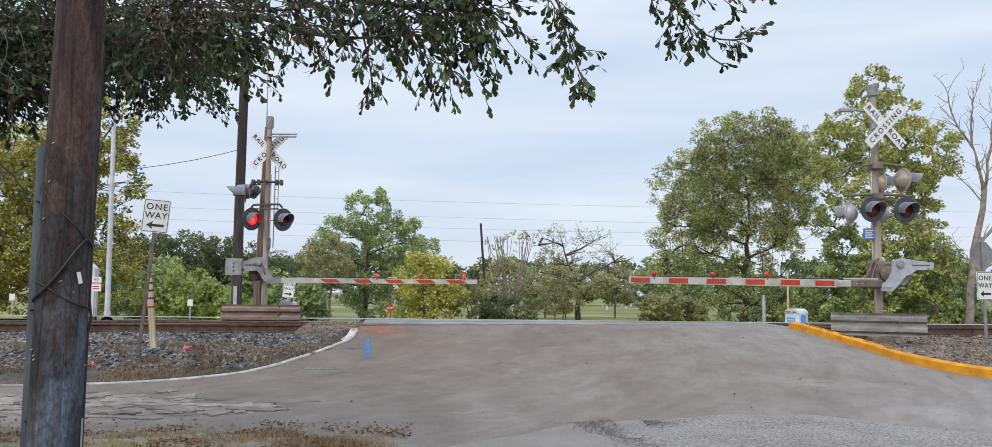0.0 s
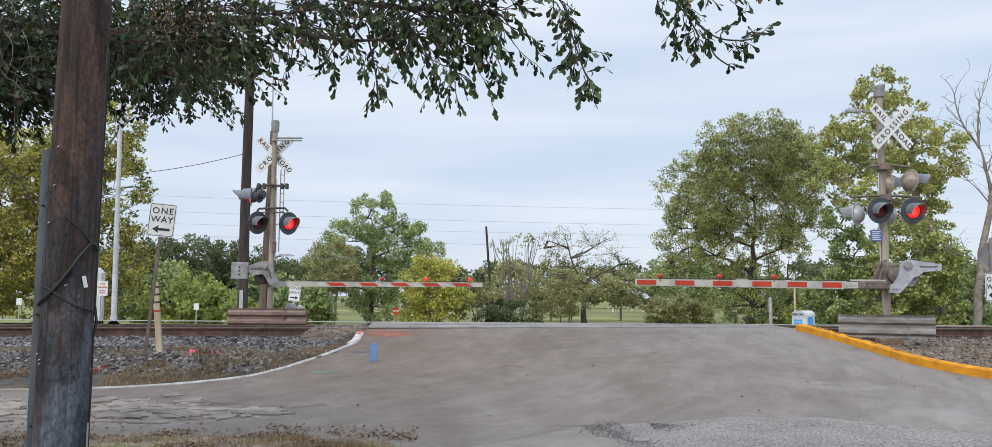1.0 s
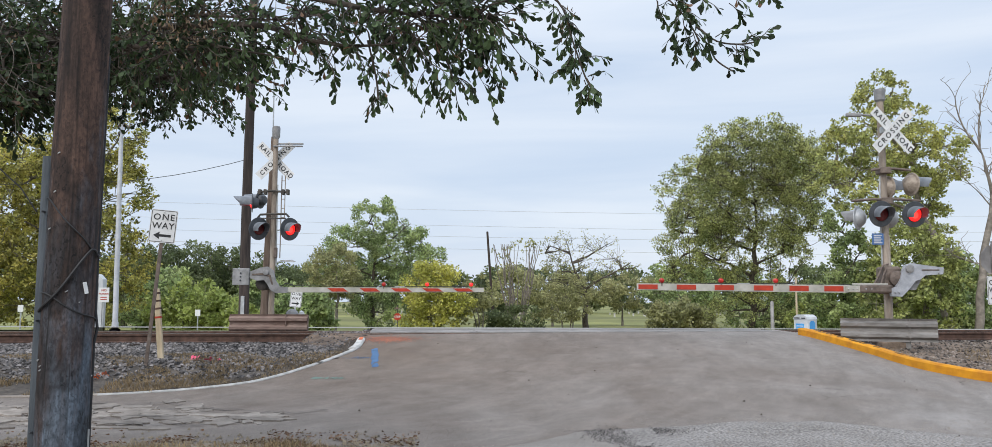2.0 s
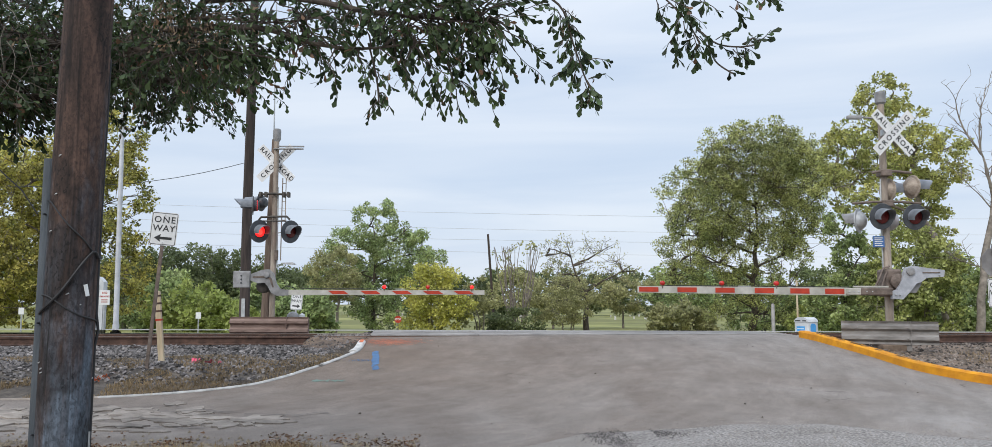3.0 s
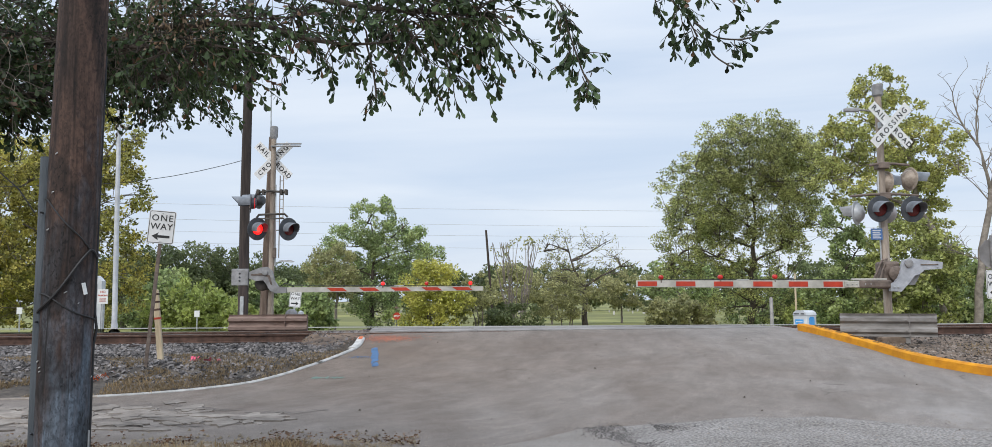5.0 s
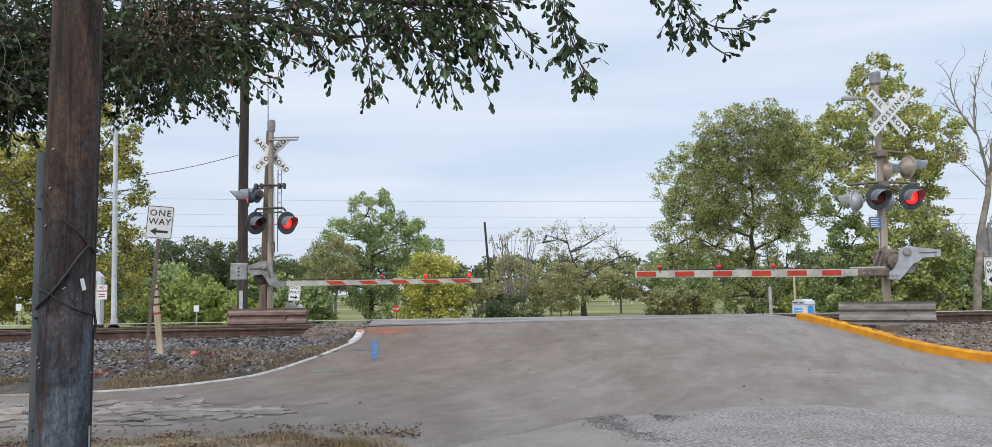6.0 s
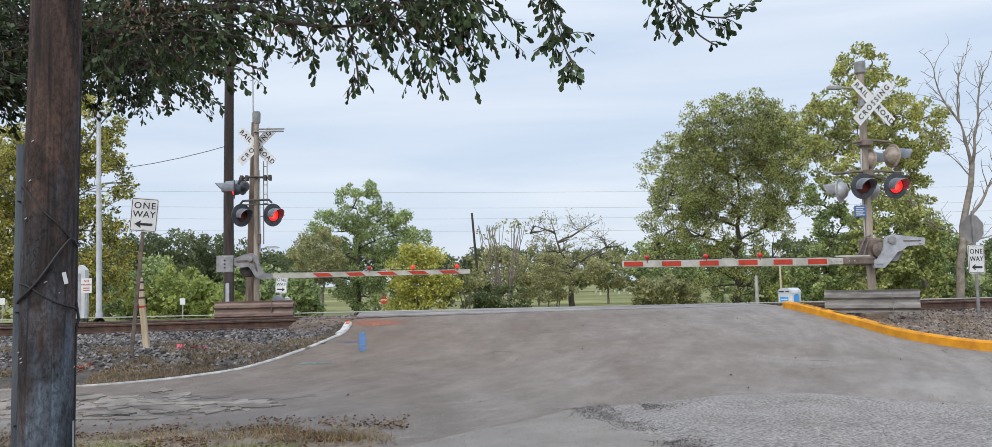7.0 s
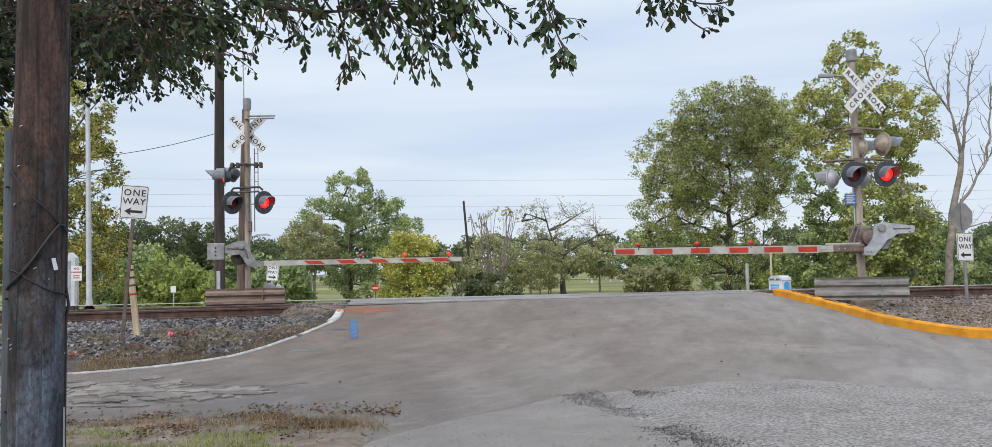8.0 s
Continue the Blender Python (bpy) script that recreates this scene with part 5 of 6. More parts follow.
def tall_pole():
    p = thing("utility_pole", "tall dark creosoted utility pole behind the guard rail", "utility pole", pose(-8.345, 27.0, 0.5))
    part("shaft", Geo().tube([(0, 0, -0.3), (-0.02, 0, 4), (0, 0, 9), (0, 0, 13)], [0.17, 0.16, 0.145, 0.13], 20), M_DARKPOLE, p, smooth=True)
    part("marker_strip", Geo().box(-0.06, -0.185, 0.2, 0.06, -0.165, 1.25, 0.005), M_GALV, p, "pale guard strip at the foot")
    part("drop_wire", Geo().tube([(-0.1, 0, 5.80)] + [(-0.1 - 6.0 * t, 0.2 * t, 5.80 - 0.78 * t - 0.85 * t * (1 - t)) for t in (0.1, 0.25, 0.4, 0.55, 0.7, 0.85, 1)] + [(-14, 0.5, 4.9)], 0.011, 5), M_WIRE, p, "slack wire hanging from the pole")


tall_pole()


def wood_post():
    p = thing("signal_post", "old brown timber post with a thin whip aerial behind the mast", "post", pose(-6.12, 21.7, 0.7))
    part("shaft", Geo().tube([(-0.06, 0, -0.2), (0.0, 0, 2.2), (0.09, 0, 5.3)], [0.12, 0.095, 0.08], 16, 0.08), M_BROWNPOST, p, smooth=True)
    part("brace", Geo().tube([(0.20, 0, 0.0), (0.08, 0, 1.7)], 0.07, 8), M_BROWNPOST, p, smooth=True)
    part("aerial", Geo().tube([(0.06, 0, 4.8), (0.03, 0, 7.6), (0.02, 0, 9.8)], [0.02, 0.016, 0.008], 6), M_GALV, p, smooth=True)


wood_post()


def light_pole():
    p = thing("light_pole", "slim pale galvanised steel pole on a flange", "pole", pose(-12.1, 26.0, 0.62))
    part("shaft", Geo().tube([(0, 0, 0), (-0.05, 0, 3.6), (-0.1, 0, 7.15)], [0.085, 0.075, 0.06], 16), M_PALESTEEL, p, smooth=True)
    part("base_flange", Geo().lathe([(0.16, 0), (0.16, 0.06), (0.10, 0.10), (0.10, 0.3)], None, 12), M_PALESTEEL, p)
    part("cap", Geo().box(-0.22, -0.05, 7.15, 0.02, 0.05, 7.25, 0.02), M_PALESTEEL, p)


light_pole()


def white_cabinet():
    c = thing("equipment_post", "narrow white signal equipment post with peaked top", "utility post", pose(-11.68, 24.0, 0.66))
    part("housing", Geo().prism([(-0.15, 0), (0.15, 0), (0.15, 1.55), (0, 1.70), (-0.15, 1.55)], -0.12, 0.12), M_WHITEPLASTIC, c)
    part("door_panel", Geo().box(-0.11, -0.13, 0.1, 0.03, -0.12, 1.45, 0.004), M_CAST, c)
    part("side_pipe", Geo().tube([(0.2, -0.1, 0), (0.2, -0.1, 1.2)], 0.04, 8), M_GALV, c, smooth=True)


white_cabinet()


def parking_sign():
    s = thing("parking_sign", "small white no parking sign on a thin post", "traffic sign", pose(-11.3, 23.5, 0.66))
    part("post", Geo().tube([(0, 0.02, -0.2), (0, 0.02, 1.3)], 0.02, 6), M_GALV, s)
    pl = part("sign_plate", Geo().box(-0.15, -0.006, 0.88, 0.15, 0.004, 1.30, 0.002), M_SIGNWHITE, s)
    lettering("NO", 0.09, M_RED, pl, pose(0, -0.008, 1.22) @ FRONT)
    lettering("PARKING", 0.062, M_RED, pl, pose(0, -0.008, 1.12) @ FRONT)
    for k in range(2):
        part("text_bar", Geo().box(-0.09, -0.009, 0.95 + k * 0.06, 0.09, -0.006, 0.975 + k * 0.06), M_RED, pl)


parking_sign()


def small_marker(x, y, z, h, w, label):
    s = thing("marker_post", label, "marker", pose(x, y, z), "small white markers")
    part("post", Geo().tube([(0, 0, -0.2), (0, 0, h)], 0.03, 6), M_GALV, s)
    part("plate", Geo().box(-w / 2, -0.04, h - w * 1.2, w / 2, -0.03, h, 0.003), M_SIGNWHITE, s)


def thin_post(x, y, z0, z1, r, material, label):
    s = thing("marker_post", label, "post", pose(x, y, z0), "thin posts beyond the tracks")
    part("shaft", Geo().lathe([(r, -0.3), (r, z1 - z0 - r), (r * 0.6, z1 - z0)], None, 10), material, s, smooth=True)
    part("foot_collar", Geo().lathe([(r * 1.5, -0.1), (r * 1.5, 0.08), (r, 0.1)], None, 10), M_CASTDIRTY, s)


thin_post(10.95, 30.0, 0.6, 2.5, 0.035, M_STAKE, "thin pale yellow marker post beyond the tracks")
thin_post(13.4, 40.0, -0.2, 1.65, 0.09, M_SIGNBACK, "short grey concrete post beyond the tracks")
small_marker(-14.6, 40.0, -0.2, 1.35, 0.26, "small white marker plate on a thin post")
small_marker(-18.6, 32.0, 0.45, 0.95, 0.22, "small white marker plate beside the bushes")


def donation_bin():
    b = thing("white_bin", "white plastic bin with sloped lid and blue labels", "bin", pose(9.0, 24.0, 0.74, 0, 0, -62))
    part("body", Geo().box(-0.25, -0.20, 0, 0.25, 0.20, 0.36, 0.02), M_WHITEPLASTIC, b)
    part("lid", Geo().prism([(-0.26, 0.36), (0.26, 0.36), (0.225, 0.44), (0.12, 0.50), (-0.12, 0.50), (-0.225, 0.44)], -0.21, 0.21), M_WHITEPLASTIC, b)
    part("label", Geo().box(-0.17, -0.208, 0.10, 0.13, -0.20, 0.24), M_BLUELABEL, b, "blue printed label")
    part("text_bar", Geo().box(-0.14, -0.212, 0.16, 0.10, -0.208, 0.18), M_SIGNWHITE, b)
    door = [(-0.11, 0.05), (0.11, 0.05), (0.11, 0.26), (0.06, 0.32), (-0.06, 0.32), (-0.11, 0.26)]
    part("hatch", Geo().prism(door, -0.004, 0.004), M_BLUELABEL, b, "blue arched hatch in the side", m=pose(0.252, 0, 0, 0, 0, 90))
    part("text_bar", Geo().box(-0.21, -0.218, 0.385, -0.02, -0.21, 0.415), M_SIGNBLACK, b)
    part("text_bar", Geo().box(0.05, -0.218, 0.385, 0.18, -0.21, 0.415), M_SIGNBLACK, b)


donation_bin()


def pedestals():
    g = thing("cable_pedestal", "grey rounded cable pedestal behind the guard rail", "utility box", pose(-5.55, 22.2, 0.8))
    part("shell", Geo().lathe([(0.17, 0), (0.17, 0.4), (0.15, 0.5), (0.09, 0.56), (0.01, 0.58)], None, 20), M_CASTDIRTY, g, smooth=True)
    w = thing("cable_pedestal", "white cable pedestal behind the guard rail", "utility box", pose(-5.25, 22.0, 0.8))
    part("shell", Geo().lathe([(0.09, 0), (0.09, 0.4), (0.07, 0.50), (0.01, 0.54)], None, 16), M_WHITEPLASTIC, w, smooth=True)


pedestals()


def cobra_light(x, y, z, h, label):
    s = thing("street_lamp", label, "street lamp", pose(x, y, z))
    part("pole", Geo().tube([(-1.05, 0, 0), (-1.05, 0, h - 0.3)], [0.09, 0.06], 10), M_CASTDIRTY, s, smooth=True)
    part("arm", Geo().tube([(-1.05, 0, h - 0.3), (-0.9, 0, h - 0.08), (-0.4, 0, h)], 0.03, 8), M_CASTDIRTY, s, smooth=True)
    part("head", Geo().add([(-0.45, -0.09, h - 0.02), (0.25, -0.14, h - 0.06), (0.45, 0, h - 0.02), (0.25, 0.14, h - 0.06), (-0.45, 0.09, h - 0.02), (-0.45, 0, h + 0.08), (0.2, 0, h + 0.1)],
                           [(0, 1, 6, 5), (1, 2, 6), (2, 3, 6), (3, 4, 5, 6), (0, 5, 4), (0, 4, 3, 2, 1)]), M_CASTDIRTY, s)


cobra_light(-10.1, 40.0, -0.4, 5.5, "grey cobra-head street lamp seen past the signal")
cobra_light(-13.3, 52.0, -1.0, 5.1, "grey cobra-head street lamp farther down the street")


def stop_sign():
    s = thing("stop_sign", "red octagonal stop sign on a dark post in the park", "traffic sign", pose(-8.76, 72.0, -1.75))
    part("post", Geo().tube([(0, 0.03, -0.1), (0, 0.03, 3.0)], 0.04, 6), M_POSTDARK, s)
    pl = part("octagon_plate", Geo().lathe([(0.33, 0), (0.33, 0.012)], pose(0, 0, 1.97, 90) @ pose(0, 0, 0, 0, 0, 22.5), 8), M_RED, s)
    lettering("STOP", 0.22, M_SIGNWHITE, pl, pose(0, -0.02, 1.97) @ FRONT, bold=0.006, spacing=1.0)
    part("upper_plate", Geo().prism([(-0.32, 2.70), (-0.05, 2.62), (0.22, 2.70), (-0.05, 2.82)], -0.01, 0.0), M_BROWNPOST, s, "small brown plate above")


stop_sign()


def far_pole_line():
    p = thing("utility_pole", "old leaning wooden pole in the park beyond", "utility pole", pose(-0.33, 95.0, -2.0))
    part("shaft", Geo().tube([(0, 0, -0.2), (-0.45, 0, 6), (-0.86, 0, 11.7)], [0.17, 0.15, 0.13], 10), M_DARKPOLE, p, smooth=True)


far_pole_line()

for (xa, za), (xb, zb) in (((-37.8, 13.3), (18.2, 12.15)), ((-37.7, 11.5), (18.2, 10.3)), ((-37.6, 10.1), (18.2, 9.1)), ((-37.6, 8.75), (18.15, 7.6))):
    k = 110 / 95
    pts = [((xa + (xb - xa) * t) * k, 110, 1.6 + ((za + (zb - za) * t) - 1.6) * k - 0.8 * (1 - (2 * t - 1) ** 2) * 0.0) for t in (-1.0, -0.5, 0, 0.25, 0.5, 0.75, 1, 1.5, 2)]
    pts = [(x, y, z - 0.5 * (1 - ((x + 11) / 60) ** 2)) for x, y, z in pts]
    solid("power_line", Geo().tube(pts, 0.021, 4), M_PALESTEEL, "thin grey overhead power line crossing the sky", "cable", group="overhead power lines")


# ---- trees ----
def leaf_cloud(centres, radii, count, size, seed, flat=0.75, droop=0.0):
    """Many small folded leaves spread through round clumps."""
    rs = np.random.RandomState(seed)
    c, r = np.asarray(centres, float), np.asarray(radii, float)
    w = r ** 2
    k = rs.choice(len(c), count, p=w / w.sum())
    d = rs.normal(size=(count, 3))
    d /= np.linalg.norm(d, axis=1)[:, None]
    rad = rs.uniform(0.25, 1.0, count) ** 0.6 * (1 + 0.25 * rs.normal(size=count).clip(-1, 1))
    p = c[k] + d * (r[k] * rad)[:, None] * (1, 1, flat)
    a = rs.normal(size=(count, 3)) + d * 0.6 + (0, 0, -droop)
    a /= np.linalg.norm(a, axis=1)[:, None]
    b = np.cross(a, rs.normal(size=(count, 3)))
    b /= np.linalg.norm(b, axis=1)[:, None] + 1e-9
    n = np.cross(a, b)
    s = size * rs.uniform(0.6, 1.35, count)[:, None]
    v = np.stack([p - a * s * 0.5, p + b * s * 0.32 + n * s * 0.08, p + a * s * 0.5, p - b * s * 0.32 + n * s * 0.08], 1).reshape(-1, 3)
    q = np.arange(count) * 4
    f = np.stack([q, q + 1, q + 2, q + 3], 1)
    return Geo_np(v, f)


class Geo_np(Geo):
    def __init__(self, v, f):
        self.v, self.f, self.n = [v], [tuple(x) for x in f.tolist()], len(v)


def limb(g, a, b, r0, r1, rnd, bend=0.12, n=6, steps=5):
    a, b = Vector(a), Vector(b)
    l = (b - a).length
    pts, o = [], Vector((rnd.uniform(-1, 1), rnd.uniform(-1, 1), rnd.uniform(-0.3, 1))) * bend * l
    for i in range(steps + 1):
        t = i / steps
        pts.append(a.lerp(b, t) + o * (4 * t * (1 - t)) * 0.6 + Vector((rnd.uniform(-1, 1), rnd.uniform(-1, 1), rnd.uniform(-1, 1))) * 0.02 * l * (0 < i < steps))
    g.tube(pts, [r0 + (r1 - r0) * i / steps for i in range(steps + 1)], n)
    return pts


def tree(name, base, trunk_to, r, crowns, clump, n_clumps, leaves, size, leaf_mat, bark, label, category="tree", seed=1, flat=0.8, twigs=True, stems=1, limbs=3):
    """A tree: trunk, limbs to its clumps, and leaves. crowns: ellipsoids (x, y, z, rx, ry, rz) from the base."""
    rnd = random.Random(seed)
    t = thing(name, label, category, pose(*base))
    g = Geo()
    forks = []
    for s in range(stems):
        off = Vector((0, 0, 0)) if stems == 1 else Vector((rnd.uniform(-1, 1) * 0.5, rnd.uniform(-0.4, 0.4), 0))
        top = Vector(trunk_to) + (off * (6 if stems > 10 else 3) if stems > 1 else Vector((0, 0, 0)))
        forks += limb(g, Vector((0, 0, -0.4)) + off, top, r, r * 0.45, rnd, 0.05, 10, 7)[2:]
    cs, rr = [], []
    vol = [c[3] * c[5] * (c[6] if len(c) > 6 else 1) for c in crowns]
    for c in crowns:
        for _ in range(limbs if twigs else 0):
            e = Vector((c[0] + rnd.uniform(-0.6, 0.6) * c[3], c[1] + rnd.uniform(-0.5, 0.5) * c[4], c[2] + rnd.uniform(-0.3, 0.7) * c[5]))
            f = min(forks, key=lambda q: (q - e).length + max(0, q.z - e.z + 0.25 * (e - q).length) * 2)
            forks = forks + limb(g, f, e, r * 0.38, r * 0.12, rnd, 0.12, 6, 5)[2:]
    for _ in range(n_clumps):
        c = rnd.choices(crowns, vol)[0]
        while True:
            d = Vector((rnd.uniform(-1, 1), rnd.uniform(-1, 1), rnd.uniform(-1, 1)))
            if 0.2 < d.length < 1:
                break
        d = d.normalized() * (d.length ** 0.6) * rnd.uniform(0.82, 1.13)
        p = Vector((c[0] + d.x * c[3], c[1] + d.y * c[4], c[2] + d.z * c[5]))
        cs.append(p[:])
        rr.append(clump * rnd.uniform(0.5, 1.35))
        if twigs:
            f = min(forks, key=lambda q: (q - p).length + max(0, q.z - p.z) * 1.5)
            l = (p - f).length
            twig = limb(g, f, p, min(r * 0.12, 0.010 * l + 0.010), 0.007, rnd, 0.2, 4, 4)
            if len(cs) % 3 == 0:
                forks.append(twig[2])
    part("trunk", g, bark, t, smooth=True)
    if leaves:
        part("crown", leaf_cloud(cs, rr, leaves, size, seed + 50, flat), leaf_mat, t)
    return t


# the broad tree right of the road beyond the gate
tree("tree", (23.2, 75.0, -1.8), (0.7, 0, 9.5), 0.36, [(0.6, 0, 13.6, 7.2, 6, 5.4), (0.9, 0, 16.2, 5.8, 5, 4.4), (4.2, 0, 15.8, 3.4, 4, 3.6), (-4.0, 0, 13.0, 4.4, 4.5, 4.2), (-5.2, 0, 8.8, 3.4, 4, 3.2), (-6.4, 0, 5.8, 2.2, 3, 1.6, 0.8), (0.0, 0, 8.6, 6.0, 5, 2.8, 0.55), (4.6, 0, 9.8, 2.8, 4, 2.8, 0.45), (0.8, 0, 5.4, 4.6, 4, 1.6, 0.9), (0, 0, 3.0, 4.4, 3, 2.0, 0.6)], 0.5, 1900, 112000, 0.178, M_BIGLEAF, M_DARKBARK, "broad dense green deciduous tree with spreading limbs", seed=11, limbs=5)
# tall cottonwood with pale yellow-green leaves
tree("tree", (33.3, 60.0, -0.7), (-2.4, 0, 12.4), 0.34, [(-4.5, 0, 17.5, 2.1, 2.2, 2.0), (-4.6, 0, 14.8, 3.9, 3.5, 2.8), (-1.3, 0, 13.2, 2.6, 3, 2.6, 1.2), (-7.6, 0, 13.2, 2.0, 2.5, 2.6), (-3.6, 0, 11.0, 3.4, 3, 2.2, 0.8), (-7.7, -1, 11.2, 1.8, 2.5, 2.6), (-0.2, 2, 10.6, 1.7, 1.6, 2.0, 1.2), (0.4, 2.5, 7.6, 1.6, 1.6, 2.8, 1.2), (-3.0, 2, 8.4, 1.6, 1.6, 1.6, 0.3)], 0.52, 330, 22500, 0.25, M_POPLEAF, M_PALEBARK, "tall cottonwood with sparse yellowing leaves and pale trunk", seed=12, limbs=3)
tree("tree", (29.2, 57.0, -0.7), (0.2, 0, 4.0), 0.12, [(-0.4, 0, 4.6, 2.9, 2.5, 3.6), (1.4, 0, 3.2, 1.6, 2, 2.8), (-2.4, 0, 2.6, 1.8, 2, 2.4)], 0.55, 160, 11500, 0.27, M_YOUNGLEAF, M_BARK, "young light green tree behind the signal mast", seed=29, stems=3)
tree("tree", (26.6, 62.0, -0.7), (-0.4, 0, 4.0), 0.2, [(0.6, 0, 5.2, 1.6, 2, 2.8), (-0.4, 0, 8.2, 1.2, 1.5, 1.8, 0.7), (-1.3, -1, 2.4, 2.8, 2, 2.2)], 0.5, 150, 10500, 0.25, M_MIDLEAF, M_DARKBARK, "dark green understorey tree behind the signal mast", seed=13)
# bare dead tree
def dead_tree():
    rnd = random.Random(21)
    t = thing("dead_tree", "tall bare dead tree with pale forking limbs", "tree", pose(33.0, 55.0, -0.6))
    g = Geo()
    limb(g, (-0.9, 0, -0.3), (0.65, 0, 9.6), 0.30, 0.17, rnd, 0.04, 10, 7)
    part("trunk", g, M_PALEBARK, t, smooth=True)
    for a, b, r in (((0.6, 0, 9.4), (-0.1, 0, 12.7), 0.13), ((-0.1, 0, 12.6), (-1.6, 0, 16.2), 0.085), ((-0.1, 0, 12.6), (0.35, 0, 16.3), 0.075), ((0.65, 0, 9.5), (1.3, 0, 13.0), 0.12), ((1.3, 0, 12.9), (2.2, 0, 16.4), 0.08), ((0.1, 0, 5.6), (2.7, 0.3, 9.2), 0.13), ((2.6, 0.3, 9.0), (3.2, 0.3, 14.2), 0.09), ((0.55, 0, 8.6), (-1.5, 0, 10.8), 0.05), ((-0.1, 0, 4.6), (-2.4, 0, 5.4), 0.05), ((-0.2, 0, 4.0), (2.8, 0, 4.8), 0.07)):
        g = Geo()
        pts = limb(g, a, b, r, r * 0.35, rnd, 0.1, 7, 6)
        for k in range(9):
            s = rnd.choice(pts[1:])
            d = (Vector(b) - Vector(a)).normalized() + Vector((rnd.uniform(-1, 1), rnd.uniform(-0.6, 0.6), rnd.uniform(-0.3, 0.9)))
            e = s + d.normalized() * rnd.uniform(0.7, 2.0)
            tw = limb(g, s, e, r * 0.3, 0.014, rnd, 0.15, 5, 4)
            for _ in range(2):
                q = rnd.choice(tw[1:])
                limb(g, q, q + Vector((rnd.uniform(-1, 1), 0, rnd.uniform(-0.2, 1))) * rnd.uniform(0.4, 1.0), 0.016, 0.008, rnd, 0.2, 4, 3)
        part("limb", g, M_PALEBARK, t, smooth=True)


dead_tree()

# trees and scrub along the park beyond the gap
tree("tree", (-14.4, 95.0, -2.0), (0.2, 0, 9.0), 0.3, [(0.2, 0, 13.2, 3.0, 3, 2.6), (-1.8, 0, 10.2, 4.6, 4, 2.2), (2.8, 0, 9.6, 4.2, 4, 2.4), (-5.0, 0, 7.4, 3.0, 3, 2.6), (4.2, 0, 11.6, 1.6, 2, 1.6), (5.8, 0, 7.8, 3.2, 3, 2.4), (0.5, 0, 5.4, 6.2, 4, 3.8, 0.7), (1.8, -1, 2.6, 3.6, 3, 2.4, 0.7)], 0.66, 340, 35000, 0.245, M_MIDLEAF, M_DARKBARK, "vine-covered green tree with an uneven crown", seed=14)
tree("tree", (-17.6, 88.0, -2.0), (0.5, 0, 5.0), 0.2, [(0, 0, 7.0, 3.0, 3, 2.6), (0.4, 0, 5.0, 2.6, 3, 1.5)], 0.6, 110, 8500, 0.25, M_OLIVELEAF, M_PALEBARK, "small dull green tree in the park", seed=15)
tree("tree", (-6.8, 85.0, -1.9), (0.0, 0, 3.0), 0.14, [(-0.2, 0, 5.0, 3.2, 2.5, 2.4), (0.4, 0, 2.6, 3.9, 2.5, 2.2)], 0.8, 110, 10000, 0.30, M_YELLOWLEAF, M_BARK, "yellow-green leafy small tree", seed=16, stems=3)
tree("tree", (-1.7, 88.0, -1.9), (0.0, 0, 3.0), 0.1, [(0, 0, 4.3, 2.2, 2, 1.8), (-1.0, 0, 2.4, 2.5, 2, 1.9)], 0.7, 34, 2900, 0.30, M_OLIVELEAF, M_BARK, "thin olive shrub tree beside the old pole", seed=17, stems=3)
tree("tree", (2.3, 96.0, -2.0), (0.2, 0, 10.2), 0.07, [(0.2, 0, 9.6, 3.0, 1.5, 1.6), (0.2, 0, 5.5, 3.0, 1.5, 2.5)], 0.35, 60, 420, 0.32, M_OLIVELEAF, M_PALEBARK, "cluster of tall thin bare stems", seed=18, stems=24)
tree("bush", (2.3, 92.0, -2.0), (0, 0, 1.5), 0.1, [(0, 0, 1.6, 3.4, 2, 2.0), (-2.0, 0, 1.4, 2.0, 2, 1.6)], 0.7, 36, 4200, 0.30, M_DARKLEAF, M_BARK, "dark green bush at the foot of the bare stems", "bush", seed=19)
tree("tree", (10.4, 98.0, -2.0), (0.1, 0, 5.0), 0.42, [(0.2, 0, 9.2, 4.6, 3, 2.8), (-3.4, 0, 9.6, 2.6, 3, 2.2), (4.6, 0, 7.6, 2.4, 3, 1.6), (-1.5, 0, 6.2, 4.2, 3, 2.0)], 0.42, 420, 1700, 0.23, M_OLIVELEAF, M_DARKBARK, "nearly bare spreading oak with thin brown foliage", seed=20)
tree("bush", (8.2, 95.0, -2.0), (0, 0, 2.4), 0.1, [(0, 0, 4.0, 3.2, 2, 2.2), (-1.0, 0, 2.6, 3.0, 2, 1.6)], 0.5, 90, 6500, 0.22, M_OLIVELEAF, M_BARK, "pale olive leafy shrub under the bare oak", "bush", seed=28, stems=3)
tree("tree", (8.0, 120.0, -2.0), (0, 0, 3.6), 0.2, [(0, 0, 5.2, 5.2, 4, 3.2), (-2.5, 0, 3.4, 4.0, 3, 2.4)], 0.9, 60, 5200, 0.42, M_OLIVELEAF, M_BARK, "dull olive park tree farther off", seed=22)
tree("tree", (19.0, 125.0, -2.0), (0, 0, 3.0), 0.2, [(0, 0, 5.0, 5.6, 4, 2.8)], 0.9, 50, 4800, 0.42, M_OLIVELEAF, M_BARK, "brownish olive park tree farther off", seed=23)
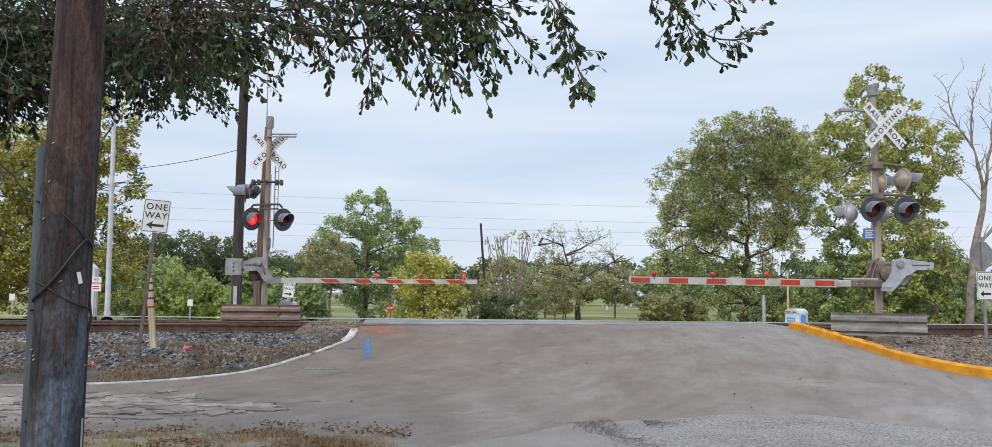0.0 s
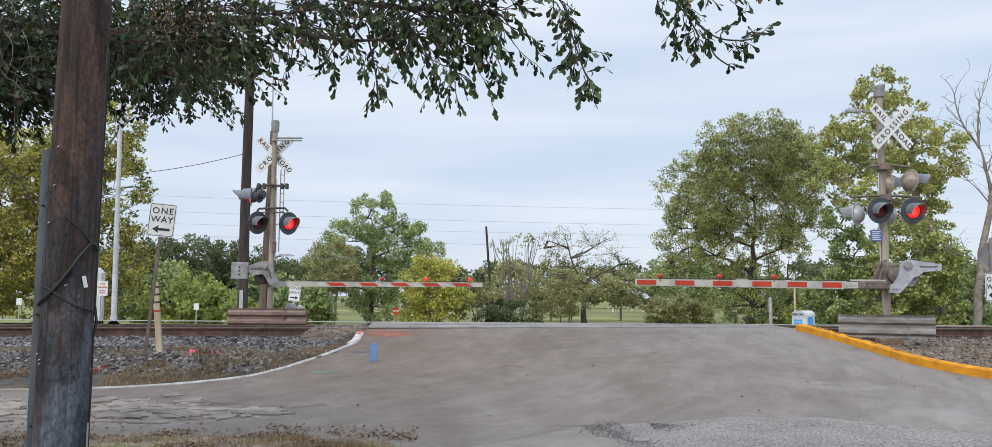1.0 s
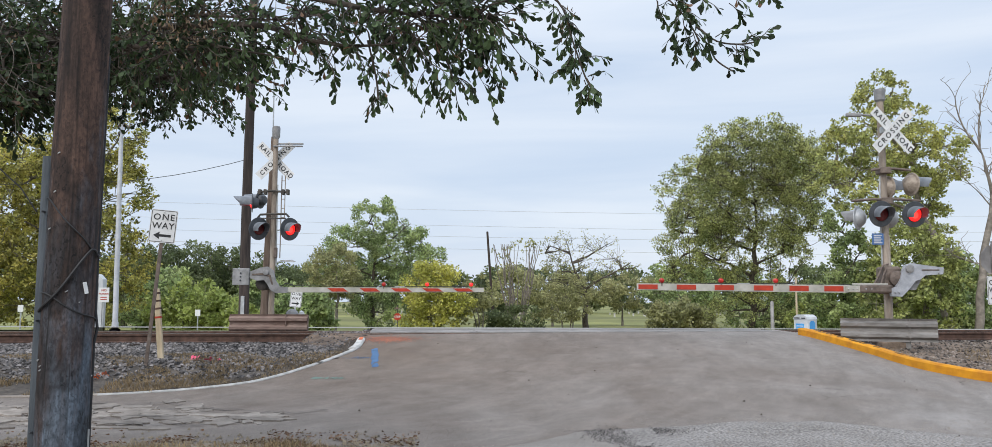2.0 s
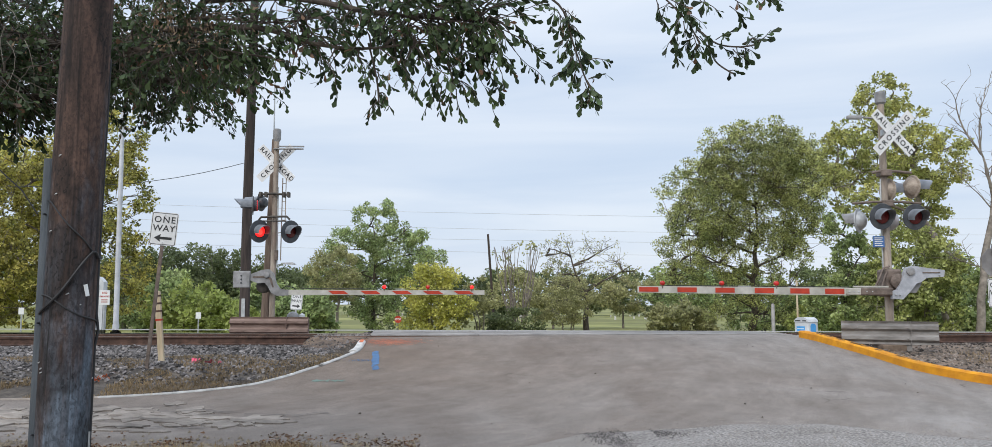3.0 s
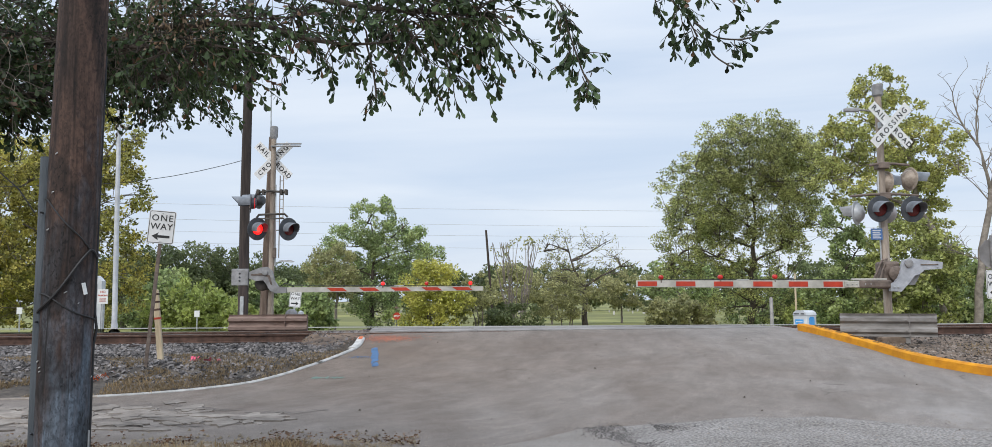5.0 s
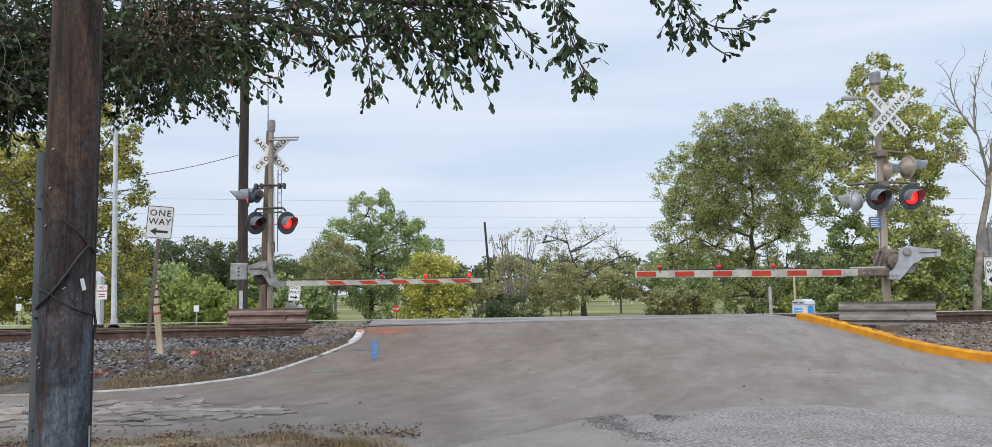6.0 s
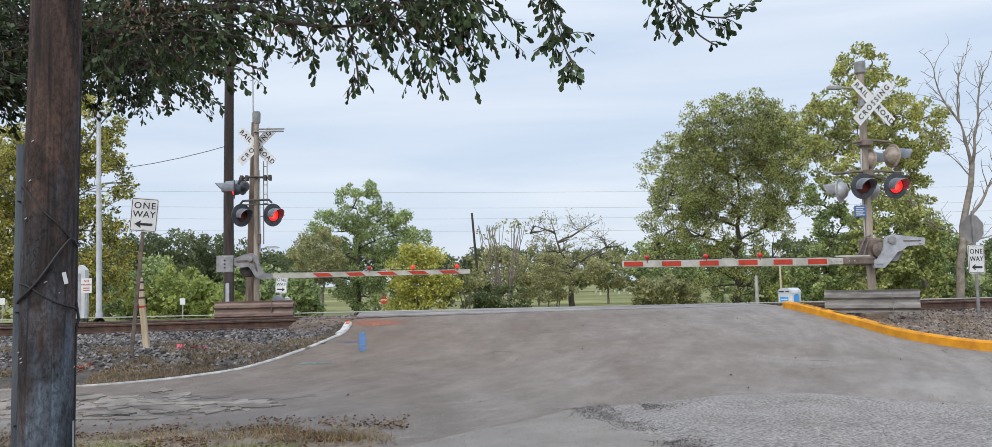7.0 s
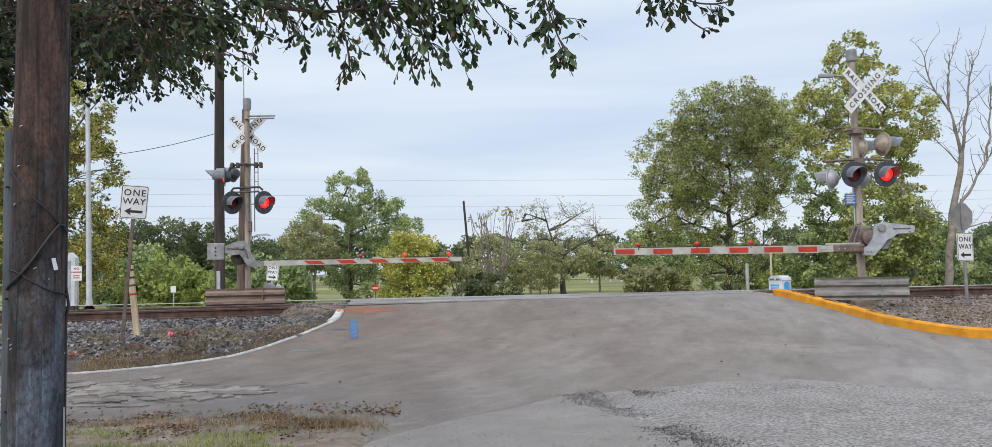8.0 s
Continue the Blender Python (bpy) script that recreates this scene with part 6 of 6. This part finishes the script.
tree("tree", (26.5, 118.0, -2.0), (0, 0, 4.0), 0.2, [(0, 0, 5.4, 5.4, 4, 3.6)], 1.0, 50, 5200, 0.42, M_MIDLEAF, M_BARK, "green park tree behind the gate arm", seed=24)
tree("tree", (3.5, 165.0, -2.0), (0, 0, 5.0), 0.3, [(0, 0, 6.6, 6.5, 4, 4.0), (7.5, 0, 5.2, 6.0, 4, 3.2)], 1.3, 60, 4600, 0.6, M_OLIVELEAF, M_BARK, "dull brownish tree clump across the field", seed=25)

# left: yellowing tree by the tracks, light bushes, dark grove
tree("tree", (-26.0, 48.0, -0.8), (2.0, 0, 9.5), 0.28, [(3.1, 0, 11.8, 2.0, 2.5, 3.0), (2.4, 0, 8.6, 2.9, 3, 3.4), (-0.8, 0, 10.0, 3.2, 3, 3.0), (-2.6, 0, 8.0, 3.8, 3, 3.6), (2.2, 0, 4.2, 3.4, 3, 3.4), (-2.5, 0, 4.0, 4.5, 3, 3.4)], 0.46, 700, 48000, 0.20, M_AUTUMNLEAF, M_BARK, "tall tree with yellowing autumn leaves beside the tracks", seed=26)
tree("tree", (-33.5, 52.0, -0.8), (0.0, 0, 7.0), 0.28, [(0, 0, 9.6, 4.6, 3, 4.2), (0, 0, 4.5, 5.0, 3, 3.6)], 0.7, 260, 24000, 0.26, M_YELLOWLEAF, M_BARK, "yellow-leaved tree at the end of the row", seed=27)
for i, (x, y, h, w, m_, lab) in enumerate(((-23.0, 62, 4.4, 3.6, M_LIMELEAF, "bright lime-green bush beyond the rails"), (-19.6, 60, 3.2, 2.6, M_LIMELEAF, "low lime-green bush beyond the rails"), (-27.5, 66, 5.4, 3.8, M_MIDLEAF, "rounded green bush beyond the rails"), (-16.8, 70, 4.2, 2.8, M_MIDLEAF, "green bush behind the tall pole"), (-21.5, 76, 5.0, 3.6, M_MIDLEAF, "green bush in the hedge beyond"), (30.0, 70, 4.0, 4.5, M_LIMELEAF, "light green bush beside the cottonwood"), (41.0, 62, 4.2, 5.0, M_MIDLEAF, "green scrub beside the dead tree"), (34.6, 64, 4.6, 3.2, M_MIDLEAF, "green scrub between the cottonwood and dead tree"), (37.5, 68, 7.4, 3.6, M_MIDLEAF, "tall green thicket behind the dead tree"), (34.0, 66, 3.2, 3.4, M_OLIVELEAF, "olive scrub under the dead tree"), (20.0, 90, 3.4, 4.0, M_OLIVELEAF, "olive scrub under the broad tree"), (30.0, 92, 6.0, 5.0, M_MIDLEAF, "green thicket behind the mast"))):
    tree("bush", (x, y, zroad(y) - 0.1), (0, 0, h * 0.45), 0.09, [(0, 0, h * 0.55, w, w * 0.7, h * 0.5), (w * 0.3, 0, h * 0.35, w * 0.8, w * 0.6, h * 0.38)], 0.7, 80, 7000, 0.24 + 0.0016 * y, m_, M_BARK, lab, "bush", seed=60 + i, stems=4)
for i, (x, h, w) in enumerate(((-44, 11.4, 6.5), (-37.5, 10.6, 6.0), (-51, 10.0, 6.0), (-30.5, 8.2, 5.0))):
    tree("tree", (x, 112 + 3 * (i % 2), -2.0), (0, 0, h * 0.55), 0.3, [(0, 0, h * 0.68, w, 5, h * 0.34), (0, 0, h * 0.4, w * 1.1, 5, h * 0.36)], 1.1, 170, 17000, 0.40, M_DARKLEAF, M_BARK, "dark green grove tree in the distance", seed=80 + i)


def far_woods():
    rnd = random.Random(31)
    cs, rr = [], []
    for i in range(900):
        x = rnd.uniform(-260, 260)
        h = 13.0 + 3.0 * noise.noise(Vector((x * 0.035, 3, 0))) + 2.5 * noise.noise(Vector((x * 0.13, 9, 0)))
        z = rnd.uniform(0.05, 1) ** 0.8 * h
        cs.append((x, 262 + rnd.uniform(-8, 10), z - 1.5))
        rr.append(rnd.uniform(1.8, 3.4))
    solid("far_woods", leaf_cloud(cs, rr, 100000, 1.1, 33), M_DARKLEAF, "distant dark green woodland edge across the field", "woods", "stuff")
    g = Geo()
    for _ in range(40):
        x, y = rnd.uniform(-60, 70), rnd.uniform(190, 250)
        s, h = rnd.uniform(0.3, 0.6), rnd.uniform(0.5, 0.9)
        g.box(x, y, -2.1, x + s, y + 0.2, -2.1 + h)
    solid("field_markers", g, M_CONCRETE, "tiny pale stones standing in the far field", "stones", "stuff")


far_woods()


# ---- the oak over the street edge ----
def oak_leaves(points, dirs, size, seed):
    """Spatula-shaped leaves of seven corners, gently curled."""
    rs = np.random.RandomState(seed)
    p, a = np.asarray(points), np.asarray(dirs)
    n_ = len(p)
    a = a / np.linalg.norm(a, axis=1)[:, None]
    b = np.cross(a, rs.normal(size=(n_, 3)))
    b /= np.linalg.norm(b, axis=1)[:, None] + 1e-9
    n = np.cross(a, b)
    s = size * rs.uniform(0.6, 1.25, n_)[:, None]
    w = rs.uniform(0.17, 0.28, n_)[:, None] * s
    curl = rs.uniform(-0.1, 0.18, n_)[:, None] * s
    v = np.stack([p, p + a * s * 0.45 + b * w * 0.45, p + a * s * 0.78 + b * w + n * curl * 0.5, p + a * s + b * w * 0.25 + n * curl, p + a * s - b * w * 0.25 + n * curl,
                  p + a * s * 0.78 - b * w + n * curl * 0.5, p + a * s * 0.45 - b * w * 0.45], 1).reshape(-1, 3)
    q = np.arange(n_) * 7
    return Geo_np(v, np.stack([q + i for i in range(7)], 1))


def oak():
    rnd = random.Random(41)
    t = thing("oak_tree", "large oak spreading dark leafy branches over the street edge", "tree", pose(0, 0, 0))
    wood = Geo()
    limb(wood, (-6.6, 7.2, -0.3), (-6.0, 7.0, 3.6), 0.42, 0.32, rnd, 0.03, 14, 7)
    pts, dirs = [], []

    def sprig(at, heading, length, leaves, droop=0.5):
        """A twig with alternate leaves along it."""
        at, h = Vector(at), Vector(heading).normalized()
        line = [at]
        for i in range(4):
            h = (h + Vector((rnd.uniform(-0.35, 0.35), rnd.uniform(-0.35, 0.35), rnd.uniform(-0.25, 0.2) - droop * 0.16))).normalized()
            line.append(line[-1] + h * length / 4)
        wood.tube(line, [0.004, 0.0035, 0.003, 0.0025, 0.002], 4)
        for _ in range(leaves):
            k = rnd.uniform(0.5, 3.99)
            i = int(k)
            p = line[i].lerp(line[i + 1], k - i)
            d = h + Vector((rnd.uniform(-1, 1), rnd.uniform(-1, 1), rnd.uniform(-1, 0.6) - droop * 0.5))
            pts.append(p[:])
            dirs.append(d.normalized()[:])

    def bough(path, r0, spread, sprigs, leaves, droop=0.5, twig=0.32, keep=0.0):
        line = [Vector(q[:]) for q in smooth3(path)]
        wood.tube(line, [max(0.006, r0 * (1 - 0.85 * i / len(line))) for i in range(len(line))], 8, 0.15)
        for _ in range(sprigs):
            i = int(rnd.uniform(keep, 0.999) * (len(line) - 1))
            o = line[i].lerp(line[i + 1], rnd.random())
            d = Vector((rnd.uniform(-1, 1), rnd.uniform(-1, 1), rnd.uniform(-0.9, 0.8)))
            e = o + d * spread * rnd.uniform(0.2, 1.0)
            if spread > 0.2:
                wood.tube([o, o.lerp(e, 0.5) + Vector((0, 0, 0.03)), e], [0.008, 0.006, 0.004], 5)
            sprig(e, d + (line[i + 1] - line[i]).normalized() * 0.6, twig, leaves, droop)

    def smooth3(p):
        out = []
        for i in range(len(p) - 1):
            q = [np.array(p[max(0, min(len(p) - 1, i + j))], float) for j in (-1, 0, 1, 2)]
            for s in range(5):
                u = s / 5
                out.append(0.5 * (2 * q[1] + (q[2] - q[0]) * u + (2 * q[0] - 5 * q[1] + 4 * q[2] - q[3]) * u * u + (3 * q[1] - q[0] - 3 * q[2] + q[3]) * u ** 3))
        out.append(np.array(p[-1], float))
        return [Vector(o) for o in out]

    # dense mass on the near side of the trunk
    bough([(-6.0, 7.0, 3.6), (-4.9, 6.6, 3.85), (-3.6, 6.3, 3.66), (-2.7, 6.1, 3.54), (-2.1, 6.0, 3.50)], 0.05, 0.36, 400, 15, 0.3)
    bough([(-6.0, 7.0, 3.6), (-4.6, 7.4, 3.80), (-3.5, 7.4, 3.68), (-2.7, 7.2, 3.60)], 0.05, 0.34, 470, 17, 0.3)
    bough([(-5.6, 6.8, 3.9), (-4.6, 8.0, 4.25), (-3.8, 8.2, 4.3), (-3.0, 8.0, 4.3)], 0.05, 0.38, 400, 16, 0.3)
    bough([(-5.4, 6.6, 3.4), (-4.5, 6.0, 3.32), (-3.6, 5.8, 3.26)], 0.04, 0.34, 330, 16, 0.4)
    bough([(-6.0, 7.0, 4.4), (-4.0, 6.4, 4.2), (-2.9, 6.1, 4.1), (-2.1, 5.9, 4.05)], 0.05, 0.34, 170, 13, 0.4)
    bough([(-5.4, 7.0, 3.4), (-4.5, 6.4, 3.26), (-3.9, 6.1, 3.18), (-3.3, 6.0, 3.14)], 0.03, 0.24, 170, 15, 0.3, 0.28, 0.25)
    # long boughs across the street edge
    bough([(-2.6, 6.1, 3.70), (-1.75, 5.7, 3.58), (-1.35, 5.6, 3.44), (-0.95, 5.5, 3.36), (-0.5, 5.4, 3.38)], 0.026, 0.22, 46, 9, 0.6, 0.26, 0.25)
    bough([(-2.2, 5.9, 3.86), (-1.5, 5.7, 3.80), (-0.9, 5.6, 3.66), (-0.45, 5.5, 3.58), (0.0, 5.4, 3.52)], 0.030, 0.26, 105, 13, 0.5, 0.3, 0.45)
    bough([(-2.2, 5.9, 3.95), (-1.5, 5.8, 3.92), (-0.7, 5.6, 3.82), (0.0, 5.5, 3.74)], 0.025, 0.22, 60, 11, 0.4, 0.28, 0.3)
    bough([(-2.5, 5.9, 3.72), (-2.0, 5.75, 3.66), (-1.6, 5.65, 3.60), (-1.25, 5.6, 3.62)], 0.014, 0.22, 60, 11, 0.5, 0.27, 0.2)
    bough([(-2.3, 5.8, 3.52), (-1.9, 5.7, 3.40), (-1.6, 5.65, 3.34)], 0.012, 0.16, 40, 10, 0.5, 0.22, 0.1)
    bough([(-0.9, 5.5, 3.40), (-0.84, 5.5, 3.15), (-0.82, 5.5, 2.98)], 0.008, 0.07, 11, 6, 0.9, 0.14, 0.3)
    bough([(-0.5, 5.5, 3.50), (-0.35, 5.5, 3.25), (-0.3, 5.5, 3.10)], 0.01, 0.15, 24, 8, 0.8, 0.2)
    bough([(-0.2, 5.5, 3.55), (-0.12, 5.5, 3.30), (-0.1, 5.5, 3.18)], 0.01, 0.14, 22, 8, 0.8, 0.2)
    # hanging sprays that reach out over the road
    bough([(0.1, 5.5, 3.85), (0.42, 5.5, 3.68), (0.52, 5.5, 3.40), (0.60, 5.5, 3.16), (0.66, 5.5, 3.04)], 0.010, 0.085, 34, 8, 0.9, 0.15, 0.2)
    bough([(0.6, 5.5, 3.98), (1.05, 5.5, 3.80), (1.28, 5.5, 3.60), (1.40, 5.5, 3.40)], 0.010, 0.10, 26, 7, 0.8, 0.15, 0.3)
    bough([(1.38, 5.5, 3.50), (1.52, 5.5, 3.40), (1.68, 5.5, 3.38), (1.80, 5.5, 3.40)], 0.006, 0.04, 12, 6, 0.3, 0.12, 0.2)
    bough([(1.45, 5.5, 3.44), (1.50, 5.5, 3.28), (1.62, 5.5, 3.19)], 0.004, 0.01, 2, 3, 0.4, 0.05, 0.8)
    bough([(0.9, 5.5, 3.95), (1.3, 5.5, 3.78), (1.6, 5.5, 3.74), (1.85, 5.5, 3.76)], 0.008, 0.06, 13, 6, 0.4, 0.14, 0.2)
    # tufts of dead brown leaves caught among the green
    dead_p, dead_d = [], []
    for x, y, z, r, n in ((-2.36, 5.65, 3.72, 0.14, 240), (-2.22, 5.6, 3.62, 0.13, 240), (-2.12, 5.55, 3.48, 0.09, 50), (-1.95, 5.7, 3.62, 0.10, 34), (-1.17, 5.5, 3.54, 0.045, 12), (-0.72, 5.42, 3.20, 0.05, 14), (-0.29, 5.42, 3.56, 0.04, 9), (0.46, 5.42, 3.55, 0.035, 9), (-3.6, 5.8, 3.6, 0.10, 24), (-3.2, 5.9, 3.45, 0.08, 18)):
        for _ in range(n):
            dead_p.append((x + rnd.gauss(0, r), y + rnd.gauss(0, r * 0.6), z + rnd.gauss(0, r * 1.1)))
            dead_d.append((rnd.uniform(-0.6, 0.6), rnd.uniform(-0.6, 0.6), rnd.uniform(-1.2, -0.1)))
    # bare grey twigs
    bare = Geo()
    for x, z in ((-3.5, 3.7), (-3.35, 3.45), (-3.7, 3.3), (-2.3, 3.85)):
        q = Vector((x, 5.6, z))
        for _ in range(3):
            e = q + Vector((rnd.uniform(-0.15, 0.2), rnd.uniform(-0.1, 0.1), rnd.uniform(-0.45, -0.15)))
            limb(bare, q, e, 0.003, 0.0012, rnd, 0.25, 4, 5)
            q = q.lerp(e, 0.5)
    # the rest of the crown overhead
    for k in range(5):
        x, y = rnd.uniform(-11, -6.0), rnd.uniform(4.0, 11)
        bough([(-6.0, 7.0, 4.2), ((-6 + x) / 2, (7 + y) / 2, 5.2), (x, y, rnd.uniform(5.2, 6.6))], 0.09, 0.9, 60, 12, 0.4, 0.4, 0.3)
    limb(wood, (-6.0, 7.0, 3.6), (-5.2, 6.2, 6.0), 0.30, 0.12, rnd, 0.05, 10, 5)
    part("trunk", wood, M_DARKBARK, t, smooth=True)
    pick = [rnd.random() < 0.04 for _ in pts]
    inner = [not k and p[0] < -1.2 for p, k in zip(pts, pick)]
    outer = [not k and p[0] >= -1.2 for p, k in zip(pts, pick)]
    part("crown", oak_leaves([p for p, k in zip(pts, inner) if k], [d for d, k in zip(dirs, inner) if k], 0.068, 5), M_OAKLEAF, t)
    part("outer_foliage", oak_leaves([p for p, k in zip(pts, outer) if k], [d for d, k in zip(dirs, outer) if k], 0.078, 8), M_OAKLEAF, t)
    part("withered_leaves", oak_leaves([p for p, k in zip(pts, pick) if k], [d for d, k in zip(dirs, pick) if k], 0.07, 6), M_BROWNLEAF, t, "scattered reddish-brown dead leaves")
    tagged(part("dead_tuft", oak_leaves(dead_p, dead_d, 0.034, 7), M_DEADLEAF, t), "tufts of dead tan leaves", kind="stuff")
    tagged(part("bare_twigs", bare, M_BARK, t), "thin bare grey twigs", kind="stuff")


oak()


# ---- verge: soil, grass, fallen leaves, dry weeds ----
def verge_edge(x):
    return 8.35 + 0.18 * math.sin(x * 1.3) + 0.12 * math.sin(x * 3.1 + 1)


xs = [-60, -40, -28, -20] + list(np.arange(-16, -0.4, 0.2))
def verge_z(x, y):
    over = max((y - 8.9 - 0.3 * math.sin(x * 1.7) - 0.2 * noise.noise(Vector((x * 2.3, 5, 0)))) / 0.25, (x + 1.15 + min(5, max(0, 8.4 - y)) * 0.08 + 0.25 * noise.noise(Vector((0, y * 2, 3)))) / 0.3)
    return zroad(y) + 0.03 + 0.025 * noise.noise(Vector((x, y, 1))) - 0.075 * min(1, max(0, over))


grid("verge", xs, [-30, -20, -12, -6] + list(np.arange(-3, 9.9, 0.15)), verge_z, M_LAWN, "dusty soil verge with sparse grass along the street", "verge")


def blades(name, spots, h, w, material, label, seed):
    rs = np.random.RandomState(seed)
    p = np.asarray(spots)
    n_ = len(p)
    a = rs.uniform(0, 6.28, n_)
    lean = rs.normal(size=(n_, 2)) * 0.5
    hh = h * rs.uniform(0.4, 1.2, n_)
    sx, sy = np.cos(a) * w, np.sin(a) * w
    v = np.stack([np.stack([p[:, 0] - sx, p[:, 1] - sy, p[:, 2]], 1), np.stack([p[:, 0] + sx, p[:, 1] + sy, p[:, 2]], 1),
                  np.stack([p[:, 0] + lean[:, 0] * hh + sx * 0.2, p[:, 1] + lean[:, 1] * hh, p[:, 2] + hh], 1)], 1).reshape(-1, 3)
    q = np.arange(n_) * 3
    solid(name, Geo_np(v, np.stack([q, q + 1, q + 2], 1)), material, label, "grass", "stuff")


rnd = random.Random(51)
green, dry, fallen = [], [], []
while len(green) < 20000:
    x, y = rnd.uniform(-9, -1.0), rnd.uniform(5.5, 8.6)
    if x > -1.3 - max(0, 8.4 - y) * 0.08:
        continue
    k = noise.noise(Vector((x * 1.1, y * 1.6, 2)))
    if y < verge_edge(x) - 0.1 and k > 0.02 - 0.22 * (8.2 - y) and rnd.random() < 0.75:
        green.append((x, y, zroad(y) + 0.02))
    elif rnd.random() < 0.05:
        dry.append((x, y, zroad(y) + 0.01))
while len(dry) < 15500:
    x, y = rnd.uniform(-10, -3.0), rnd.uniform(12.6, 17.6)
    e = left_edge(y)
    d = (e - x) if y > 12.9 else (y - 12.55) * 1.5
    if in_left(x, y) and 0.05 < d and rail_y(x) - y > 2.3 and noise.noise(Vector((x * 1.3, y * 1.3, 5))) > -0.2 + 0.3 * (d > 2.5):
        dry.append((x, y, bed_z(x, y)))
while len(dry) < 18000:
    x, y = rnd.uniform(7.4, 15), rnd.uniform(13.4, 17)
    if in_right(x, y) and x > right_edge(y) + 0.3 and noise.noise(Vector((x, y, 5))) > 0.0:
        dry.append((x, y, bed_z(x, y)))
for cx, cy, w, l, n in ((-1.55, 8.55, 0.42, 0.12, 650), (-2.25, 9.05, 0.30, 0.08, 300), (-2.5, 8.75, 0.5, 0.10, 200), (-3.6, 8.9, 0.6, 0.10, 200)):
    for _ in range(n):
        x, y = cx + rnd.gauss(0, w * 0.6), cy + rnd.gauss(0, l)
        dry.append((x, y, max(zroad(y) + 0.005, verge_z(x, y))))
blades("grass", green, 0.075, 0.006, M_GRASSBLADE, "short uneven green grass of the verge", 1)
blades("dry_weeds", dry, 0.075, 0.007, M_DRYGRASS, "dry straw-coloured weeds at the foot of the ballast", 2)
lp, ld = [], []
while len(lp) < 5200:
    x, y = rnd.uniform(-8.5, -0.9), rnd.gauss(8.95, 0.42)
    if 7.6 < y < 10.1 and noise.noise(Vector((x * 1.4, y * 1.4, 8))) > 0.0:
        lp.append((x, y, verge_z(x, y) + 0.012 if y < 8.9 else zroad(y) + 0.015))
        ld.append((rnd.uniform(-1, 1), rnd.uniform(-1, 1), rnd.uniform(-0.1, 0.2)))
solid("fallen_leaves", oak_leaves(lp, ld, 0.05, 9), M_BROWNLEAF, "brown fallen oak leaves along the street edge", "leaves", "stuff")


def grit(name, count, place, lo, hi, material, label, seed):
    rnd, g = random.Random(seed), Geo()
    made = 0
    while made < count:
        q = place(rnd)
        if q is None:
            continue
        x, y, z = q
        r = rnd.uniform(lo, hi)
        a = rnd.uniform(0, 6.28)
        c, d = math.cos(a) * r, math.sin(a) * r
        g.add([(x - c, y - d, z - r * 0.3), (x + d, y - c, z - r * 0.3), (x + c, y + d, z - r * 0.3), (x - d, y + c, z - r * 0.3), (x + r * 0.2, y - r * 0.1, z + r * 0.8)], [(0, 1, 4), (1, 2, 4), (2, 3, 4), (3, 0, 4)])
        made += 1
    solid(name, g, material, label, "gravel", "stuff")


def loose_patch(rnd):
    t = rnd.random()
    if t < 0.2:
        x, y = 1.75 + rnd.gauss(0, 0.28), 10.1 + rnd.gauss(0, 0.13)
    else:
        y = 10.15 - 3.2 * rnd.random()
        x = 1.08 + 0.3 * (10.15 - y) + rnd.gauss(0.12, 0.14)
    return (x, y, zroad(y) + 0.016) if noise.noise(Vector((x * 2.6, y * 1.6, 1))) > -0.12 else None


def street_grit(rnd):
    x, y = rnd.uniform(-1.0, 9.0), rnd.uniform(7.2, 11.0)
    return (x, y, zroad(y) + 0.016) if x > -0.9 - max(0, 8.4 - y) * 0.08 else None


def road_litter(rnd):
    x, y = rnd.uniform(-5, 7), rnd.uniform(9.5, 17.5)
    return (x, y, zroad(y) + 0.01) if (y < 12.2 or left_edge(y) + 0.3 < x) and x < right_edge(max(y, 13.2)) - 0.4 else None


def verge_crumbs(rnd):
    x, y = rnd.uniform(-9, -0.9), rnd.gauss(9.0, 0.35)
    return (x, y, max(zroad(y) + 0.012, verge_z(x, y))) if noise.noise(Vector((x * 1.2, y * 1.2, 6))) > -0.15 else None


def kerb_soil(rnd):
    i = rnd.randint(10, len(LINE_L) - 3)
    p = LINE_L[i]
    x, y = p[0] - 0.10 - abs(rnd.gauss(0.08, 0.12)), p[1] + 0.09 + abs(rnd.gauss(0.06, 0.1))
    return (x, y, bed_z(x, y) + 0.02)


grit("loose_chippings", 3400, loose_patch, 0.004, 0.012, M_STONE, "dark loose chippings in a worn patch", 1)
grit("street_grit", 2600, street_grit, 0.004, 0.011, M_PATCH, "pale loose grit on the side street", 2)
grit("road_litter", 28, road_litter, 0.008, 0.022, M_DARKBARK, "small dark bits of debris on the asphalt", 3)
grit("verge_crumbs", 2600, verge_crumbs, 0.008, 0.03, M_DIRT, "crumbled soil and bark along the verge", 4)
def shoulder_grit(rnd):
    x, y = rnd.uniform(-5.0, -2.9), rnd.uniform(16.6, 19.6)
    return (x, y, max(shoulder_z(x, y), bed_z(x, y)) + 0.004) if in_left(x, y) and noise.noise(Vector((x * 2, y * 2, 3))) > -0.2 else None


grit("shoulder_grit", 700, shoulder_grit, 0.008, 0.035, M_STONE, "small dark stones trodden into the dirt", 6)
grit("kerb_soil", 1500, kerb_soil, 0.01, 0.04, M_BALLAST, "dark soil and grit behind the edging", 5)


# ---- what moves: the alternating lights ----
def motions():
    for ob, rows in FLASH:
        walk(ob, rows)


motions()
